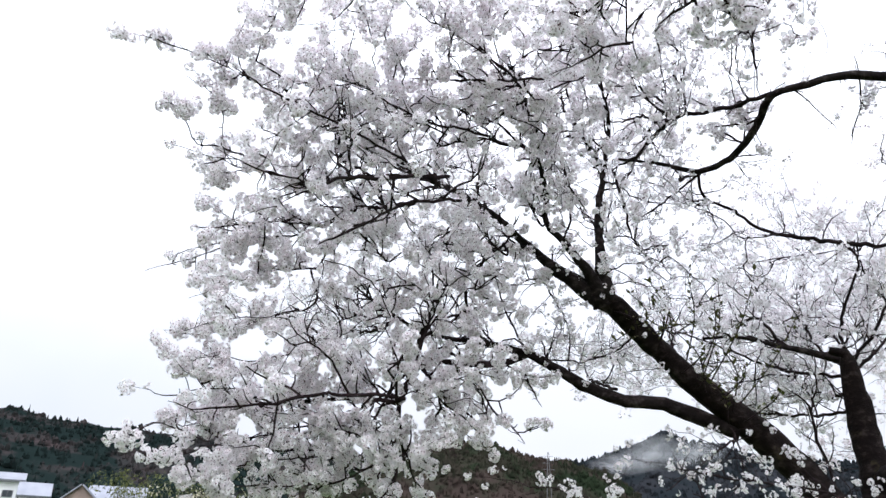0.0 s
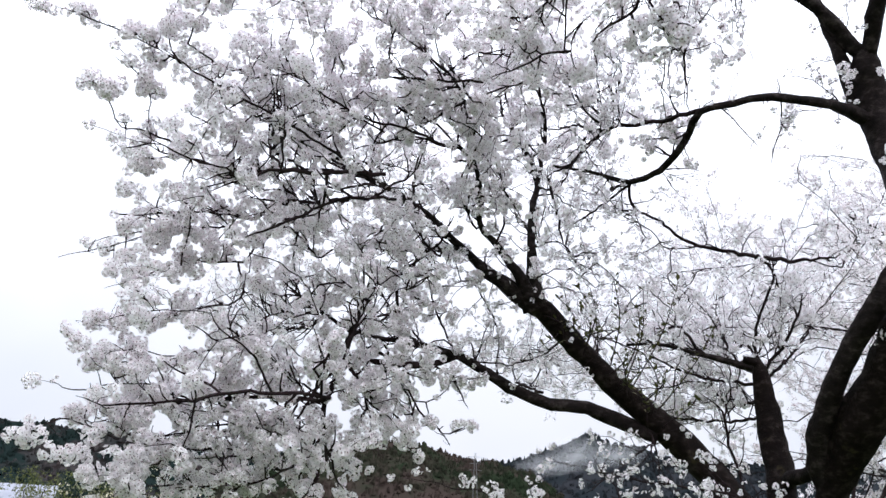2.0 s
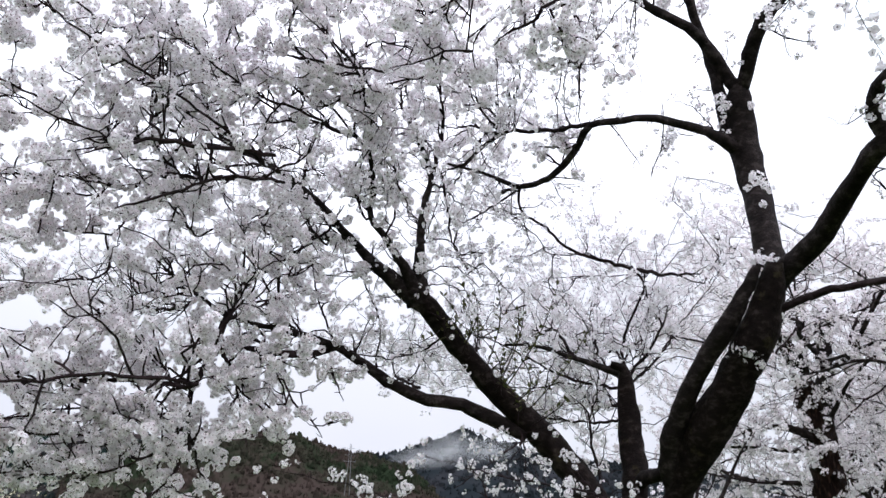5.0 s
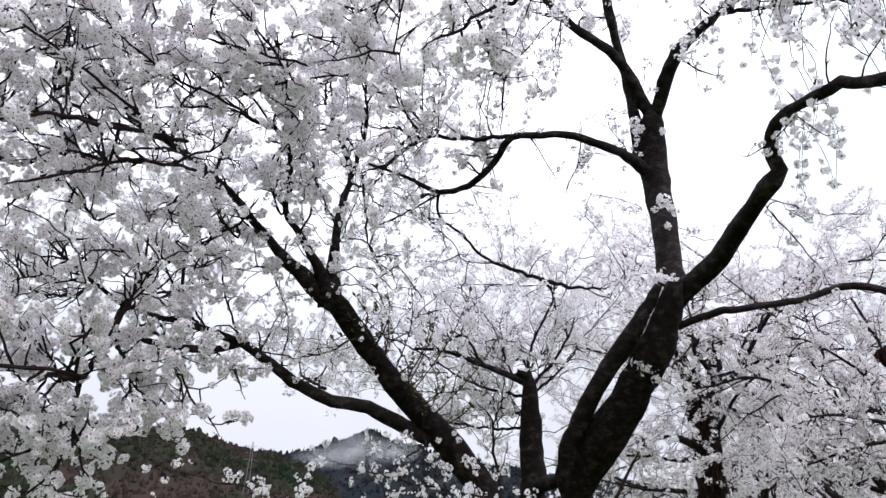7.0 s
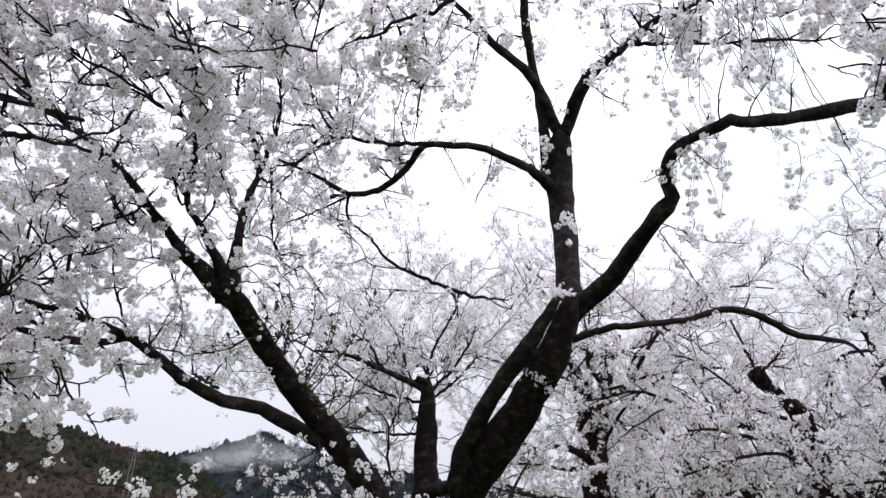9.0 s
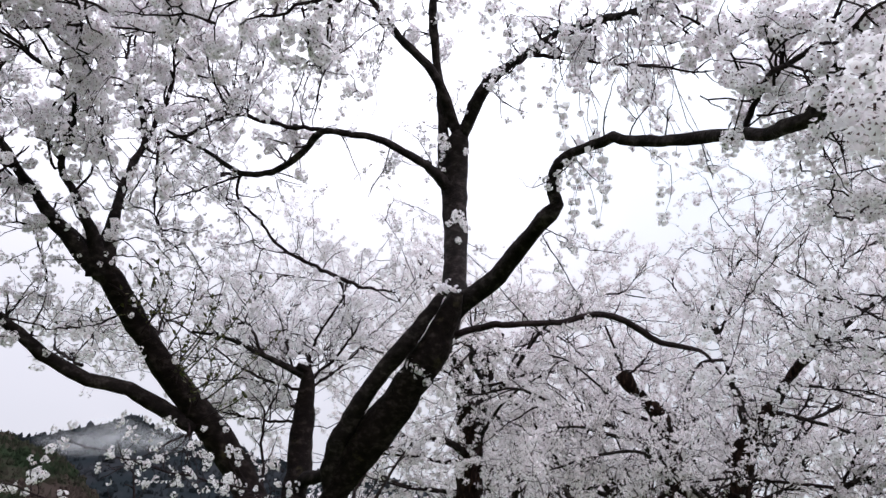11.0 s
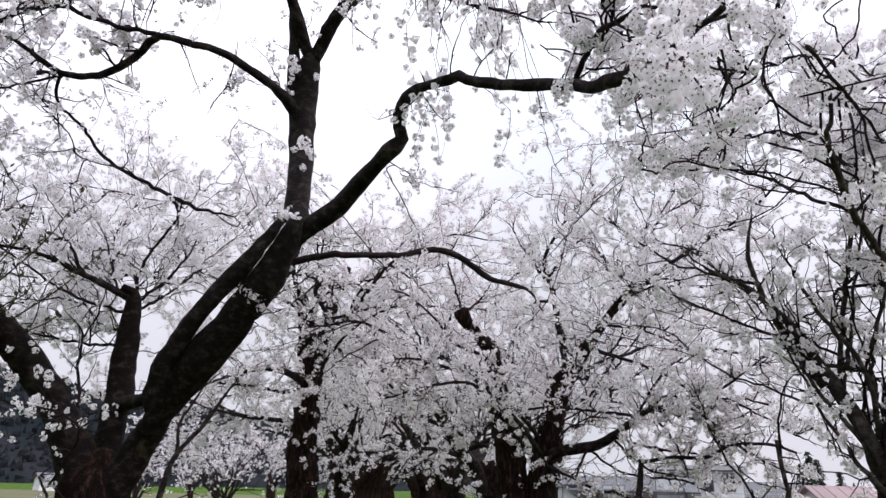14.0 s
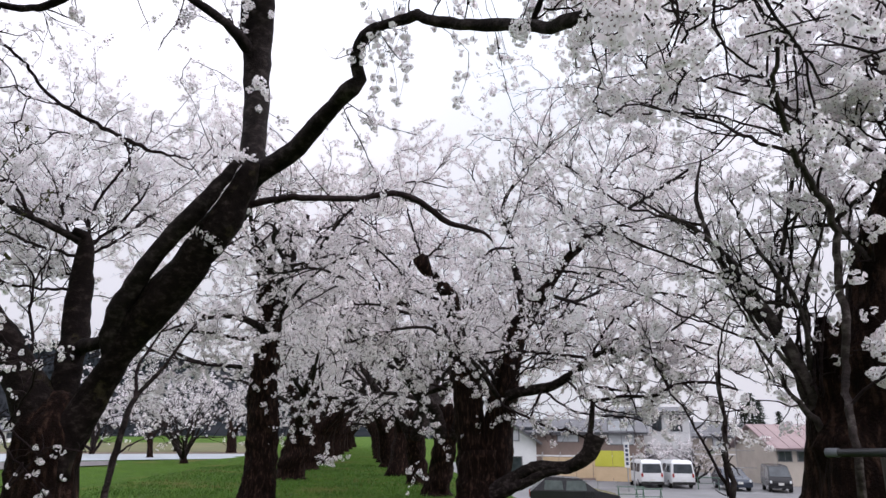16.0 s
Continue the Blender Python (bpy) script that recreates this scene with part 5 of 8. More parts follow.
limb(tree_a, "branch", [(3.13, 5.09, 2.85, 0.036), (2.99, 5.14, 2.91, 0.032), (2.75, 5.23, 3.00, 0.023), (2.42, 5.34, 3.11, 0.015), (2.16, 5.43, 3.12, 0.012)], bloom=.7, size=.7)
limb(tree_a, "branch", [(2.75, 5.23, 3.00, 0.015), (2.56, 5.24, 3.24, 0.012), (2.38, 5.31, 3.24, 0.009)], bloom=.7, size=.7)
limb(tree_a, "branch", [(3.11, 5.09, 2.87, 0.015), (3.10, 5.01, 3.19, 0.012), (3.19, 4.84, 3.49, 0.009), (3.19, 4.72, 3.78, 0.006)], bloom=.9, size=.7)
limb(tree_a, "branch", [(3.13, 5.09, 2.85, 0.015), (3.29, 4.92, 3.11, 0.012), (3.38, 4.76, 3.41, 0.009)], bloom=.9, size=.7)
limb(tree_a, "branch", [(2.70, 4.98, 1.84, 0.011), (2.82, 5.07, 1.86, 0.011), (2.76, 5.04, 2.32, 0.011), (2.71, 5.03, 2.54, 0.008), (2.58, 5.06, 2.65, 0.005)], bloom=.4, size=.7)
limb(tree_a, "branch", [(2.73, 5.03, 2.45, 0.008), (2.78, 4.97, 2.68, 0.005), (2.78, 4.92, 2.86, 0.005)], bloom=.4, size=.7)
limb(tree_a, "branch", [(2.54, 4.63, 1.41, 0.007), (2.36, 4.04, 1.74, 0.007), (1.80, 4.17, 1.85, 0.006), (1.44, 4.27, 1.94, 0.004), (1.19, 4.32, 2.01, 0.004)], bloom=.9, size=.7, reach=.7)
limb(tree_a, "branch", [(1.63, 4.24, 1.63, 0.006), (1.64, 4.23, 1.75, 0.006), (1.54, 4.24, 1.94, 0.004), (1.48, 4.25, 2.04, 0.002)], bloom=.8, size=.7, reach=.7)
limb(tree_a, "branch", [(1.64, 4.23, 1.75, 0.006), (1.63, 4.24, 1.63, 0.006), (1.01, 4.38, 1.74, 0.004), (0.66, 4.32, 1.81, 0.004), (0.31, 4.33, 1.87, 0.002)], bloom=1.2, size=.7, reach=.7)
limb(tree_a, "branch", [(2.11, 4.94, 2.21, 0.008), (2.13, 4.96, 2.23, 0.008), (1.83, 4.98, 2.03, 0.005), (1.61, 4.96, 1.87, 0.005)], bloom=.8, size=.7)
limb(tree_a, "branch", [(2.13, 4.96, 2.23, 0.008), (2.10, 4.96, 2.31, 0.008), (2.12, 4.89, 2.03, 0.005), (2.00, 4.84, 1.83, 0.005)], bloom=.8, size=.7)
limb(tree_a, "branch", [(2.63, 4.51, 1.20, 0.008), (2.63, 4.62, 1.06, 0.008), (2.73, 4.47, 1.27, 0.007), (2.90, 4.38, 1.28, 0.005), (3.01, 4.32, 1.27, 0.002)], bloom=.3, size=.7, reach=.5)
limb(tree_a, "branch", [(2.72, 4.49, 1.23, 0.008), (2.52, 4.68, 1.48, 0.008), (2.57, 4.55, 1.27, 0.007), (2.66, 4.50, 1.16, 0.005), (2.79, 4.42, 0.99, 0.002)], bloom=.3, size=.7, reach=.5)
limb(tree_a, "branch", [(2.73, 4.46, 1.08, 0.005), (2.83, 4.40, 0.92, 0.005), (2.75, 4.45, 1.02, 0.005), (2.70, 4.48, 1.09, 0.002)], bloom=.3, size=.7, reach=.5)
# the back of the crown, away from the camera
for start, way, length, bloom in (
        ((1.27, 4.86, 3.73), (0.1, 0.9, 0.35), 2.4, 0.5), ((1.30, 4.84, 4.31), (0.35, 0.8, 0.5), 2.2, 0.5), ((1.05, 4.45, 4.53), (-0.3, 0.7, 0.6), 2.0, 0.6),
        ((0.65, 4.77, 3.63), (-0.4, 0.9, 0.2), 2.2, 0.7), ((1.37, 5.21, 2.63), (-0.1, 1.0, 0.1), 2.0, 0.6), ((0.52, 4.95, 2.88), (-0.5, 0.9, 0.1), 2.2, 0.8),
        ((1.93, 4.46, 4.15), (0.2, 0.9, 0.1), 1.6, 0.5), ((1.64, 4.07, 4.35), (-0.1, 0.8, 0.7), 1.6, 0.5), ((-0.02, 4.38, 3.97), (-0.4, 0.9, 0.4), 2.0, 0.9)):
    wild_limb(tree_a, np.array(start) - tree_a.base, way, length, 0.014, 1, bloom * 0.9, 0.8, 0.1, 4, "branch", 1.2)
for start, way, length, bloom in (
        ((0.24, 4.54, 3.91), (-0.1, 0.9, 0.7), 2.0, 0.8), ((-0.33, 4.66, 3.02), (-0.5, 0.8, -0.1), 1.8, 0.9), ((1.81, 5.13, 2.93), (0.3, 0.9, 0.5), 1.8, 0.5),
        ((3.16, 5.18, 2.87), (0.5, 0.9, 0.35), 2.4, 0.8), ((3.17, 5.19, 2.83), (0.0, 0.9, 0.7), 2.4, 0.8), ((3.16, 5.21, 2.78), (-0.6, 0.8, 0.4), 2.6, 0.8),
        ((3.16, 5.21, 2.78), (0.9, 0.3, 0.5), 2.2, 0.8), ((3.17, 5.26, 2.54), (-0.4, 1.0, 0.0), 2.4, 0.7), ((3.17, 5.23, 2.64), (0.4, 1.0, 0.1), 2.4, 0.7)):
    wild_limb(tree_a, np.array(start) - tree_a.base, way, length, 0.014, 1, bloom * 1.6, 0.8, 0.1, 4, "branch", 1.2)
for foot, top in (((1.78, 5.06, 2.82), (1.63, 4.91, 3.42)), ((1.86, 5.06, 2.74), (1.92, 4.90, 3.51)), ((1.97, 5.05, 2.65), (2.14, 4.87, 3.41)), ((2.01, 5.05, 2.61), (2.42, 4.83, 3.49)),
                  ((1.72, 4.96, 2.86), (1.36, 4.87, 3.12)), ((2.14, 5.04, 2.40), (2.72, 4.93, 3.16)), ((1.57, 4.98, 3.00), (1.94, 4.96, 3.09)), ((1.91, 4.98, 2.65), (2.12, 4.95, 3.28))):
    mid = [(p + q) / 2 + e for p, q, e in zip(foot, top, (0.06, -0.04, 0.03))]
    leafy_shoot(tree_a, [(*foot, 0.006), (*mid, 0.0045), (*top, 0.003)])
for foot, top in (((1.31, 4.83, 3.15), (1.46, 4.81, 2.93)), ((1.62, 4.85, 2.85), (1.57, 4.70, 3.19)), ((1.62, 4.85, 2.85), (1.64, 4.63, 3.32)), ((1.78, 4.85, 2.68), (1.92, 4.71, 2.85)), ((1.88, 4.84, 2.58), (1.99, 4.70, 2.78)), ((1.93, 4.84, 2.54), (1.71, 4.73, 2.98)), ((2.02, 4.82, 2.48), (2.17, 4.67, 2.69)), ((2.09, 4.81, 2.41), (2.03, 4.68, 2.83)), ((2.16, 4.80, 2.33), (2.36, 4.63, 2.51)), ((1.52, 4.84, 2.95), (1.43, 4.72, 3.24)), ((2.06, 4.84, 2.32), (1.88, 4.77, 2.65)), ((1.43, 4.85, 3.01), (1.27, 4.86, 2.89))):
    mid = [(p + q) / 2 + e for p, q, e in zip(foot, top, (0.06, -0.04, 0.03))]
    leafy_shoot(tree_a, [(*foot, 0.006), (*mid, 0.0045), (*top, 0.003)])
# bunches that grow straight from the old wood
for p, s in (((3.19, 3.50, 4.59), 0.9),
             ((3.24, 3.50, 4.55), 0.7),
             ((3.27, 3.56, 4.36), 0.6),
             ((3.40, 3.52, 3.96), 0.9),
             ((3.45, 3.50, 3.92), 1),
             ((3.37, 3.58, 3.91), 0.8),
             ((3.49, 3.50, 3.88), 0.8),
             ((3.44, 3.54, 3.77), 0.8),
             ((3.31, 3.49, 3.31), 0.9),
             ((3.34, 3.47, 3.28), 0.9),
             ((3.30, 3.50, 3.17), 1),
             ((3.35, 3.38, 4.48), 0.7)):
    tree_a.bunches.append((*(np.array(p) - tree_a.base), s))
for p, s in (((3.04, 3.58, 2.79), 0.9),
             ((3.06, 3.53, 2.69), 1),
             ((3.11, 3.50, 2.65), 1),
             ((3.09, 3.49, 2.74), 0.9),
             ((3.16, 3.48, 2.58), 0.9),
             ((3.08, 3.60, 2.63), 0.8),
             ((3.37, 3.62, 3.36), 0.9),
             ((3.42, 3.59, 3.34), 0.8),
             ((3.42, 3.61, 3.43), 0.7),
             ((3.36, 3.48, 2.92), 0.7),
             ((1.19, 4.46, 3.44), 0.9),
             ((1.24, 4.47, 3.42), 0.9),
             ((1.19, 4.50, 3.37), 0.8),
             ((0.99, 4.43, 3.46), 0.9),
             ((0.86, 4.37, 3.63), 0.9),
             ((1.87, 4.77, 2.69), 0.6),
             ((2.11, 4.74, 2.48), 0.6),
             ((2.34, 4.79, 2.28), 0.7),
             ((2.45, 4.77, 2.13), 0.6)):
    tree_a.bunches.append((*(np.array(p) - tree_a.base), s))
# branches that show under the blossom of the leaning side
limb(tree_a, "branch", [(0.08, 3.78, 3.71, 0.014), (-0.12, 3.59, 3.60, 0.014), (-0.31, 3.44, 3.51, 0.013), (-0.52, 3.36, 3.46, 0.011), (-0.70, 3.31, 3.35, 0.008), (-0.84, 3.27, 3.24, 0.005)], bloom=.45, size=.9)
limb(tree_a, "branch", [(0.16, 3.86, 3.57, 0.011), (-0.07, 3.67, 3.47, 0.011), (-0.31, 3.59, 3.34, 0.009), (-0.55, 3.52, 3.14, 0.008), (-0.72, 3.43, 2.99, 0.004)], bloom=.45, size=.9)
limb(tree_a, "branch", [(-0.12, 3.62, 3.65, 0.009), (-0.35, 3.39, 3.67, 0.008), (-0.62, 3.18, 3.71, 0.007), (-0.78, 3.03, 3.75, 0.005), (-0.83, 2.92, 3.78, 0.003)], bloom=.45, size=.9)
limb(tree_a, "branch", [(0.35, 3.64, 3.93, 0.008), (-0.01, 3.43, 3.87, 0.008), (-0.29, 3.23, 3.92, 0.005), (-0.53, 3.04, 3.92, 0.004)], bloom=.45, size=.9)
limb(tree_a, "branch", [(0.69, 3.42, 4.22, 0.010), (0.55, 3.35, 4.16, 0.008), (0.32, 3.27, 4.11, 0.008), (0.12, 3.19, 4.04, 0.005)], bloom=.45, size=.9)
limb(tree_a, "branch", [(0.55, 3.47, 4.16, 0.008), (0.40, 3.27, 4.19, 0.007), (0.26, 3.17, 4.23, 0.005), (0.14, 3.03, 4.23, 0.004)], bloom=.45, size=.9)
limb(tree_a, "branch", [(-0.70, 3.31, 3.36, 0.006), (-0.80, 3.21, 3.37, 0.005), (-0.92, 3.12, 3.36, 0.005), (-1.14, 2.94, 3.39, 0.003)], bloom=.45, size=.9)
limb(tree_a, "branch", [(-0.50, 3.37, 3.46, 0.006), (-0.50, 3.21, 3.61, 0.005), (-0.50, 3.11, 3.76, 0.004), (-0.50, 2.96, 3.87, 0.002)], bloom=.45, size=.9)
limb(tree_a, "branch", [(-0.78, 3.03, 3.75, 0.005), (-0.92, 2.90, 3.77, 0.005), (-1.05, 2.76, 3.78, 0.003)], bloom=.45, size=.9)
limb(tree_a, "branch", [(-0.29, 4.16, 2.29, 0.013), (-0.19, 4.08, 2.28, 0.013), (-0.43, 3.84, 2.25, 0.011), (-0.67, 3.73, 2.22, 0.010), (-0.98, 3.60, 2.14, 0.007), (-1.21, 3.46, 2.11, 0.005), (-1.32, 3.35, 2.11, 0.002)], bloom=.45, size=.9)
limb(tree_a, "branch", [(-0.46, 3.83, 2.25, 0.008), (-0.58, 3.71, 2.44, 0.006), (-0.77, 3.57, 2.56, 0.004), (-0.86, 3.47, 2.63, 0.003), (-1.11, 3.34, 2.54, 0.002), (-1.28, 3.29, 2.47, 0.002)], bloom=.45, size=.9)
limb(tree_a, "branch", [(-0.11, 4.13, 2.55, 0.008), (-0.03, 4.05, 2.84, 0.008), (-0.02, 3.97, 3.06, 0.007), (-0.04, 3.85, 3.21, 0.004)], bloom=.45, size=.9)
veil(tree_a, 0.16, 1.5, 0.8)
# fuller parts of the crown
fill(tree_a, (17, 41), (8, 61), (5.9, 8.2), 330, 0.85, 4)
fill(tree_a, (-25, 8), (27, 44), (4.5, 5.6), 110, 1.0)
fill(tree_a, (-26, 3), (7, 27), (4.2, 5.0), 110, 1.0)
fill(tree_a, (3, 16), (12, 32), (4.6, 5.4), 60, 0.8)
fill(tree_a, (13, 21), (21, 29), (5.2, 6.2), 60, 0.8)
fill(tree_a, (-26, -8), (33, 46), (4.2, 5.2), 60, 1.0)
fill(tree_a, (16, 36), (16, 61), (5.6, 7.0), 150, 0.95, 3)
# thin sprays that hang under the upper limbs
hang(tree_a, (13, 31), (37, 49), (4.6, 5.3), 60)
hang(tree_a, (43, 62), (40, 46), (4.0, 4.7), 22)
hang(tree_a, (50, 68), (31, 40), (4.0, 4.7), 26)
hang(tree_a, (31, 45), (44, 50), (5.0, 5.7), 18)
hang(tree_a, (4, 16), (28, 40), (4.7, 5.2), 26)
fill(tree_a, (13, 24), (18, 24), (5.0, 5.8), 60, 0.7, 2)
for p, s in (((1.91, 0.28, 2.57), 0.85), ((2.01, 0.35, 2.58), 0.8), ((1.98, 0.31, 2.45), 0.9), ((1.97, 0.24, 2.68), 0.8),
             ((1.98, 0.27, 2.65), 0.6), ((2.03, 0.34, 2.55), 0.6), ((1.96, 0.27, 2.49), 0.8), ((2.23, 2.97, 4.87), 1),
             ((2.36, 2.89, 4.94), 0.95), ((1.35, 2.48, 3.85), 1), ((1.38, 2.54, 3.76), 1), ((1.46, 2.53, 3.74), 0.8),
             ((1.45, 2.43, 3.86), 0.8), ((1.36, 2.62, 3.85), 0.8), ((2.85, 1.03, 3.21), 0.8), ((2.59, 0.44, 2.85), 0.9),
             ((2.93, 1.04, 3.31), 0.7), ((2.30, -0.22, 2.49), 0.8), ((2.33, -0.27, 2.44), 0.8), ((2.45, -0.09, 2.63), 0.7)):
    tree_a.bunches.append((*(np.array(p) - tree_a.base), s))
    ends = np.array(tree_a.twigs)[:, 3:, :3].reshape(-1, 3)
    tip = np.array(p) - tree_a.base
    foot = ends[np.argmin(np.linalg.norm(ends - tip, axis=1))]
    foot = tip + (foot - tip) * min(1.0, 0.3 / np.linalg.norm(foot - tip))
    tree_a.twigs.append(np.hstack([foot + (tip - foot) * np.linspace(0, 1, 6)[:, None], np.linspace(0.004, 0.003, 6)[:, None]]))
thin(tree_a, (-30, 8), (4, 48), 1.0)
finish(tree_a)

tree_s = Tree((3.72, 5.51, 0.0), "thin leaning cherry shoot with sparse blossom", "bunch", 4, M_BARK)
limb(tree_s, "stem", [(3.72, 5.51, -0.15, 0.050), (3.77, 5.47, 0.83, 0.035), (3.86, 5.55, 1.14, 0.030), (3.96, 5.61, 1.50, 0.026), (4.06, 5.66, 1.70, 0.022), (4.28, 5.61, 2.00, 0.018), (4.46, 5.57, 2.32, 0.014), (4.63, 5.53, 2.57, 0.010)], bloom=.2, size=.7)
limb(tree_s, "stem", [(4.06, 5.66, 1.70, 0.018), (4.12, 5.72, 1.99, 0.014), (4.26, 5.72, 2.28, 0.010), (4.44, 5.67, 2.52, 0.007)], bloom=.2, size=.7)
limb(tree_s, "stem", [(3.88, 5.55, 1.21, 0.010), (4.18, 5.59, 1.35, 0.006), (4.36, 5.59, 1.34, 0.003)], bloom=.1, size=.6)
finish(tree_s)

tree_b = Tree((9.68, 10.26, 0.0), "old cherry tree with thick straight trunk in full bloom", "mid", 5, M_BARK, "avenue trees")
tree_b.lined = True
limb(tree_b, "trunk", [(9.64, 10.26, -0.14, 0.458), (9.69, 10.26, 0.14, 0.337), (9.73, 10.29, 0.86, 0.294), (9.71, 10.32, 1.72, 0.287), (9.69, 10.30, 2.37, 0.275), (9.66, 10.26, 2.91, 0.259), (9.61, 10.22, 3.41, 0.242), (9.54, 10.20, 3.85, 0.222), (9.37, 10.10, 4.28, 0.189), (9.26, 10.08, 4.66, 0.157), (9.08, 10.00, 4.97, 0.112), (8.90, 9.93, 5.21, 0.078)])
limb(tree_b, "limb", [(9.57, 10.23, 3.25, 0.132), (9.34, 10.11, 4.12, 0.084), (9.14, 9.99, 4.65, 0.053), (8.69, 9.94, 5.12, 0.027), (8.40, 9.89, 5.49, 0.019)], bloom=1)
limb(tree_b, "limb", [(9.16, 9.99, 4.60, 0.035), (9.20, 9.69, 4.97, 0.027), (9.39, 9.27, 5.25, 0.020), (9.95, 8.44, 5.49, 0.012)], bloom=1)
limb(tree_b, "limb", [(9.62, 10.15, 3.48, 0.182), (9.78, 10.07, 4.32, 0.128), (9.82, 9.94, 5.03, 0.128), (9.92, 9.83, 5.47, 0.093), (9.93, 9.63, 5.88, 0.049)], bloom=.5)
limb(tree_b, "limb", [(9.56, 10.23, 3.36, 0.096), (9.02, 10.12, 3.53, 0.062), (8.40, 10.10, 3.52, 0.042), (7.75, 10.12, 3.32, 0.025), (7.11, 10.12, 3.04, 0.011)], bloom=1)
limb(tree_b, "limb", [(9.57, 10.23, 3.25, 0.074), (8.93, 10.14, 3.16, 0.035), (8.13, 10.12, 3.17, 0.026), (7.44, 10.13, 3.13, 0.012)], bloom=1.1)
limb(tree_b, "limb", [(9.62, 10.15, 3.48, 0.054), (9.61, 9.25, 4.30, 0.027), (9.62, 8.39, 4.65, 0.019), (9.70, 7.62, 4.78, 0.012)], bloom=1)
for a in range(13):
    q = tree_b.nodes[int(tree_b.rng.integers(len(tree_b.nodes)))]
    g = a * 2.4 + 0.3
    wild_limb(tree_b, q[:3], (math.cos(g), math.sin(g), 0.02 + 0.2 * (a % 3)), 4.4, min(0.05, q[3] * 0.6), 1, 0.75, 1.0, 0.24, 5)
veil(tree_b, 0.5)
finish(tree_b)

tree_c = Tree((10.30, 5.62, 0.0), "old twin-trunked cherry tree with a sawn-off low limb", "mid", 6, M_BARK, "avenue trees")
tree_c.lined = True
limb(tree_c, "trunk", [(10.30, 5.62, -0.15, 0.620), (10.28, 5.61, 0.27, 0.430), (10.29, 5.64, 0.61, 0.395), (10.31, 5.67, 1.14, 0.378)])
limb(tree_c, "limb", [(10.27, 5.70, 0.78, 0.292), (10.22, 5.81, 1.50, 0.258), (10.17, 5.85, 2.14, 0.241), (10.07, 5.91, 2.70, 0.206), (9.96, 5.95, 3.23, 0.143), (9.75, 5.93, 3.68, 0.132), (9.48, 6.04, 3.94, 0.092), (9.29, 6.11, 4.10, 0.112), (9.20, 6.15, 4.22, 0.128), (9.16, 6.18, 4.29, 0.100)])
limb(tree_c, "limb", [(10.39, 5.50, 0.79, 0.292), (10.47, 5.38, 1.50, 0.258), (10.48, 5.32, 2.05, 0.241), (10.50, 5.21, 2.52, 0.215), (10.51, 5.04, 3.08, 0.180), (10.47, 4.74, 3.48, 0.141), (10.45, 4.35, 3.87, 0.087), (10.40, 3.96, 4.29, 0.059), (10.33, 3.57, 4.65, 0.035), (10.15, 3.42, 5.00, 0.022)], bloom=.5)
limb(tree_c, "limb", [(10.54, 4.89, 3.36, 0.079), (10.45, 4.98, 4.05, 0.061), (10.36, 5.03, 4.65, 0.045), (10.19, 5.09, 5.34, 0.023)], bloom=.9)
limb(tree_c, "limb", [(9.21, 6.15, 4.19, 0.022), (9.08, 6.18, 4.51, 0.022), (8.84, 6.21, 5.05, 0.016), (8.69, 6.14, 5.49, 0.010)], bloom=.3, size=.7)
limb(tree_c, "limb", [(9.20, 6.17, 4.18, 0.022), (9.16, 5.77, 4.37, 0.016), (9.04, 5.41, 4.67, 0.010)], bloom=.4, size=.7)
limb(tree_c, "limb", [(10.37, 5.32, 2.00, 0.097), (10.35, 4.93, 2.09, 0.086), (10.36, 4.43, 2.14, 0.075), (10.30, 4.06, 2.28, 0.065), (10.21, 3.69, 2.50, 0.048), (10.20, 3.40, 2.63, 0.034), (10.13, 2.94, 2.68, 0.020), (9.97, 2.39, 2.80, 0.014), (9.66, 1.68, 3.16, 0.009)], bloom=1.3, reach=1.4)
limb(tree_c, "limb", [(10.37, 5.31, 2.04, 0.036), (10.20, 5.37, 2.36, 0.036), (9.97, 5.51, 2.62, 0.029), (9.72, 5.68, 2.84, 0.022)], bloom=.3)
limb(tree_c, "limb", [(10.18, 5.41, 0.46, 0.186), (10.14, 4.91, 0.77, 0.114), (10.11, 4.55, 0.93, 0.092), (10.10, 4.08, 0.94, 0.091), (10.04, 3.74, 1.08, 0.108), (10.09, 3.62, 1.29, 0.129), (10.11, 3.57, 1.40, 0.140)])
limb(tree_c, "limb", [(10.10, 5.35, 0.47, 0.116), (10.06, 4.82, 0.67, 0.075), (10.07, 4.39, 0.85, 0.065), (10.04, 3.97, 0.92, 0.055)])
limb(tree_c, "branch", [(10.07, 3.66, 1.25, 0.055), (10.08, 3.63, 1.58, 0.040), (10.09, 3.58, 1.93, 0.040)])
limb(tree_c, "branch", [(10.08, 3.60, 1.88, 0.027), (10.04, 3.13, 1.95, 0.026), (9.99, 2.63, 1.95, 0.026), (9.87, 2.27, 2.09, 0.019), (9.77, 1.81, 2.08, 0.019), (9.64, 1.48, 1.97, 0.013)], bloom=.9, reach=1.4)
limb(tree_c, "branch", [(10.30, 4.06, 2.27, 0.021), (10.30, 3.56, 2.12, 0.021), (10.28, 3.04, 2.02, 0.015), (10.18, 2.68, 1.95, 0.015)], bloom=.3)
limb(tree_c, "branch", [(10.36, 5.12, 2.04, 0.022), (10.05, 5.09, 1.89, 0.022), (10.16, 4.46, 1.58, 0.021), (10.15, 3.99, 1.45, 0.021), (10.18, 3.65, 1.29, 0.015)], bloom=.5)
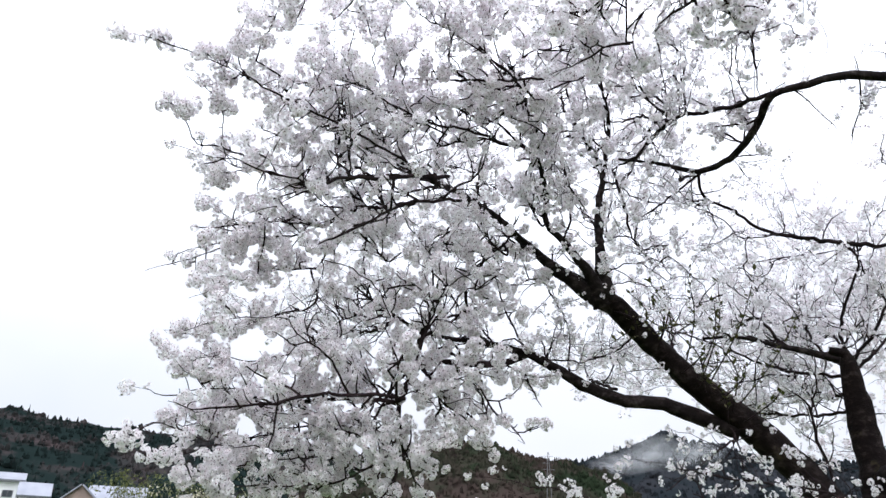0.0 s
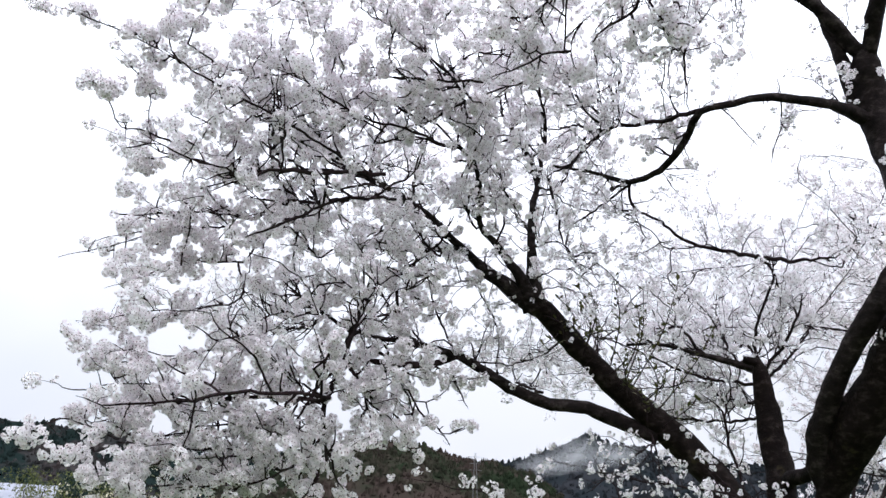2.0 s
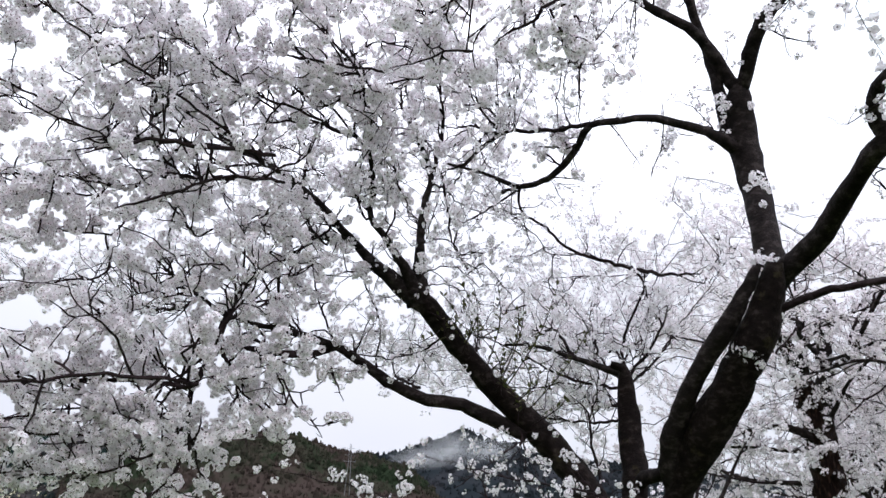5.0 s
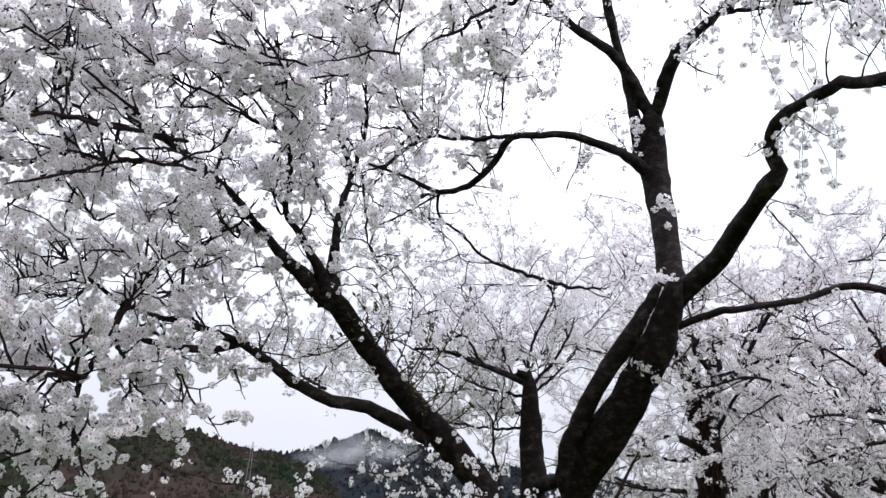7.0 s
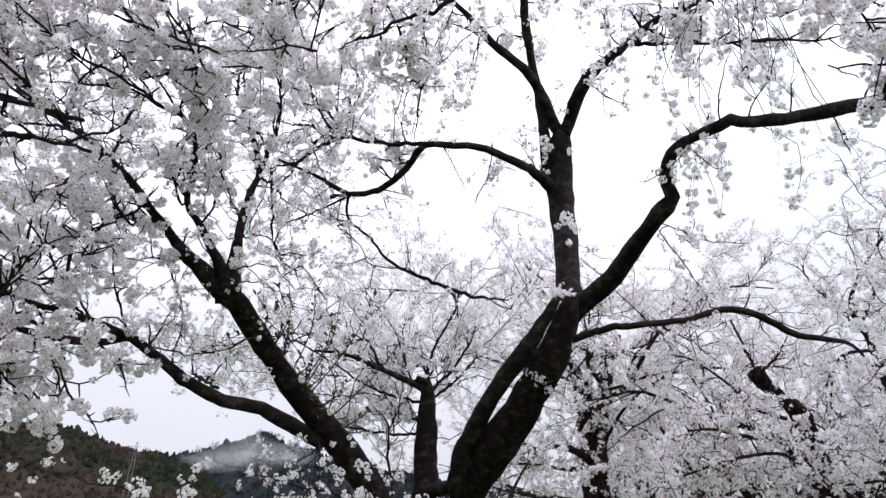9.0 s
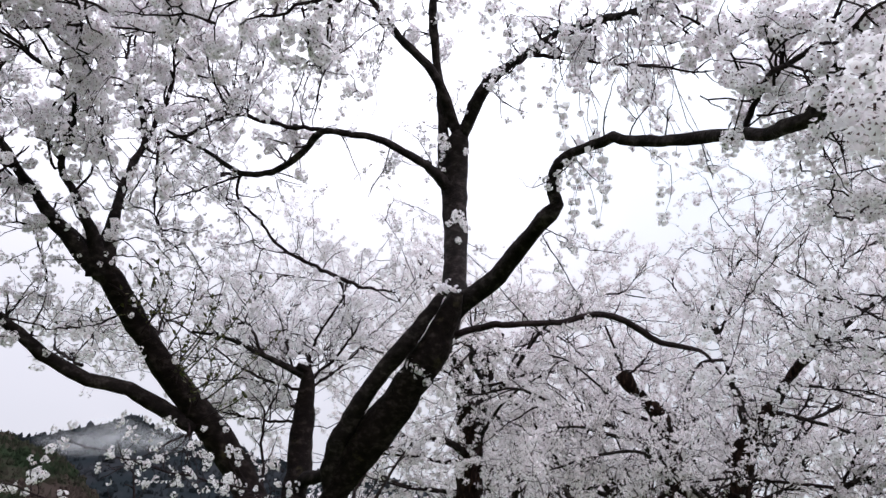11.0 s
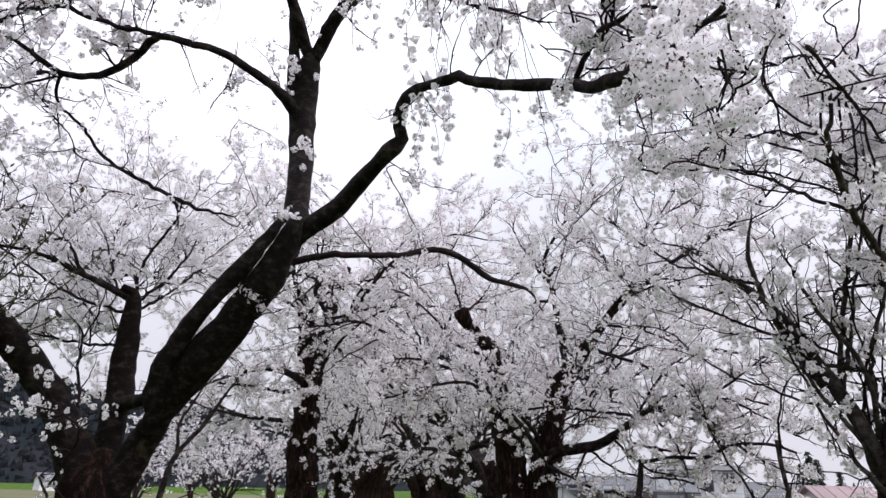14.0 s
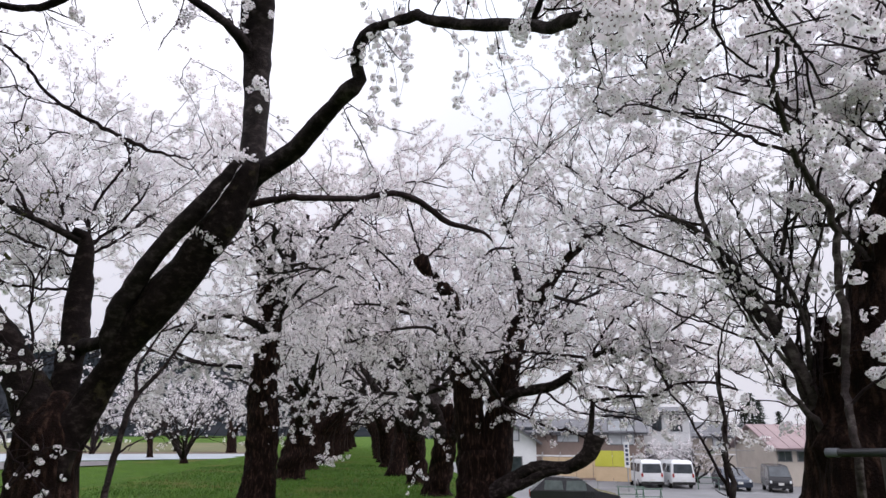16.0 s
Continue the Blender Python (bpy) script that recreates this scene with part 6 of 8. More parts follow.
limb(tree_c, "branch", [(10.46, 4.55, 3.68, 0.036), (10.43, 4.50, 3.69, 0.036), (10.37, 3.52, 3.30, 0.021), (10.23, 2.88, 2.88, 0.015), (10.02, 2.47, 2.10, 0.009)], bloom=.8)
limb(tree_c, "branch", [(10.43, 4.16, 4.08, 0.029), (10.38, 4.16, 4.03, 0.029), (10.28, 3.45, 3.82, 0.015), (10.21, 2.66, 3.36, 0.010)], bloom=1)
limb(tree_c, "branch", [(10.35, 3.70, 4.53, 0.022), (10.23, 3.68, 4.50, 0.022), (10.04, 2.95, 4.51, 0.015), (9.97, 2.12, 4.09, 0.009)], bloom=1)
limb(tree_c, "branch", [(10.20, 3.40, 2.63, 0.021), (10.15, 2.64, 2.44, 0.015), (10.04, 2.02, 2.01, 0.014), (9.87, 1.40, 1.63, 0.009)], bloom=1.2, reach=1.3)
limb(tree_c, "branch", [(10.13, 2.94, 2.68, 0.020), (10.05, 2.11, 2.71, 0.014), (10.03, 1.41, 2.36, 0.014), (9.92, 0.98, 1.90, 0.009)], bloom=1.2, reach=1.3)
limb(tree_c, "branch", [(10.33, 4.52, 2.11, 0.022), (10.37, 3.97, 1.75, 0.015), (10.42, 3.28, 1.66, 0.015), (10.42, 2.63, 1.42, 0.010)], bloom=.7, reach=1.2)
limb(tree_c, "branch", [(10.21, 3.69, 2.50, 0.021), (10.10, 3.16, 3.14, 0.015), (10.08, 2.37, 3.39, 0.015), (10.13, 1.50, 2.99, 0.009)], bloom=1.2, reach=1.3)
limb(tree_c, "limb", [(10.36, 5.03, 4.65, 0.037), (10.05, 5.02, 5.18, 0.030), (9.85, 4.58, 5.64, 0.023), (9.69, 4.07, 5.98, 0.016), (9.51, 3.78, 6.13, 0.010)], bloom=1.6, reach=1.5)
limb(tree_c, "limb", [(10.22, 5.12, 4.93, 0.023), (9.69, 5.26, 5.43, 0.017), (9.28, 5.24, 5.80, 0.010)], bloom=1.6, reach=1.5)
limb(tree_c, "limb", [(10.40, 3.96, 4.29, 0.022), (10.02, 3.87, 4.86, 0.016), (9.54, 4.02, 5.32, 0.010)], bloom=1.6, reach=1.5)
limb(tree_c, "limb", [(10.15, 3.42, 5.00, 0.022), (9.93, 2.95, 5.41, 0.015), (9.79, 2.36, 5.59, 0.010)], bloom=1.6, reach=1.5)
limb(tree_c, "limb", [(10.26, 5.03, 4.93, 0.023), (9.84, 4.48, 5.22, 0.016), (9.63, 3.67, 5.47, 0.010)], bloom=1.6, reach=1.5)
limb(tree_c, "branch", [(10.20, 3.40, 2.63, 0.021), (10.06, 3.04, 2.13, 0.015), (9.93, 2.87, 1.65, 0.009)], bloom=1.1, reach=1.3)
limb(tree_c, "branch", [(10.13, 2.94, 2.68, 0.020), (10.05, 2.31, 2.26, 0.014), (9.99, 1.82, 1.78, 0.009)], bloom=1.1, reach=1.3)
limb(tree_c, "branch", [(10.31, 4.12, 2.26, 0.021), (10.28, 4.10, 2.27, 0.021), (10.12, 3.51, 1.82, 0.015), (10.09, 3.00, 1.69, 0.009)], bloom=1.1, reach=1.3)
limb(tree_c, "branch", [(9.97, 2.39, 2.80, 0.014), (9.95, 1.82, 2.38, 0.014), (9.88, 1.22, 2.05, 0.009)], bloom=1.1, reach=1.3)
limb(tree_c, "branch", [(10.15, 2.64, 2.44, 0.015), (10.11, 2.22, 1.72, 0.009), (10.02, 1.71, 1.53, 0.009)], bloom=1.1, reach=1.3)
limb(tree_c, "branch", [(10.33, 4.52, 2.11, 0.022), (10.08, 4.61, 1.66, 0.015), (10.05, 4.22, 1.37, 0.010)], bloom=1.1, reach=1.3)
limb(tree_c, "branch", [(10.21, 3.64, 2.52, 0.015), (10.24, 3.61, 2.50, 0.015), (10.07, 3.08, 2.79, 0.015), (10.00, 2.43, 2.41, 0.009)], bloom=1.1, reach=1.3)
limb(tree_c, "branch", [(10.50, 5.21, 2.52, 0.022), (10.32, 5.12, 2.50, 0.022), (10.18, 4.68, 2.73, 0.016), (10.16, 4.32, 2.53, 0.010)], bloom=1.1, reach=1.3)
limb(tree_c, "branch", [(10.40, 4.01, 3.50, 0.022), (10.33, 4.17, 3.26, 0.022), (10.08, 4.37, 2.88, 0.015), (9.85, 4.52, 2.43, 0.010)], bloom=1.1, reach=1.3)
limb(tree_c, "branch", [(10.36, 5.19, 2.03, 0.016), (10.33, 5.18, 2.13, 0.016), (10.19, 4.74, 2.38, 0.016), (10.25, 4.07, 2.70, 0.010)], bloom=1.1, reach=1.3)
limb(tree_c, "branch", [(9.55, 5.74, 2.90, 0.037), (9.12, 5.64, 2.95, 0.036), (8.63, 5.60, 3.10, 0.030), (8.15, 5.73, 3.15, 0.025), (7.66, 5.84, 3.19, 0.018), (7.20, 5.93, 3.11, 0.010)], bloom=1.5, reach=1.3)
limb(tree_c, "branch", [(9.58, 5.75, 2.69, 0.037), (9.00, 5.65, 2.93, 0.027), (8.51, 5.63, 2.96, 0.022), (7.87, 5.85, 2.82, 0.018), (7.37, 6.01, 2.63, 0.013), (6.97, 6.15, 2.54, 0.008)], bloom=1.5, reach=1.3)
limb(tree_c, "branch", [(9.57, 5.86, 2.11, 0.027), (8.98, 5.99, 2.27, 0.023), (8.55, 6.01, 2.58, 0.019), (8.11, 6.04, 2.77, 0.015), (7.80, 6.07, 2.85, 0.010)], bloom=1.2, reach=1.2)
limb(tree_c, "branch", [(9.91, 5.11, 2.01, 0.045), (9.30, 5.11, 2.41, 0.035), (8.79, 5.13, 2.62, 0.025), (8.41, 5.10, 2.81, 0.016), (8.13, 5.06, 3.14, 0.010)], bloom=1.0, reach=1.2)
limb(tree_c, "branch", [(9.25, 5.82, 3.53, 0.028), (8.64, 5.93, 3.63, 0.021), (8.23, 5.88, 3.85, 0.017), (7.66, 5.97, 4.12, 0.013), (7.31, 6.04, 4.16, 0.008)], bloom=1.0, reach=1.2)
for a in range(10):
    q = tree_c.nodes[int(tree_c.rng.integers(len(tree_c.nodes)))]
    g = a * 2.4
    wild_limb(tree_c, q[:3], (math.cos(g), math.sin(g), 0.05 + 0.22 * (a % 3)), 3.9, min(0.045, q[3] * 0.6), 1, 0.75, 1.0, 0.2, 5)
veil(tree_c, 0.3)
fill(tree_c, (58, 67), (6, 21), (9.6, 10.6), 90, 1.0, 3)
fill(tree_c, (48.5, 61), (4.5, 13), (9.2, 10.6), 110, 1.0, 3)
fill(tree_c, (59, 78), (14, 32), (9.2, 10.6), 170, 1.0, 3)
finish(tree_c)

tree_d = Tree((4.70, -0.05, 0.0), "large old cherry tree beside a prop, many stems", "fine", 7, M_BARK_GREY, "avenue trees")
limb(tree_d, "trunk", [(4.70, -0.05, -0.15, 0.460), (4.69, -0.04, 1.04, 0.334), (4.70, -0.06, 1.26, 0.308), (4.71, -0.08, 1.49, 0.283), (4.69, -0.11, 1.72, 0.244), (4.66, -0.18, 2.02, 0.199), (4.61, -0.26, 2.31, 0.161), (4.52, -0.37, 2.61, 0.135), (4.41, -0.47, 2.93, 0.109)], bloom=0)
limb(tree_d, "stem", [(4.69, 0.18, 0.72, 0.207), (4.68, 0.16, 1.08, 0.166), (4.65, 0.14, 1.37, 0.123), (4.59, 0.13, 1.60, 0.081), (4.58, 0.12, 1.78, 0.057), (4.56, 0.10, 1.93, 0.049), (4.55, 0.10, 2.02, 0.038)])
limb(tree_d, "limb", [(4.65, 0.14, 1.31, 0.066), (4.59, 0.19, 1.52, 0.054), (4.48, 0.22, 1.70, 0.040), (4.45, 0.28, 1.89, 0.037), (4.42, 0.34, 2.02, 0.032), (4.39, 0.39, 2.15, 0.029), (4.36, 0.45, 2.28, 0.024), (4.32, 0.52, 2.39, 0.018), (4.28, 0.59, 2.49, 0.016), (4.22, 0.71, 2.59, 0.011), (4.17, 0.83, 2.66, 0.007)], bloom=.5, size=.8)
limb(tree_d, "limb", [(4.42, 0.37, 2.00, 0.027), (4.38, 0.49, 2.23, 0.021), (4.35, 0.57, 2.43, 0.016), (4.33, 0.62, 2.64, 0.014), (4.33, 0.63, 2.79, 0.011), (4.32, 0.58, 2.99, 0.005)], bloom=.4, size=.8)
limb(tree_d, "branch", [(4.53, 0.18, 1.63, 0.019), (4.47, 0.27, 1.75, 0.013), (4.38, 0.37, 1.93, 0.011), (4.30, 0.43, 2.08, 0.009), (4.24, 0.48, 2.30, 0.008)], bloom=.1, size=.8)
limb(tree_d, "branch", [(4.48, 0.18, 1.73, 0.016), (4.40, 0.17, 1.98, 0.013), (4.32, 0.22, 2.14, 0.013), (4.25, 0.32, 2.37, 0.011), (4.13, 0.40, 2.58, 0.008), (4.04, 0.41, 2.68, 0.005)], bloom=.3, size=.8)
limb(tree_d, "branch", [(4.42, 0.29, 2.06, 0.016), (4.38, 0.24, 2.29, 0.014), (4.34, 0.18, 2.50, 0.013), (4.28, 0.12, 2.70, 0.012), (4.23, 0.06, 2.83, 0.011), (4.19, 0.02, 2.94, 0.005)], bloom=.3, size=.8)
limb(tree_d, "branch", [(4.46, 0.17, 1.89, 0.013), (4.37, 0.12, 2.18, 0.011), (4.27, 0.04, 2.40, 0.008), (4.22, -0.05, 2.58, 0.005)], bloom=.3, size=.8)
limb(tree_d, "branch", [(4.21, 0.60, 1.72, 0.010), (4.23, 0.60, 1.42, 0.013), (4.22, 0.61, 1.20, 0.015), (4.21, 0.61, 1.04, 0.017), (4.19, 0.62, 0.83, 0.017)], bloom=.05, size=.7)
limb(tree_d, "limb", [(4.60, 0.12, 1.31, 0.022), (4.44, 0.22, 1.48, 0.018), (4.37, 0.30, 1.63, 0.010), (4.33, 0.40, 1.87, 0.008), (4.28, 0.48, 2.14, 0.006), (4.21, 0.56, 2.37, 0.006), (4.12, 0.70, 2.57, 0.004)], bloom=.3, size=.8)
limb(tree_d, "limb", [(4.19, 0.01, 1.07, 0.020), (4.10, 0.01, 1.30, 0.018), (4.15, 0.00, 1.53, 0.018), (4.29, 0.02, 1.73, 0.019), (4.26, 0.00, 1.94, 0.020), (4.22, -0.02, 2.20, 0.020), (4.17, -0.04, 2.40, 0.020), (4.09, -0.03, 2.49, 0.020), (4.00, 0.01, 2.59, 0.018), (3.87, 0.05, 2.67, 0.016), (3.74, 0.06, 2.73, 0.016), (3.59, 0.06, 2.81, 0.016), (3.44, 0.06, 2.90, 0.013), (3.30, 0.02, 2.95, 0.011), (3.21, -0.00, 3.01, 0.009), (3.10, 0.04, 3.09, 0.007), (2.95, 0.10, 3.13, 0.004)], bloom=.3)
limb(tree_d, "branch", [(4.44, 0.32, 1.94, 0.016), (4.42, 0.26, 2.08, 0.013), (4.37, 0.18, 2.38, 0.008), (4.19, 0.10, 2.64, 0.006), (4.02, 0.00, 2.84, 0.004)], bloom=.5, size=.8)
limb(tree_d, "branch", [(4.40, 0.42, 2.10, 0.013), (4.43, 0.22, 2.07, 0.011), (4.55, 0.13, 2.03, 0.006)], bloom=.2)
limb(tree_d, "branch", [(4.47, 0.22, 1.72, 0.011), (4.44, 0.18, 2.02, 0.008), (4.39, 0.08, 2.34, 0.006), (4.34, 0.02, 2.54, 0.004)], bloom=.4, size=.8)
limb(tree_d, "branch", [(4.46, -0.10, 2.44, 0.014), (4.49, -0.03, 2.51, 0.014), (4.49, -0.17, 2.64, 0.011), (4.48, -0.31, 2.77, 0.009), (4.48, -0.46, 2.87, 0.006)], bloom=.9)
limb(tree_d, "branch", [(4.56, -0.32, 2.46, 0.041), (4.56, -0.35, 2.47, 0.041), (4.39, -0.23, 2.83, 0.022), (4.43, -0.09, 3.01, 0.020), (4.47, 0.06, 3.19, 0.014), (4.42, 0.24, 3.42, 0.009), (4.39, 0.42, 3.50, 0.007)], bloom=.9)
limb(tree_d, "branch", [(4.43, -0.46, 2.88, 0.026), (4.31, -0.37, 3.28, 0.017), (4.32, -0.20, 3.56, 0.012), (4.33, -0.04, 3.69, 0.009), (4.24, 0.15, 3.94, 0.007)], bloom=1.0)
limb(tree_d, "branch", [(4.43, -0.09, 3.01, 0.011), (4.38, -0.03, 3.39, 0.009), (4.34, 0.06, 3.59, 0.009), (4.30, 0.22, 3.70, 0.007)], bloom=1.0)
limb(tree_d, "branch", [(4.61, -0.25, 2.26, 0.022), (4.52, -0.21, 2.23, 0.022), (4.46, -0.14, 2.35, 0.013), (4.46, -0.08, 2.49, 0.008), (4.44, -0.07, 2.68, 0.004)], bloom=.6)
limb(tree_d, "branch", [(4.41, -0.47, 2.93, 0.033), (4.19, -0.46, 3.19, 0.019), (4.13, -0.35, 3.46, 0.014), (4.07, -0.24, 3.71, 0.009)], bloom=1.0)
limb(tree_d, "branch", [(4.30, 0.45, 2.05, 0.004), (4.19, 0.50, 2.01, 0.004), (4.21, 0.59, 1.77, 0.006), (4.23, 0.60, 1.54, 0.008), (4.23, 0.59, 1.31, 0.010), (4.21, 0.59, 1.04, 0.012)], bloom=.1, size=.7)
limb(tree_d, "branch", [(4.22, 0.60, 1.09, 0.010), (4.22, 0.64, 1.25, 0.008), (4.20, 0.73, 1.45, 0.006), (4.17, 0.81, 1.63, 0.006), (4.13, 0.89, 1.85, 0.004), (4.08, 0.95, 2.03, 0.004)], bloom=.1, size=.7)
limb(tree_d, "branch", [(4.48, 0.22, 1.63, 0.007), (4.48, 0.21, 1.60, 0.007), (4.39, 0.31, 1.90, 0.008), (4.28, 0.41, 2.20, 0.005), (4.11, 0.44, 2.42, 0.003), (3.94, 0.43, 2.65, 0.003)], bloom=.25, size=.8)
limb(tree_d, "branch", [(4.48, 0.22, 1.63, 0.007), (4.44, 0.23, 2.02, 0.005), (4.27, 0.25, 2.33, 0.003), (4.07, 0.22, 2.65, 0.004)], bloom=.25, size=.8)
limb(tree_d, "branch", [(4.48, 0.22, 1.63, 0.007), (4.48, 0.17, 1.66, 0.007), (4.43, 0.15, 2.07, 0.005), (4.26, 0.17, 2.38, 0.005), (4.06, 0.11, 2.72, 0.003), (3.97, 0.13, 2.94, 0.004)], bloom=.25, size=.8)
limb(tree_d, "branch", [(4.48, 0.17, 1.66, 0.005), (4.49, 0.16, 1.63, 0.005), (4.45, 0.12, 2.01, 0.005), (4.37, 0.04, 2.39, 0.003), (4.19, 0.02, 2.65, 0.004)], bloom=.25, size=.8)
limb(tree_d, "branch", [(4.48, 0.17, 1.66, 0.007), (4.49, 0.13, 1.60, 0.007), (4.46, 0.07, 1.98, 0.005), (4.40, -0.08, 2.32, 0.003), (4.33, -0.14, 2.57, 0.004)], bloom=.25, size=.8)
limb(tree_d, "branch", [(4.48, -0.40, 2.72, 0.009), (4.48, -0.39, 2.75, 0.009), (4.30, -0.32, 2.96, 0.006), (4.14, -0.20, 3.09, 0.006), (4.00, -0.06, 3.13, 0.004)], bloom=1.3)
limb(tree_d, "branch", [(4.43, -0.45, 2.88, 0.009), (4.44, -0.43, 2.86, 0.009), (4.33, -0.28, 2.89, 0.006), (4.17, -0.16, 3.01, 0.004)], bloom=1.3)
limb(tree_d, "branch", [(4.37, -0.43, 3.03, 0.009), (4.23, -0.32, 3.12, 0.006), (4.04, -0.28, 3.27, 0.006), (3.90, -0.17, 3.33, 0.004)], bloom=1.3)
limb(tree_d, "branch", [(4.55, -0.33, 2.53, 0.009), (4.40, -0.23, 2.67, 0.006), (4.28, -0.14, 2.74, 0.004)], bloom=1.3)
limb(tree_d, "branch", [(4.19, -0.46, 3.19, 0.006), (3.98, -0.31, 3.17, 0.006), (3.89, -0.19, 3.13, 0.004)], bloom=1.3)
limb(tree_d, "branch", [(4.34, 0.47, 2.32, 0.008), (4.55, 0.68, 2.57, 0.006), (4.75, 0.92, 2.80, 0.007), (4.91, 1.18, 3.08, 0.007), (5.08, 1.49, 3.25, 0.005)], bloom=.9, size=.8)
limb(tree_d, "branch", [(2.64, 0.02, 2.88, 0.007), (2.75, -0.02, 2.81, 0.006), (2.84, -0.05, 2.76, 0.006), (2.93, -0.06, 2.70, 0.005), (3.02, -0.06, 2.63, 0.005), (3.11, -0.06, 2.56, 0.004), (3.19, -0.05, 2.50, 0.003)], bloom=.25, size=.7)
limb(tree_d, "branch", [(2.61, 0.13, 2.91, 0.005), (2.66, 0.16, 2.83, 0.005), (2.75, 0.15, 2.78, 0.005), (2.83, 0.15, 2.74, 0.004), (2.87, 0.16, 2.66, 0.003)], bloom=.2, size=.7)
limb(tree_d, "branch", [(3.00, -0.41, 2.66, 0.007), (2.90, -0.32, 2.65, 0.006), (2.83, -0.21, 2.67, 0.005), (2.77, -0.11, 2.68, 0.004)], bloom=.2, size=.7)
limb(tree_d, "branch", [(2.91, -0.05, 2.73, 0.005), (2.90, -0.05, 2.64, 0.004), (2.95, -0.04, 2.55, 0.004), (3.03, -0.04, 2.49, 0.004), (3.11, -0.02, 2.42, 0.003)], bloom=.2, size=.7)
limb(tree_d, "branch", [(2.84, -0.05, 2.76, 0.004), (2.84, -0.10, 2.65, 0.004), (2.88, -0.12, 2.58, 0.004), (2.94, -0.18, 2.57, 0.003)], bloom=.3, size=.7)
limb(tree_d, "branch", [(3.02, -0.06, 2.63, 0.004), (3.00, -0.07, 2.55, 0.004), (3.04, -0.13, 2.47, 0.004), (3.11, -0.18, 2.44, 0.003)], bloom=.4, size=.7)
limb(tree_d, "branch", [(2.57, 0.27, 2.93, 0.005), (2.63, 0.28, 2.84, 0.005), (2.66, 0.33, 2.78, 0.004), (2.75, 0.33, 2.73, 0.003), (2.81, 0.43, 2.68, 0.002)], bloom=.2, size=.7)
for start, way, length, bloom in (
        ((4.60, -0.28, 2.33), (0.3, 0.6, 0.5), 2.6, 0.8), ((4.52, -0.37, 2.61), (0.8, 0.6, 0.3), 2.6, 0.8), ((4.48, -0.39, 2.75), (-0.2, 0.8, 0.6), 2.4, 0.9),
        ((4.58, 0.01, 1.78), (0.2, 1.0, 0.5), 2.4, 0.7), ((4.55, 0.13, 2.03), (0.3, 1.0, 0.6), 2.2, 0.7),
        ((4.46, 0.47, 2.26), (0.2, 0.8, 0.7), 1.8, 0.7), ((4.36, 0.60, 2.58), (0.3, 0.9, 0.4), 1.8, 0.7), ((3.75, 0.07, 2.69), (0.2, 0.8, 0.4), 1.8, 0.8),
        ((4.26, -0.05, 2.44), (0.4, 0.7, 0.4), 1.8, 0.8)):
    wild_limb(tree_d, np.array(start) - tree_d.base, way, length, 0.010, 1, bloom * 0.65, 0.8, 0.12, 5, "branch", 1.3)
fill(tree_d, (78, 95), (25, 46), (2.8, 3.9), 110, 0.88, 3)
fill(tree_d, (70, 82), (24, 39), (3.3, 4.6), 170, 0.85, 3)
fill(tree_d, (69, 90), (30, 43), (2.9, 4.0), 130, 0.8, 3)
finish(tree_d)


# ---- the rest of the two rows ----
def avenue_tree(seed, height, label, style, bloom, size, coarse=False, r=0.36, fork=0.24, stems=3):
    """A whole old tree that grows by itself, base at the origin: a stout bole, a few leaning stems, drooping limbs."""
    tr = Tree((0, 0, 0), label, style, seed, M_BARK, "avenue trees", coarse)
    rng = tr.rng
    top = height * fork
    lx, ly = rng.normal(size=2) * 0.22
    limb(tr, "trunk", [(0, 0, -0.15, r * 1.45), (0, 0, 0.2, r * 1.12), (lx * 0.5, ly * 0.5, top * 0.5, r * rng.uniform(0.9, 1.1)), (lx, ly, top, r * 0.95), (lx, ly, top * 1.25, r * 0.6)])
    for k in range(stems):
        g = k * 6.283 / stems + rng.uniform(-0.5, 0.5)
        slope = rng.uniform(0.3, 0.85)
        length = height * rng.uniform(0.34, 0.46)
        p, d = np.array([lx + math.cos(g) * r * 0.3, ly + math.sin(g) * r * 0.3, top * 0.8]), np.array([math.cos(g) * slope, math.sin(g) * slope, 0.9])
        pts = [(*p, r * 0.62)]
        for i in range(5):
            d = d + rng.normal(size=3) * 0.14
            p = p + d / np.linalg.norm(d) * length / 5
            pts.append((*p, r * (0.58 - 0.09 * i)))
        limb(tr, "stem", pts)
        for i, u in ((2, 0.5), (3, 0.4), (4, 0.3), (5, 0.2)):
            h = g + rng.uniform(-1.5, 1.5)
            wild_limb(tr, pts[i][:3], (math.cos(h), math.sin(h), rng.uniform(0.25, 0.55) + 0.16 * (i - 2)), height * rng.uniform(0.38, 0.56), pts[i][3] * 0.5, 1, bloom, size, 0.2, 5, reach=1.7)
    if fork > 0.1:
        for kept in (tr.spots, tr.small):
            kept[:] = [q for q in kept if q[2] > 2.2 + rng.normal() * 0.25]
        tr.twigs = [w for w in tr.twigs if w[-1, 2] > 1.9]
    finish(tr)
    return tr.ob


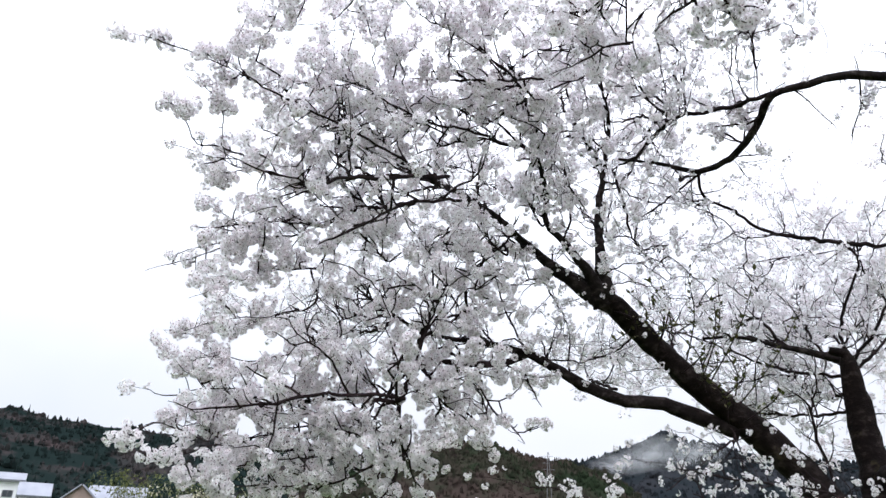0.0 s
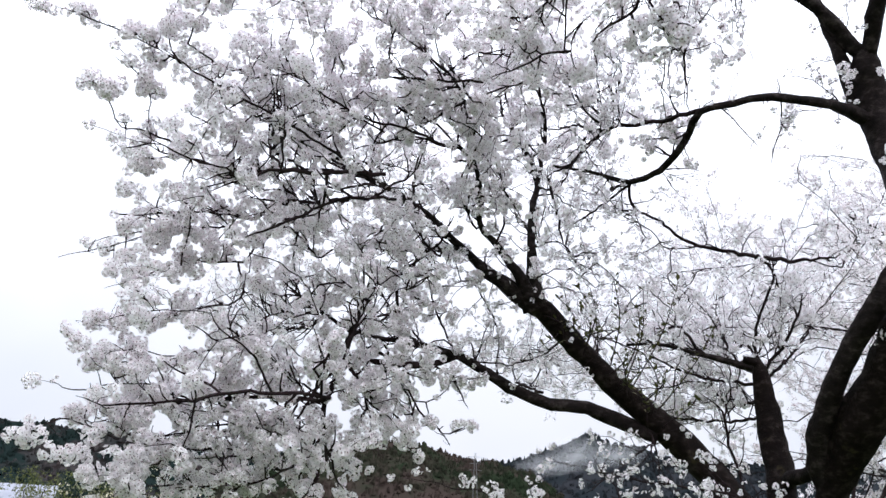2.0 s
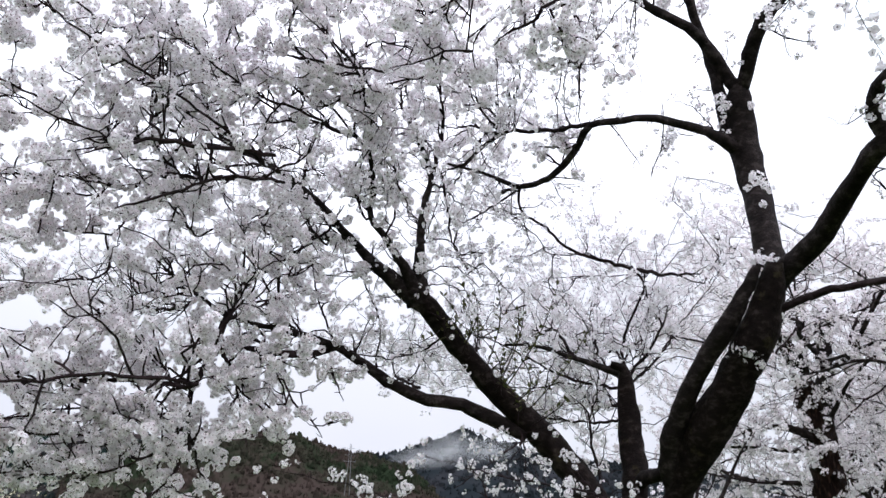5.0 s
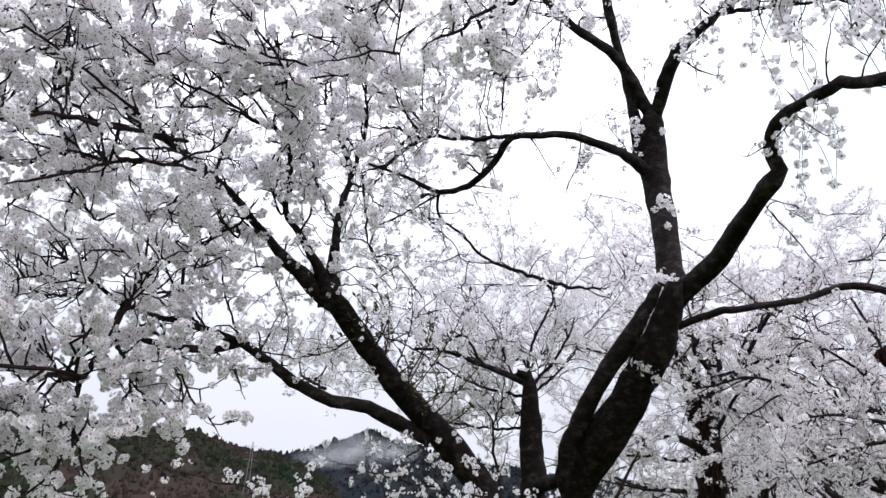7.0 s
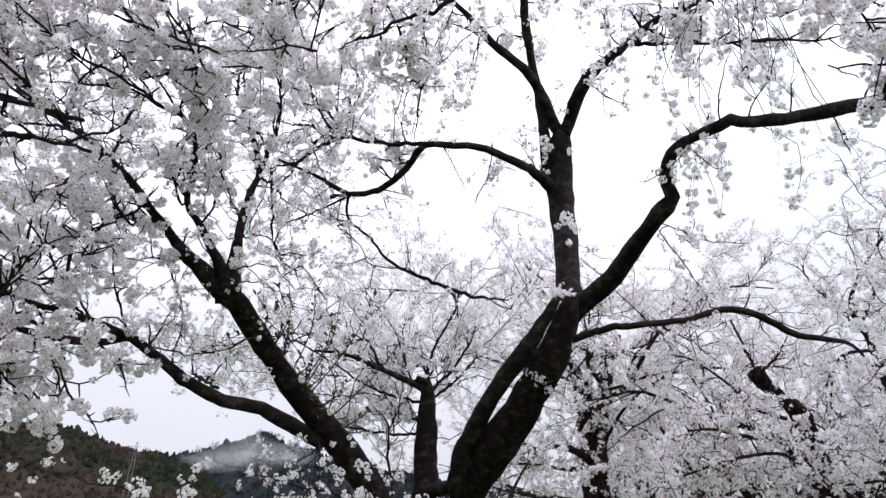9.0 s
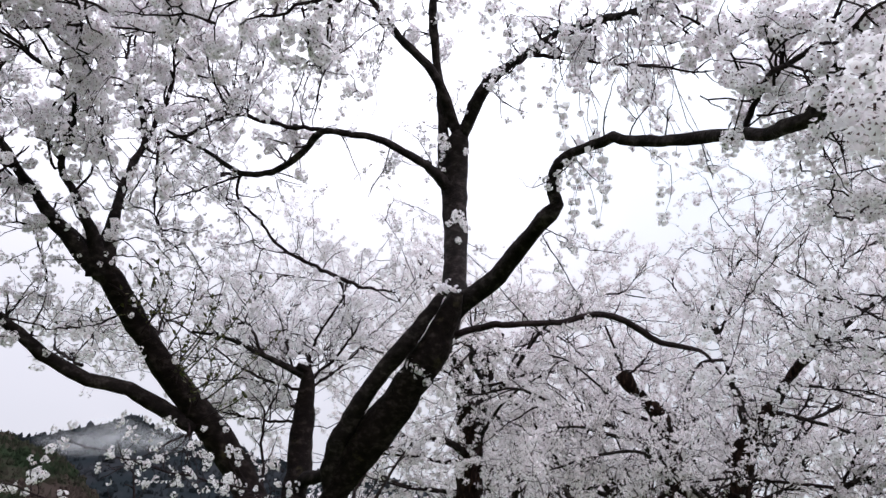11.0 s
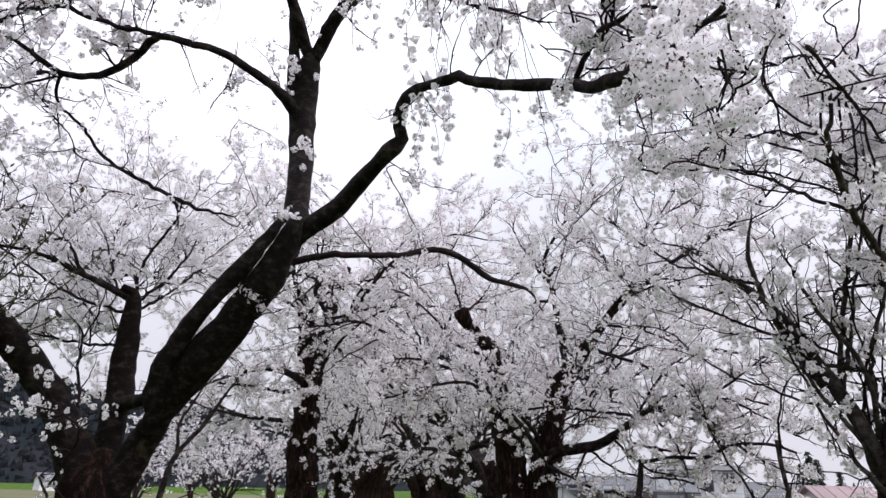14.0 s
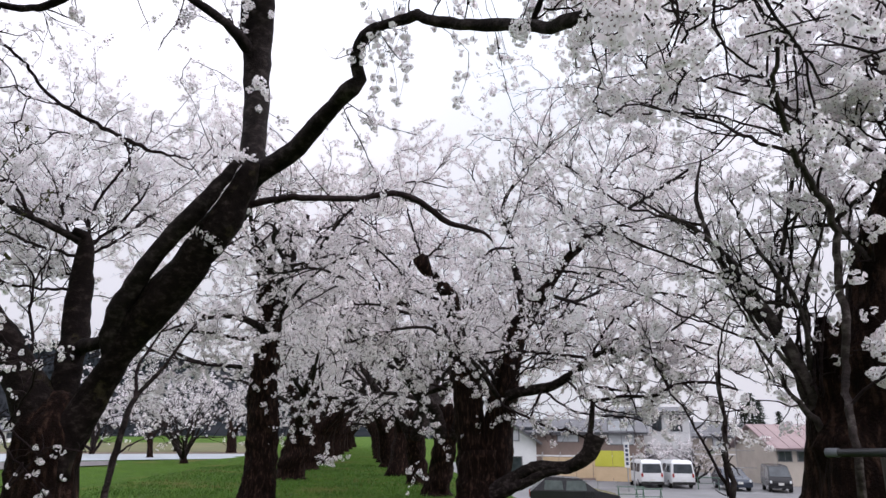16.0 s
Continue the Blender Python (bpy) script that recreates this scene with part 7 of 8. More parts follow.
FAR_LABEL = "dark-trunked old cherry tree in full bloom along the avenue"
near_kinds = [avenue_tree(21, 7.4, FAR_LABEL, "mid", 0.45, 1.25, stems=2, r=0.4), avenue_tree(22, 7.0, FAR_LABEL, "mid", 0.4, 1.2, stems=3, r=0.29)]
far_kinds = [avenue_tree(23, 7.4, FAR_LABEL, "far", 0.42, 1.05, True), avenue_tree(24, 7.8, FAR_LABEL, "far", 0.42, 1.05, True, stems=2, r=0.42)]
NEAR = [(23.6, -2.1), (16.8, 2.1), (29.6, -2.0), (21.2, 1.95)]
FAR = [(36, -1.95), (25.5, 1.6), (41.5, -1.9), (32, 1.45), (47.5, -1.75), (38, 1.4), (55, -1.7), (45, 1.35), (63, -1.6), (53, 1.3), (73, -1.5), (62, 1.3), (72, 1.3), (86, -1.4), (85, 1.3), (-7, 3.4), (-8, -4.5), (66, -12)]
meadow_kinds = [avenue_tree(31, 6.0, "small many-stemmed cherry tree blooming by the channel", "far", 0.10, 0.8, True, 0.2, 0.06, 6), avenue_tree(32, 7.6, "cherry tree in bloom across the meadow", "far", 0.3, 1.0, True, 0.2, 0.2, 3)]
MEADOW = [(42.3, -10.2), (52, -15), (60, -22), (70, -18)]
spin = random.Random(5)
for kinds, spots in ((near_kinds, NEAR), (far_kinds, FAR), (meadow_kinds, MEADOW)):
    for i, (s, l) in enumerate(spots):
        m = pose(*place(s, l, ground_height(s, l)), 0, 0, spin.uniform(0, 360) + (120 if (s, l) == (16.8, 2.1) else 0))
        if i < 2:
            kinds[i].matrix_world = m
        else:
            copy_thing(kinds[i % 2], m)
# young trees standing in the car park
for (x, y), grow in (((57.34, 16.52), 0.72), ((60.68, 14.56), 0.8)):
    copy_thing(meadow_kinds[0], pose(x, y, LOT, 0, 0, spin.uniform(0, 360)) @ Matrix.Scale(grow, 4))


# ---- hills and woods in the distance ----
def forest_material(name, bare, green, share):
    m, nt, b = material(name, 1.0)
    b.inputs["Specular IOR Level"].default_value = 0.0
    geo = nt.nodes.new("ShaderNodeNewGeometry")
    col = ramp(nt, noise_node(nt, 0.02, 5.0, 0.65), [(share - 0.08, bare), (share + 0.08, green)])
    col = mix_rgb(nt, 0.6, col, ramp(nt, geo.outputs["Random Per Island"], [(0.0, (0.55, 0.55, 0.55)), (1.0, (1.5, 1.45, 1.4))]), "MULTIPLY")
    nt.links.new(col, b.inputs["Base Color"])
    return m


M_WOOD_A = forest_material("dark_woods", (0.046, 0.037, 0.038), (0.010, 0.0165, 0.016), 0.45)
M_WOOD_B = forest_material("brown_woods", (0.034, 0.026, 0.023), (0.014, 0.021, 0.012), 0.52)
M_WOOD_C = forest_material("grey_woods", (0.022, 0.024, 0.028), (0.013, 0.017, 0.020), 0.5)


def hill(name, az0, az1, dist, profile, mat, label, seed, trees):
    """A wooded hill whose crest rises to profile(azimuth) degrees, and the woods on it."""
    rng = np.random.default_rng(seed)
    azs = np.linspace(az0, az1, 90)
    deep = [(0.62, -0.02), (0.7, 0.12), (0.78, 0.34), (0.86, 0.6), (0.93, 0.82), (1.0, 1.0), (1.1, 0.8), (1.25, -0.05)]

    def spot(a, k, h):
        r = radians(a)
        top = dist * math.tan(radians(profile(a)))
        wave = 0.05 * noise.noise(Vector((a * 0.5, h * 3.0, seed))) * (h > 0.05)
        return (dist * k * math.sin(r), dist * k * math.cos(r), max(-4.0, top * (h + wave)))

    V = [spot(a, k, h) for a in azs for k, h in deep]
    n = len(deep)
    F = [(i * n + j, (i + 1) * n + j, (i + 1) * n + j + 1, i * n + j + 1) for i in range(len(azs) - 1) for j in range(n - 1)]
    tagged(mesh_object(name, V, F, mat), label, "hill", kind="structure")
    Vt, Ft = [], []
    for _ in range(trees):
        a = rng.uniform(az0, az1)
        u = rng.random() ** 0.7 * 5.0
        i = min(int(u), 4)
        k = deep[i][0] + (deep[i + 1][0] - deep[i][0]) * (u - i)
        h = deep[i][1] + (deep[i + 1][1] - deep[i][1]) * (u - i)
        x, y, z = spot(a, k, h)
        tall = dist / 700.0 * rng.uniform(2.0, 4.4) * (1.0 if rng.random() < 0.85 else 1.6)
        wide = tall * rng.uniform(0.3, 0.6)
        b0 = len(Vt)
        sharp = rng.random() < 0.3
        for lev, rr in ((0.1, 1.0), (0.6, 0.55 if sharp else 0.95)):
            for j in range(4):
                g = j * 1.5708 + rng.uniform(-0.5, 0.5)
                q = wide * rr * rng.uniform(0.6, 1.2)
                Vt.append((x + q * math.cos(g), y + q * math.sin(g), z + tall * (lev + rng.uniform(-0.1, 0.1)) - 0.6))
        Vt.append((x, y, z + tall * (1.2 if sharp else 0.9)))
        for j in range(4):
            p, q = b0 + j, b0 + (j + 1) % 4
            Ft += [(p, q, q + 4, p + 4), (p + 4, q + 4, b0 + 8)]
    ob = mesh_object("hill_woods", Vt, Ft, mat, smooth=False)
    tagged(ob, "dense mixed woods covering the hillside", "woods", kind="stuff")


def lerp_profile(pairs):
    xs, ys = [p[0] for p in pairs], [p[1] for p in pairs]
    return lambda a: float(np.interp(a, xs, ys)) + 0.18 * noise.noise(Vector((a * 0.9, 0.0, 4.0)))


hill("hill_1", -55, -1, 620, lerp_profile([(-55, 7.6), (-45, 8.1), (-36.4, 8.0), (-32.7, 7.6), (-26.9, 7.3), (-17, 7.2), (-8, 6.5), (-1, 4.5)]), M_WOOD_A, "dark wooded hillside with conifers along its crest", 1, 5600)
hill("hill_2", -15, 14, 480, lerp_profile([(-15, 4), (-7, 7.6), (0.2, 8.0), (3, 7.4), (4.9, 6.8), (8.5, 6.4), (11, 5.5), (14, 3)]), M_WOOD_B, "brown and green wooded slope below a low crest", 2, 3600)
hill("hill_3", 3, 34, 900, lerp_profile([(3, 5), (8, 6.5), (10.8, 7.1), (13, 8.2), (15.2, 8.7), (17.7, 8.0), (20, 7.4), (24, 6.9), (30, 5.9), (34, 5.4)]), M_WOOD_C, "grey misty wooded hill with a rounded top", 3, 2600)
hill("hill_4", 30, 140, 1500, lerp_profile([(30, 5.9), (34, 5.9), (38.5, 5.3), (45, 3.9), (52, 2.2), (58, 1.0), (90, 0.7), (140, 1.2)]), M_WOOD_C, "far low wooded ridge beyond the houses", 4, 900)


def mist_bank(az, el, dist, wide, tall, seed):
    """A thin bank of drifting mist in front of the hill: a few soft curved sheets."""
    m = bpy.data.materials.new("mist")
    m.use_nodes = True
    nt = m.node_tree
    b = nt.nodes["Principled BSDF"]
    b.inputs["Base Color"].default_value = (0.8, 0.82, 0.85, 1)
    b.inputs["Roughness"].default_value = 1.0
    co = nt.nodes.new("ShaderNodeTexCoord")
    grad = nt.nodes.new("ShaderNodeTexGradient")
    grad.gradient_type = "SPHERICAL"
    nt.links.new(co.outputs["Object"], grad.inputs["Vector"])
    cloud = noise_node(nt, 1.7, 5.0, 0.6)
    mul = nt.nodes.new("ShaderNodeMath")
    mul.operation = "MULTIPLY"
    nt.links.new(grad.outputs["Fac"], mul.inputs[0])
    nt.links.new(cloud, mul.inputs[1])
    soft = nt.nodes.new("ShaderNodeMapRange")
    soft.inputs["From Min"].default_value, soft.inputs["From Max"].default_value = 0.08, 0.55
    soft.inputs["To Min"].default_value, soft.inputs["To Max"].default_value = 0.0, 0.42
    nt.links.new(mul.outputs[0], soft.inputs["Value"])
    nt.links.new(soft.outputs["Result"], b.inputs["Alpha"])
    r = radians(az)
    V = [(u, 0.15 * (u * u + v * v), v) for u in np.linspace(-1, 1, 13) for v in np.linspace(-1, 1, 13)]
    F = [(i * 13 + j, i * 13 + j + 1, (i + 1) * 13 + j + 1, (i + 1) * 13 + j) for i in range(12) for j in range(12)]
    ob = mesh_object("mist", V, F, m)
    ob.matrix_world = pose(dist * math.sin(r), dist * math.cos(r), 1.5 + dist * math.tan(radians(el)), 0, 0, -az) @ Matrix.Diagonal((wide, 10.0, tall, 1.0))
    ob.visible_shadow = False
    tagged(ob, "thin grey mist drifting across the hilltop", "mist", kind="stuff")


mist_bank(14.2, 7.2, 690, 42, 22, 1)
mist_bank(11.6, 6.3, 680, 40, 14, 2)
mist_bank(17.4, 7.2, 695, 34, 16, 3)

# ---- houses ----
M_WHITE_WALL = surface("white_siding", (0.66, 0.67, 0.68), (0.76, 0.77, 0.78), 0.8, 0.7, fine=20)
M_BEIGE_WALL = surface("beige_plaster", (0.40, 0.35, 0.30), (0.50, 0.45, 0.39), 0.8, 0.85, fine=25)
M_BROWN_WALL = surface("brown_siding", (0.20, 0.15, 0.13), (0.28, 0.21, 0.18), 0.8, 0.8, fine=25)
M_GREY_ROOF = surface("grey_metal_roof", (0.20, 0.21, 0.25), (0.28, 0.29, 0.33), 0.6, 0.45, fine=12)
M_DARK_ROOF = surface("dark_tile_roof", (0.06, 0.06, 0.07), (0.12, 0.12, 0.13), 0.8, 0.55, fine=12)
M_PINK_ROOF = surface("faded_red_metal_roof", (0.20, 0.135, 0.14), (0.27, 0.19, 0.19), 0.6, 0.5, fine=12)
M_GLASS = surface("dark_glass", (0.02, 0.025, 0.03), (0.05, 0.06, 0.07), 2.0, 0.08, relief=0)
M_PALE_GLASS = surface("curtained_glass", (0.45, 0.47, 0.50), (0.6, 0.62, 0.65), 2.0, 0.15, relief=0)
M_FRAME = surface("window_frame_metal", (0.10, 0.10, 0.11), (0.2, 0.2, 0.21), 8.0, 0.4, 0.6)
M_TRIM = surface("white_trim", (0.70, 0.70, 0.70), (0.8, 0.8, 0.8), 3.0, 0.5)


def house(base, heading, w, d, h, rise, wall_mat, roof_mat, label, windows, eave=0.5, gable="x", storey=True):
    """A house w wide and d deep with a gabled roof; its front looks to local -y. windows: (x, z, width, height, pale) on the front."""
    ob = thing("house", pose(*base, 0, 0, heading), label, "house")
    bm = bmesh.new()
    x, y = w / 2, d / 2
    if gable == "x":
        ring = [(-x, -y), (x, -y), (x, y), (-x, y)]
        lo = [bm.verts.new((*p, 0)) for p in ring]
        hi = [bm.verts.new((*p, h)) for p in ring]
        r0, r1 = bm.verts.new((-x, 0, h + rise)), bm.verts.new((x, 0, h + rise))
        for i in range(4):
            bm.faces.new((lo[i], lo[(i + 1) % 4], hi[(i + 1) % 4], hi[i]))
        bm.faces.new((hi[3], r0, hi[0]))
        bm.faces.new((hi[1], r1, hi[2]))
        bm.faces.new((hi[0], hi[1], r1, r0))
        bm.faces.new((hi[2], hi[3], r0, r1))
    else:
        ring = [(-x, -y), (x, -y), (x, y), (-x, y)]
        lo = [bm.verts.new((*p, 0)) for p in ring]
        hi = [bm.verts.new((*p, h)) for p in ring]
        r0, r1 = bm.verts.new((0, -y, h + rise)), bm.verts.new((0, y, h + rise))
        for i in range(4):
            bm.faces.new((lo[i], lo[(i + 1) % 4], hi[(i + 1) % 4], hi[i]))
        bm.faces.new((hi[0], hi[1], r0))
        bm.faces.new((hi[2], hi[3], r1))
        bm.faces.new((hi[1], hi[2], r1, r0))
        bm.faces.new((hi[3], hi[0], r0, r1))
    wall = part("wall", bm, wall_mat, ob)
    span = (y if gable == "x" else x)
    run = math.hypot(span, rise)
    tilt = math.degrees(math.atan2(rise, span))
    long = (w if gable == "x" else d) / 2 + eave
    for sgn in (-1, 1):
        slab = box_bm(-long, long, 0, run + eave, 0.02, 0.16, 0.02)
        turn = 0 if gable == "x" else 90
        slab.transform(pose(0, 0, h + rise, 0, 0, turn + (180 if sgn > 0 else 0)) @ pose(0, 0, 0, -tilt, 0, 0))
        roof = part("roof", slab, roof_mat, ob)
        seams = int(long * 2 / 0.9)
        for k in range(seams):
            sx = -long + (k + 0.5) * long * 2 / seams
            rib = box_bm(sx - 0.025, sx + 0.025, 0.02, run + eave - 0.02, 0.16, 0.2)
            rib.transform(pose(0, 0, h + rise, 0, 0, turn + (180 if sgn > 0 else 0)) @ pose(0, 0, 0, -tilt, 0, 0))
            part("roof_seam", rib, roof_mat, roof)
    if storey:
        part("storey_band", box_bm(-x - 0.03, x + 0.03, -y - 0.04, -y - 0.002, h * 0.48, h * 0.48 + 0.14), M_TRIM, ob)
    for wx, wz, ww, wh, pale in windows:
        win = part("window", box_bm(wx - ww / 2 - 0.06, wx + ww / 2 + 0.06, -y - 0.06, -y + 0.05, wz - 0.06, wz + wh + 0.06, 0.01), M_FRAME, ob)
        for k in (-1, 1):
            part("pane", box_bm(wx + (k - 1) * ww / 4 + 0.02, wx + (k + 1) * ww / 4 - 0.02, -y - 0.075, -y - 0.062, wz, wz + wh), M_PALE_GLASS if pale else M_GLASS, win)
    part("gutter", box_bm(-x - eave, x + eave, -y - eave - 0.12, -y - eave, h - 0.25, h - 0.15, 0.02), M_FRAME, ob) if gable == "x" else None
    return ob


def polar(az, dist, z=0.0):
    return (dist * math.sin(radians(az)), dist * math.cos(radians(az)), z)


# hamlet to the west
house(polar(-36.4, 92, -0.2), 33, 9.0, 6.5, 6.5, 0.8, M_WHITE_WALL, M_GREY_ROOF, "white two-storey house with a pale metal roof", [(-2.4, 4.6, 1.6, 0.9, 1), (1.2, 4.6, 1.6, 0.9, 1), (3.6, 4.8, 0.9, 0.6, 0), (-2, 1.0, 1.8, 1.6, 1), (2.4, 1.0, 1.4, 1.2, 0)])
house(polar(-32.6, 84, -0.2), 34, 2.5, 4.2, 4.8, 1.2, M_WHITE_WALL, M_GREY_ROOF, "small outbuilding with a steep pale metal roof", [(0, 1.2, 1.0, 0.9, 0)], eave=0.3, storey=False)
house(polar(-29.6, 95, -0.2), 26, 3.6, 5.5, 5.0, 1.6, M_BROWN_WALL, M_GREY_ROOF, "dark timber house with a light roof", [(-0.8, 3.9, 0.9, 0.8, 1), (0.8, 3.9, 0.9, 0.8, 0)], gable="y")
house(polar(-27.2, 100, -0.2), 20, 6.0, 6.0, 5.2, 1.8, M_WHITE_WALL, M_GREY_ROOF, "low white house with a wide grey roof", [(-1.8, 3.6, 1.4, 1.0, 1), (1.2, 3.6, 1.4, 1.0, 0)])
house(polar(24.2, 150, -0.2), -10, 5.0, 4.5, 2.1, 0.9, M_WHITE_WALL, M_DARK_ROOF, "low white house beyond the meadow", [(-1.6, 0.8, 0.9, 0.9, 1), (0, 0.8, 0.9, 0.9, 0), (1.6, 0.8, 0.9, 0.9, 0)], storey=False)

# street side, below the bank
house((54.83, 29.48, LOT), -64, 5.6, 10.0, 3.2, 1.9, M_WHITE_WALL, M_DARK_ROOF, "white gabled hall with a dark roof edge", [(0.6, 0.6, 2.0, 1.4, 0), (0.8, 3.3, 1.2, 0.8, 1)], gable="y", storey=False)
house((61.04, 25.87, LOT), -70, 13.0, 7.0, 4.0, 1.1, M_BROWN_WALL, M_DARK_ROOF, "brown-walled two-storey building behind the trees", [(-4, 3.2, 1.8, 1.2, 0), (0, 3.2, 1.8, 1.2, 1), (4.6, 3.0, 2.2, 2.0, 1)])
house((69.21, 20.98, LOT), -74, 7.6, 7.0, 5.9, 0.5, M_WHITE_WALL, M_DARK_ROOF, "white flat-roofed two-storey house beyond the vans", [(-2.6, 4.2, 0.9, 1.4, 0), (-0.7, 4.2, 0.8, 1.4, 0), (0.9, 4.2, 0.8, 1.4, 0), (2.6, 4.2, 1.0, 1.4, 0), (-1, 1.2, 2.6, 1.7, 0)])
house((66.1, 6.4, LOT), -58, 9.5, 8.0, 2.9, 1.7, M_BEIGE_WALL, M_PINK_ROOF, "beige house under a faded red metal roof", [(-4.1, 1.9, 1.0, 0.7, 0), (-2.6, 1.9, 1.0, 0.7, 0), (1.8, 1.9, 1.0, 0.7, 0), (3.0, 1.9, 1.0, 0.7, 0)], storey=False)
house((82.24, 18.65, LOT), -80, 9.0, 7.0, 3.8, 1.4, M_BEIGE_WALL, M_DARK_ROOF, "grey-beige house behind the scaffold poles", [(-2.4, 2.6, 1.6, 1.1, 0), (1.8, 2.6, 1.6, 1.1, 1)])

# ---- vehicles ----
M_CAR_WHITE = surface("white_car_paint", (0.70, 0.71, 0.72), (0.78, 0.79, 0.80), 1.0, 0.25, relief=0)
M_CAR_NAVY = surface("navy_car_paint", (0.015, 0.02, 0.035), (0.03, 0.04, 0.06), 1.0, 0.2, relief=0)
M_CAR_BLACK = surface("black_car_paint", (0.010, 0.010, 0.012), (0.02, 0.02, 0.024), 1.0, 0.2, relief=0)
M_TYRE = surface("tyre_rubber", (0.012, 0.012, 0.012), (0.03, 0.03, 0.03), 10.0, 0.9)
M_STEEL = surface("steel", (0.35, 0.35, 0.36), (0.5, 0.5, 0.52), 10.0, 0.35, 0.9)
M_LAMP_GLASS = surface("headlamp_glass", (0.7, 0.72, 0.74), (0.85, 0.86, 0.88), 10.0, 0.1, relief=0)
M_TAIL = surface("tail_lamp", (0.25, 0.02, 0.02), (0.4, 0.04, 0.03), 10.0, 0.2, relief=0)
M_PLATE = surface("number_plate_blank", (0.6, 0.6, 0.58), (0.7, 0.7, 0.68), 10.0, 0.5, relief=0)
M_TINT = surface("green_tinted_glass", (0.04, 0.055, 0.052), (0.08, 0.10, 0.095), 3.0, 0.08, relief=0)


def vehicle(name, base, heading, profile, belt, width, glass, wheels, paint, label, pane=None):
    """A vehicle whose nose looks to local +y: profile (y, z) of the side, narrowing above the belt line; glass: side windows (y0, y1, z0, z1)."""
    ob = thing(name, pose(*base, 0, 0, heading), label, "vehicle")
    bm = bmesh.new()
    sides = []
    top = max(z for _, z in profile)
    cut = []
    for (y0, z0), (y1, z1) in zip(profile, profile[1:] + profile[:1]):
        cut.append((y0, z0))
        if (z0 - belt) * (z1 - belt) < -1e-6:
            cut.append((y0 + (y1 - y0) * (belt - z0) / (z1 - z0), belt))
    profile = cut
    for sx in (-1, 1):
        ring = []
        for y, z in profile:
            inn = 0.0 if z <= belt else 0.16 * width * 0.5 * (z - belt) / (top - belt)
            ring.append(bm.verts.new((sx * (width / 2 - inn), y, z)))
        sides.append(ring)
    n = len(profile)
    for ring in sides:
        for keep in (1, -1):
            loop = [v for v in ring if keep * (v.co.z - belt) >= -1e-6]
            if len(loop) > 2:
                bm.faces.new(loop)
    for i in range(n):
        j = (i + 1) % n
        bm.faces.new((sides[0][j], sides[0][i], sides[1][i], sides[1][j]))
    bmesh.ops.recalc_face_normals(bm, faces=bm.faces[:])
    bmesh.ops.bevel(bm, geom=bm.edges[:], offset=0.05, segments=2, affect="EDGES", clamp_overlap=True)
    body = part("body", bm, paint, ob, smooth=False)

    def inset(z):
        return 0.0 if z <= belt else 0.16 * width * 0.5 * (z - belt) / (top - belt)
    for y0, y1, z0, z1 in glass:
        for sx in (-1, 1):
            g = bmesh.new()
            vv = [g.verts.new((sx * (width / 2 - inset(z) + 0.006), y, z)) for y, z in ((y0, z0), (y1, z0), (y1 - 0.06, z1), (y0 + 0.06, z1))]
            ww = [g.verts.new((v.co.x - sx * 0.03, v.co.y, v.co.z)) for v in vv]
            g.faces.new(vv)
            for i in range(4):
                g.faces.new((vv[i], ww[i], ww[(i + 1) % 4], vv[(i + 1) % 4]))
            part("side_window", g, pane or M_GLASS, body)
    front, back = max(y for y, _ in profile), min(y for y, _ in profile)
    for wy in wheels:
        for sx in (-1, 1):
            t = bmesh.new()
            bmesh.ops.create_cone(t, cap_ends=True, segments=20, radius1=0.31, radius2=0.31, depth=0.2)
            bmesh.ops.bevel(t, geom=[e for e in t.edges if len(e.link_faces) == 2 and max(len(f.verts) for f in e.link_faces) > 4], offset=0.03, segments=2, affect="EDGES")
            t.transform(pose(sx * (width / 2 - 0.09), wy, 0.31, 0, 90, 0))
            wheel = part("wheel", t, M_TYRE, ob)
            r = bmesh.new()
            bmesh.ops.create_cone(r, cap_ends=True, segments=14, radius1=0.19, radius2=0.15, depth=0.03)
            r.transform(pose(sx * (width / 2 + 0.02), wy, 0.31, 0, 90 * sx, 0))
            part("rim", r, M_STEEL, wheel)
    for end, y, lamp in ((1, front, M_LAMP_GLASS), (-1, back, M_TAIL)):
        for sx in (-1, 1):
            hi = 0.62 if end > 0 else 0.8
            part("headlight" if end > 0 else "tail_light", box_bm(sx * width * 0.42 - 0.07, sx * width * 0.42 + 0.07, y - 0.04, y + 0.04, hi, hi + (0.18 if end > 0 else 0.26), 0.02), lamp, body)
        part("bumper", box_bm(-width / 2 + 0.04, width / 2 - 0.04, y - 0.08, y + 0.07, 0.28, 0.48, 0.03), paint if end > 0 else M_TYRE, body)
        part("number_plate", box_bm(-0.17, 0.17, y + end * 0.06 - 0.02, y + end * 0.06 + 0.02, 0.5, 0.66), M_PLATE, body)
    return ob


def end_window(ob, y0, z0, y1, z1, half0, half1):
    """A windscreen or rear window between two heights."""
    g = bmesh.new()
    vv = [g.verts.new(c) for c in ((-half0, y0, z0), (half0, y0, z0), (half1, y1, z1), (-half1, y1, z1))]
    f = g.faces.new(vv)
    part("windscreen", g, M_GLASS, ob)


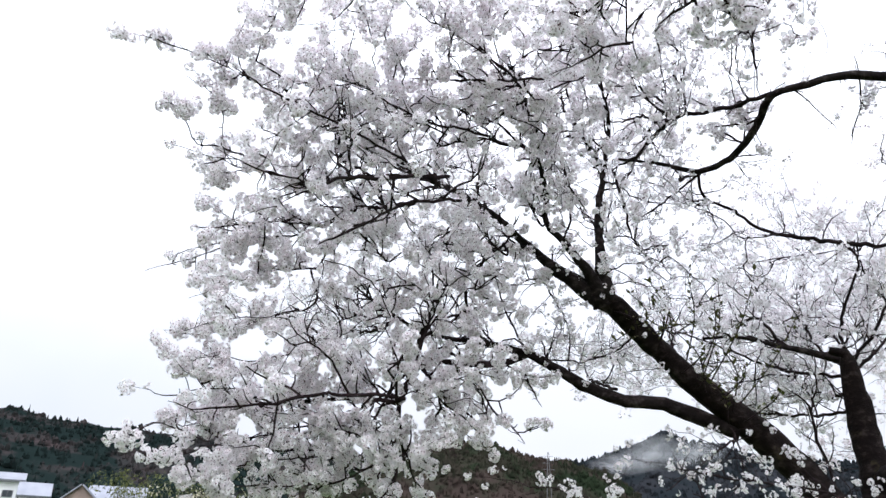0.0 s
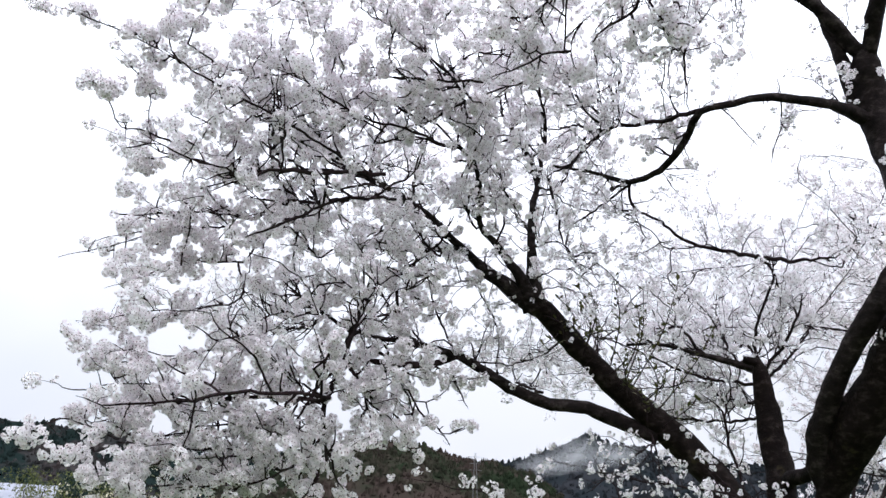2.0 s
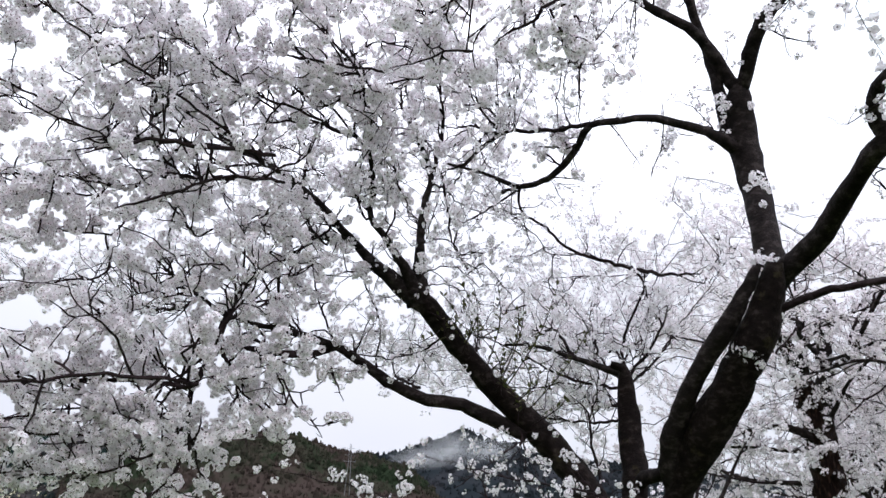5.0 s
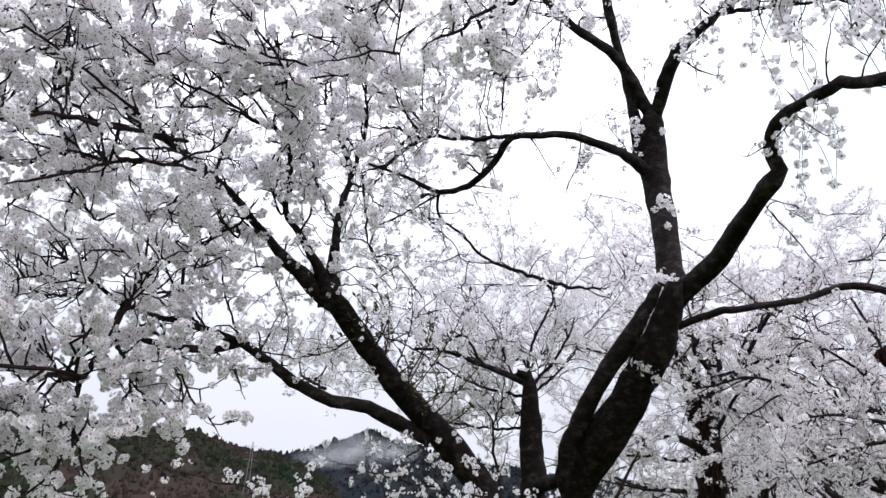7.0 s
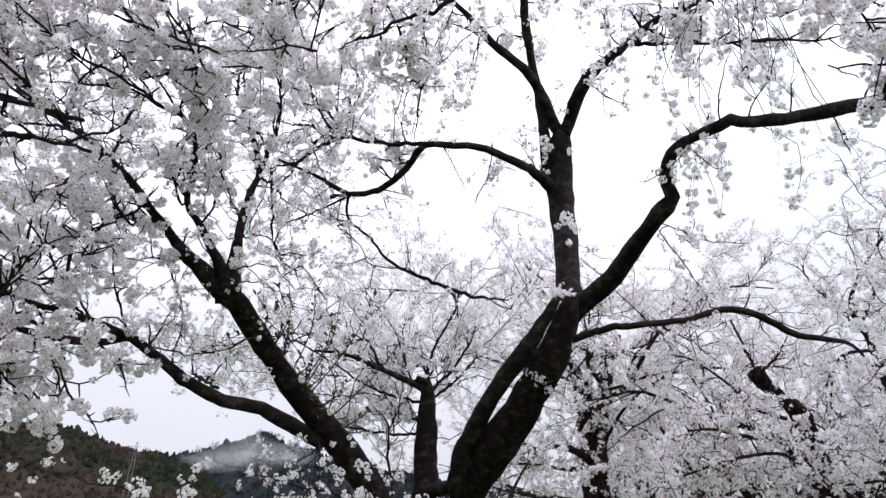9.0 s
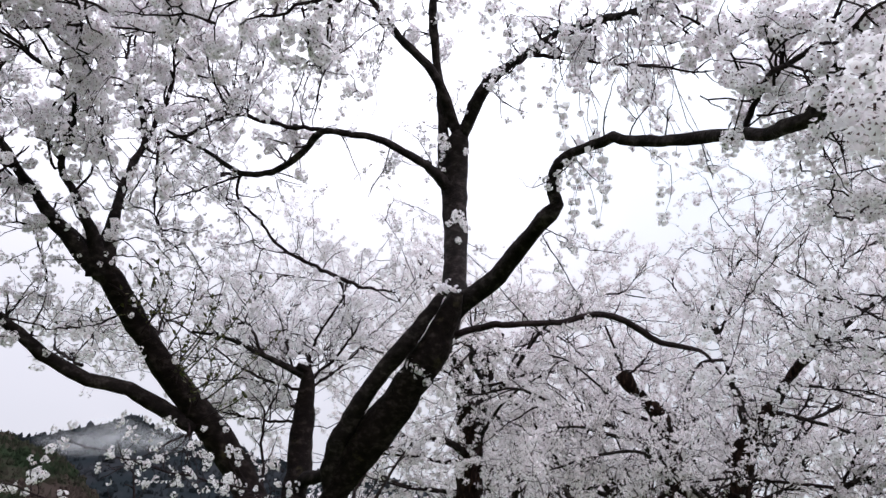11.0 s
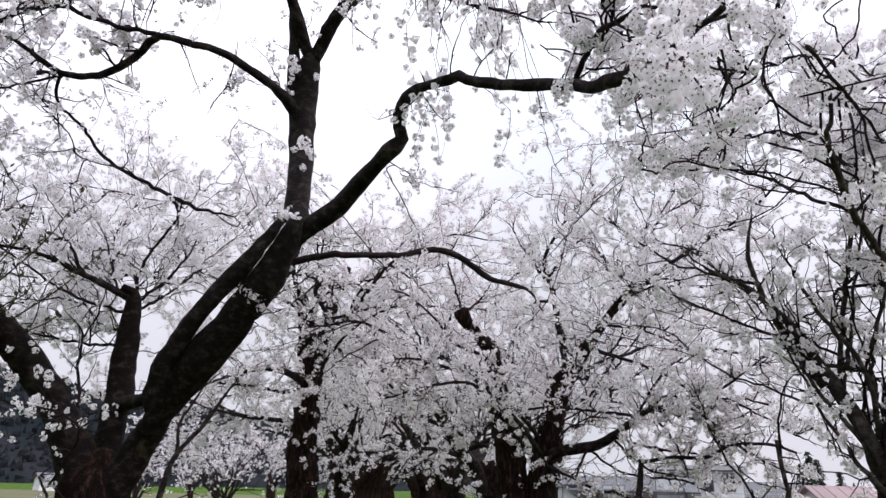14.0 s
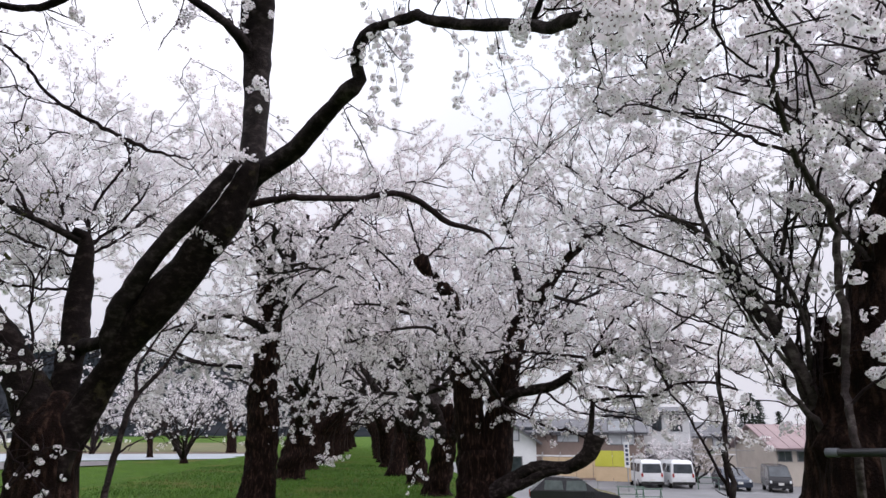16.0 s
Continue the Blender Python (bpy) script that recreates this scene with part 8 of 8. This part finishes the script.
VAN = [(-2.3, 0.35), (2.25, 0.35), (2.32, 0.75), (2.15, 1.05), (1.35, 1.85), (1.1, 1.95), (-2.1, 1.97), (-2.28, 1.8), (-2.34, 0.9)]
HATCH = [(-1.9, 0.3), (1.95, 0.3), (2.0, 0.6), (1.85, 0.8), (0.95, 0.98), (0.2, 1.44), (-1.2, 1.5), (-1.75, 1.05), (-1.95, 0.9)]
KEI = [(-1.65, 0.3), (1.65, 0.3), (1.72, 0.7), (1.6, 1.0), (1.05, 1.75), (-1.5, 1.82), (-1.68, 1.6), (-1.7, 0.8)]


def van(base, heading, label):
    ob = vehicle("van", base, heading, VAN, 1.05, 1.69, [(0.45, 1.4, 1.12, 1.7), (-0.75, 0.35, 1.12, 1.72), (-2.0, -0.85, 1.12, 1.72)], (1.55, -1.35), M_CAR_WHITE, label)
    end_window(ob, -2.35, 1.08, -2.31, 1.72, 0.70, 0.64)
    end_window(ob, 2.12, 1.12, 1.46, 1.78, 0.74, 0.66)
    for k in (-1, 1):
        part("roof_rail", box_bm(k * 0.6 - 0.02, k * 0.6 + 0.02, -1.9, 0.6, 2.0, 2.05), M_STEEL, ob)
    return tagged(ob, group="white vans")


van((53.91, 16.77, LOT), -60, "white delivery van parked beside its twin")
van((54.78, 14.76, LOT), -60, "white delivery van with a roof rack, parked")
car = vehicle("car", (54.49, 10.68, LOT), 118, HATCH, 0.95, 1.68, [(-0.4, 0.5, 0.98, 1.36), (-1.35, -0.5, 1.0, 1.36)], (1.25, -1.25), M_CAR_NAVY, "dark blue hatchback parked nose-in")
end_window(car, 0.92, 1.0, 0.25, 1.42, 0.70, 0.58)
kei = vehicle("car", (54.85, 7.76, LOT), 108, KEI, 1.0, 1.48, [(0.2, 1.05, 1.05, 1.58), (-1.4, 0.1, 1.05, 1.6)], (1.2, -1.15), M_CAR_BLACK, "black boxy small car parked facing the bank")
end_window(kei, 1.6, 1.06, 1.12, 1.68, 0.64, 0.58)
dark = vehicle("car", (32.70, 13.60, LOT), -153, [(y * 1.1, z * 1.16) for y, z in HATCH], 1.1, 1.8, [(-0.44, 0.55, 1.13, 1.57), (-1.48, -0.55, 1.15, 1.57)], (1.4, -1.4), M_CAR_BLACK, "black hatchback parked below the old tree", M_TINT)
end_window(dark, 1.02, 1.15, 0.28, 1.65, 0.74, 0.62)


# ---- small things below the bank and by the trees ----
M_PANEL_TAN = surface("tan_panel", (0.50, 0.36, 0.22), (0.62, 0.47, 0.30), 0.8, 0.7, fine=20)
M_PANEL_YELLOW = surface("yellow_green_panel", (0.48, 0.47, 0.04), (0.58, 0.56, 0.08), 0.8, 0.6, fine=20)
M_PIPE = surface("black_pipe", (0.008, 0.008, 0.01), (0.03, 0.03, 0.035), 6.0, 0.3)
M_POST = surface("weathered_post", (0.018, 0.015, 0.012), (0.05, 0.04, 0.032), 6.0, 0.85)
M_CAP = surface("worn_grey_rubber", (0.05, 0.055, 0.065), (0.14, 0.15, 0.17), 12.0, 0.5)
M_GREEN_STEEL = surface("green_painted_steel", (0.03, 0.08, 0.05), (0.06, 0.13, 0.08), 6.0, 0.5)
M_SIGN_WHITE = surface("white_sign_board", (0.68, 0.68, 0.68), (0.78, 0.78, 0.78), 3.0, 0.5)
M_INK = surface("sign_ink", (0.03, 0.04, 0.08), (0.06, 0.07, 0.12), 8.0, 0.6)


def rod(p, q, r, sides=8):
    bm = bmesh.new()
    p, q = Vector(p), Vector(q)
    bmesh.ops.create_cone(bm, cap_ends=True, segments=sides, radius1=r, radius2=r, depth=(q - p).length)
    bm.transform(Matrix.Translation((p + q) / 2) @ (q - p).to_track_quat("Z", "Y").to_matrix().to_4x4())
    return bm


# hoarding of tan and yellow panels
hx, hy, _ = (49.04, 17.98, -1.57)
hoard = thing("hoarding", pose(hx, hy, LOT, 0, 0, -72), "low hoarding of tan and yellow-green panels on posts", "hoarding")
for k in range(5):
    part("panel", box_bm(-4.6 + k * 1.22, -3.42 + k * 1.22, -0.02, 0.02, 0.75, 2.15, 0.01), M_PANEL_TAN, hoard, "tan board panel")
for k in range(2):
    part("panel", box_bm(-0.8 + k * 1.25, 0.42 + k * 1.25, -0.06, -0.025, 1.55, 2.65, 0.01), M_PANEL_YELLOW, hoard, "yellow-green board panel")
    part("panel", box_bm(-0.8 + k * 1.25, 0.42 + k * 1.25, -0.06, -0.025, 0.55, 1.53, 0.01), M_PANEL_TAN, hoard, "tan board panel")
for k in range(6):
    part("post", rod((-4.6 + k * 1.3, 0.05, 0), (-4.6 + k * 1.3, 0.05, 2.5), 0.04), M_STEEL, hoard)

# tall narrow white sign on a pole
nx, ny, _ = (47.63, 15.95, -1.79)
banner = thing("sign", pose(nx, ny, LOT, 0, 0, -75), "tall narrow white sign board with dark marks", "sign")
part("pole", rod((0, 0.04, 0), (0, 0.04, 3.3), 0.045), M_STEEL, banner)
part("board", box_bm(-0.18, 0.18, -0.03, 0.0, 1.58, 3.28, 0.01), M_SIGN_WHITE, banner)
for k in range(5):
    part("mark", box_bm(-0.09, 0.09, -0.045, -0.032, 1.75 + k * 0.29, 1.94 + k * 0.29), M_INK, banner, "dark unreadable mark")


def trestle(base, heading):
    ob = thing("trestle", pose(*base, 0, 0, heading), "green steel trestle barrier standing on asphalt", "barrier", "trestles")
    for x in (-0.7, 0.7):
        for y in (-0.25, 0.25):
            part("leg", rod((x, y, 0), (x, 0, 0.85), 0.025), M_GREEN_STEEL, ob)
    part("rail", rod((-0.8, 0, 0.85), (0.8, 0, 0.85), 0.03), M_GREEN_STEEL, ob)
    part("rail", rod((-0.72, 0, 0.45), (0.72, 0, 0.45), 0.02), M_GREEN_STEEL, ob)
    return ob


trestle((40.13, 13.29, LOT), -60)
trestle((39.13, 11.95, LOT), -50)
trestle((52.84, 11.91, LOT), -80)

# scaffold rack of poles in front of the houses
sx, sy, _ = (62.86, 13.59, -1.13)
rack = thing("scaffold", pose(sx, sy, LOT, 0, 0, -80), "light frame of pale scaffold poles beside the house", "scaffold")
for k in range(8):
    part("pole", rod((-5 + k * 1.7, 0, 0), (-5 + k * 1.7, 0, 4.4), 0.03, 6), M_STEEL, rack)
for k in range(3):
    part("rail", rod((-5.4, 0.03, 1.2 + 1.4 * k), (7.4, 0.03, 1.2 + 1.4 * k), 0.028, 6), M_STEEL, rack)


def conifer(base, tall, seed):
    rng = np.random.default_rng(seed)
    ob = thing("conifer", pose(*base), "small dark green conifer behind the houses", "tree", "conifers")
    part("trunk", rod((0, 0, 0), (0, 0, tall * 0.95), 0.09), M_BARK, ob)
    V, T = [], []
    for k in range(420):
        h = rng.uniform(0.08, 1.0)
        r = (1.02 - h) * tall * 0.2 * rng.uniform(0.4, 1.1)
        g = rng.uniform(0, 6.28)
        c = np.array([r * math.cos(g), r * math.sin(g), h * tall])
        b = len(V)
        out = np.array([math.cos(g), math.sin(g), -0.35]) * tall * 0.06
        sd = np.array([-math.sin(g), math.cos(g), 0.2]) * tall * 0.025
        V += [c - sd, c + sd, c + out + rng.normal(size=3) * 0.05]
        T.append((b, b + 1, b + 2))
    crown = new("crown", fast_mesh("crown", np.array(V), np.array(T), np.zeros(len(T)), [M_NEEDLE]))
    crown.parent = ob
    return ob


M_NEEDLE = surface("conifer_needles", (0.012, 0.022, 0.014), (0.03, 0.045, 0.025), 3.0, 0.9, relief=0)
for k, (az, tall) in enumerate(((80.2, 7.2), (80.8, 8.4), (81.3, 7.6), (82.6, 6.4))):
    conifer(polar(az, 82, LOT), tall, 40 + k)


def shrub(base, wide, tall, mat, label, seed, count=1500, leaf=0.16):
    """A rounded shrub or small tree: forked stems and a ragged crown of many leaves."""
    rng = np.random.default_rng(seed)
    ob = thing("shrub_tree", pose(*base), label, "shrub")
    for k in range(5):
        g = k * 1.26 + rng.uniform(-0.3, 0.3)
        path = spline([(0.1 * math.cos(g), 0.1 * math.sin(g), -0.05, 0.06), (0.2 * wide * math.cos(g), 0.2 * wide * math.sin(g), tall * 0.4, 0.045), (0.3 * wide * math.cos(g + 0.4), 0.3 * wide * math.sin(g + 0.4), tall * 0.8, 0.02)], 0.3)
        v, f = tube_arrays(path, 6, rng, 0.05)
        mesh_object("stem", v, f, M_BARK, ob)
    heads = [(rng.normal() * wide * 0.25, rng.normal() * wide * 0.25, tall * rng.uniform(0.4, 0.9), wide * rng.uniform(0.14, 0.3)) for _ in range(16)]
    V, T = [], []
    for _ in range(count):
        x, y, z, r = heads[rng.integers(len(heads))]
        d = rng.normal(size=3)
        d /= np.linalg.norm(d)
        c = np.array([x, y, z]) + d * r * rng.uniform(0.6, 1.1)
        a, e = rng.normal(size=3), rng.normal(size=3)
        b = len(V)
        V += [c, c + a * leaf * 0.5, c + e * leaf * 0.5]
        T.append((b, b + 1, b + 2))
    crown = new("crown", fast_mesh("crown", np.array(V), np.array(T), np.zeros(len(T)), [mat]))
    crown.parent = ob
    return ob


M_OLIVE = surface("olive_leaves", (0.05, 0.06, 0.012), (0.11, 0.12, 0.03), 1.5, 0.85, relief=0)
M_STRAW = surface("pale_straw_blossom", (0.42, 0.38, 0.28), (0.6, 0.55, 0.42), 1.5, 0.85, relief=0)
shrub(polar(-26.0, 76, -0.2), 7.0, 7.2, M_OLIVE, "olive-green leafy tree beside the hamlet", 51, 2600, 0.22)
shrub(polar(-19.6, 58, -0.2), 7.0, 5.8, M_STRAW, "pale cream flowering shrub below the cherry", 52, 2200, 0.16)
shrub(polar(-22.6, 86, -0.2), 8.0, 7.0, M_OLIVE, "dark olive tree at the foot of the hill", 53, 1800, 0.25)

# pylon on the far slope
px0, py0, pz0 = polar(5.85, 330, 24.0)
pylon = thing("pylon", pose(px0, py0, pz0), "slender grey steel power pylon on the hillside", "pylon")
for a in range(4):
    g = radians(45 + 90 * a)
    part("leg", rod((1.6 * math.cos(g), 1.6 * math.sin(g), -4), (0.35 * math.cos(g), 0.35 * math.sin(g), 19), 0.09, 5), M_FRAME, pylon)
for h, w in ((11, 3.0), (14, 2.6), (17, 2.2)):
    part("arm", rod((-w, 0, h), (w, 0, h), 0.08, 5), M_FRAME, pylon)

# padded prop that carries a limb of the old tree
q0, q1 = Vector((3.90, 0.10, 1.32)), Vector((3.71, -0.25, 1.33))
prop = thing("tree_prop", pose(q0.x, q0.y, 0), "black padded crossbar on a weathered post", "prop")
o = Vector((q0.x, q0.y, 0))
part("crossbar", rod(q0 - o, q1 - o, 0.017, 14), M_PIPE, prop, "black rubber-padded bar")
part("end_cap", rod(q0 - o + (q0 - q1).normalized() * 0.01, q0 - o + (q1 - q0).normalized() * 0.045, 0.0195, 14), M_CAP, prop, "grey worn cap")
pm = q0 + (q1 - q0) * 0.72 - o
part("post", rod((pm.x, pm.y, -0.1), (pm.x, pm.y, pm.z - 0.02), 0.06, 14), M_POST, prop)
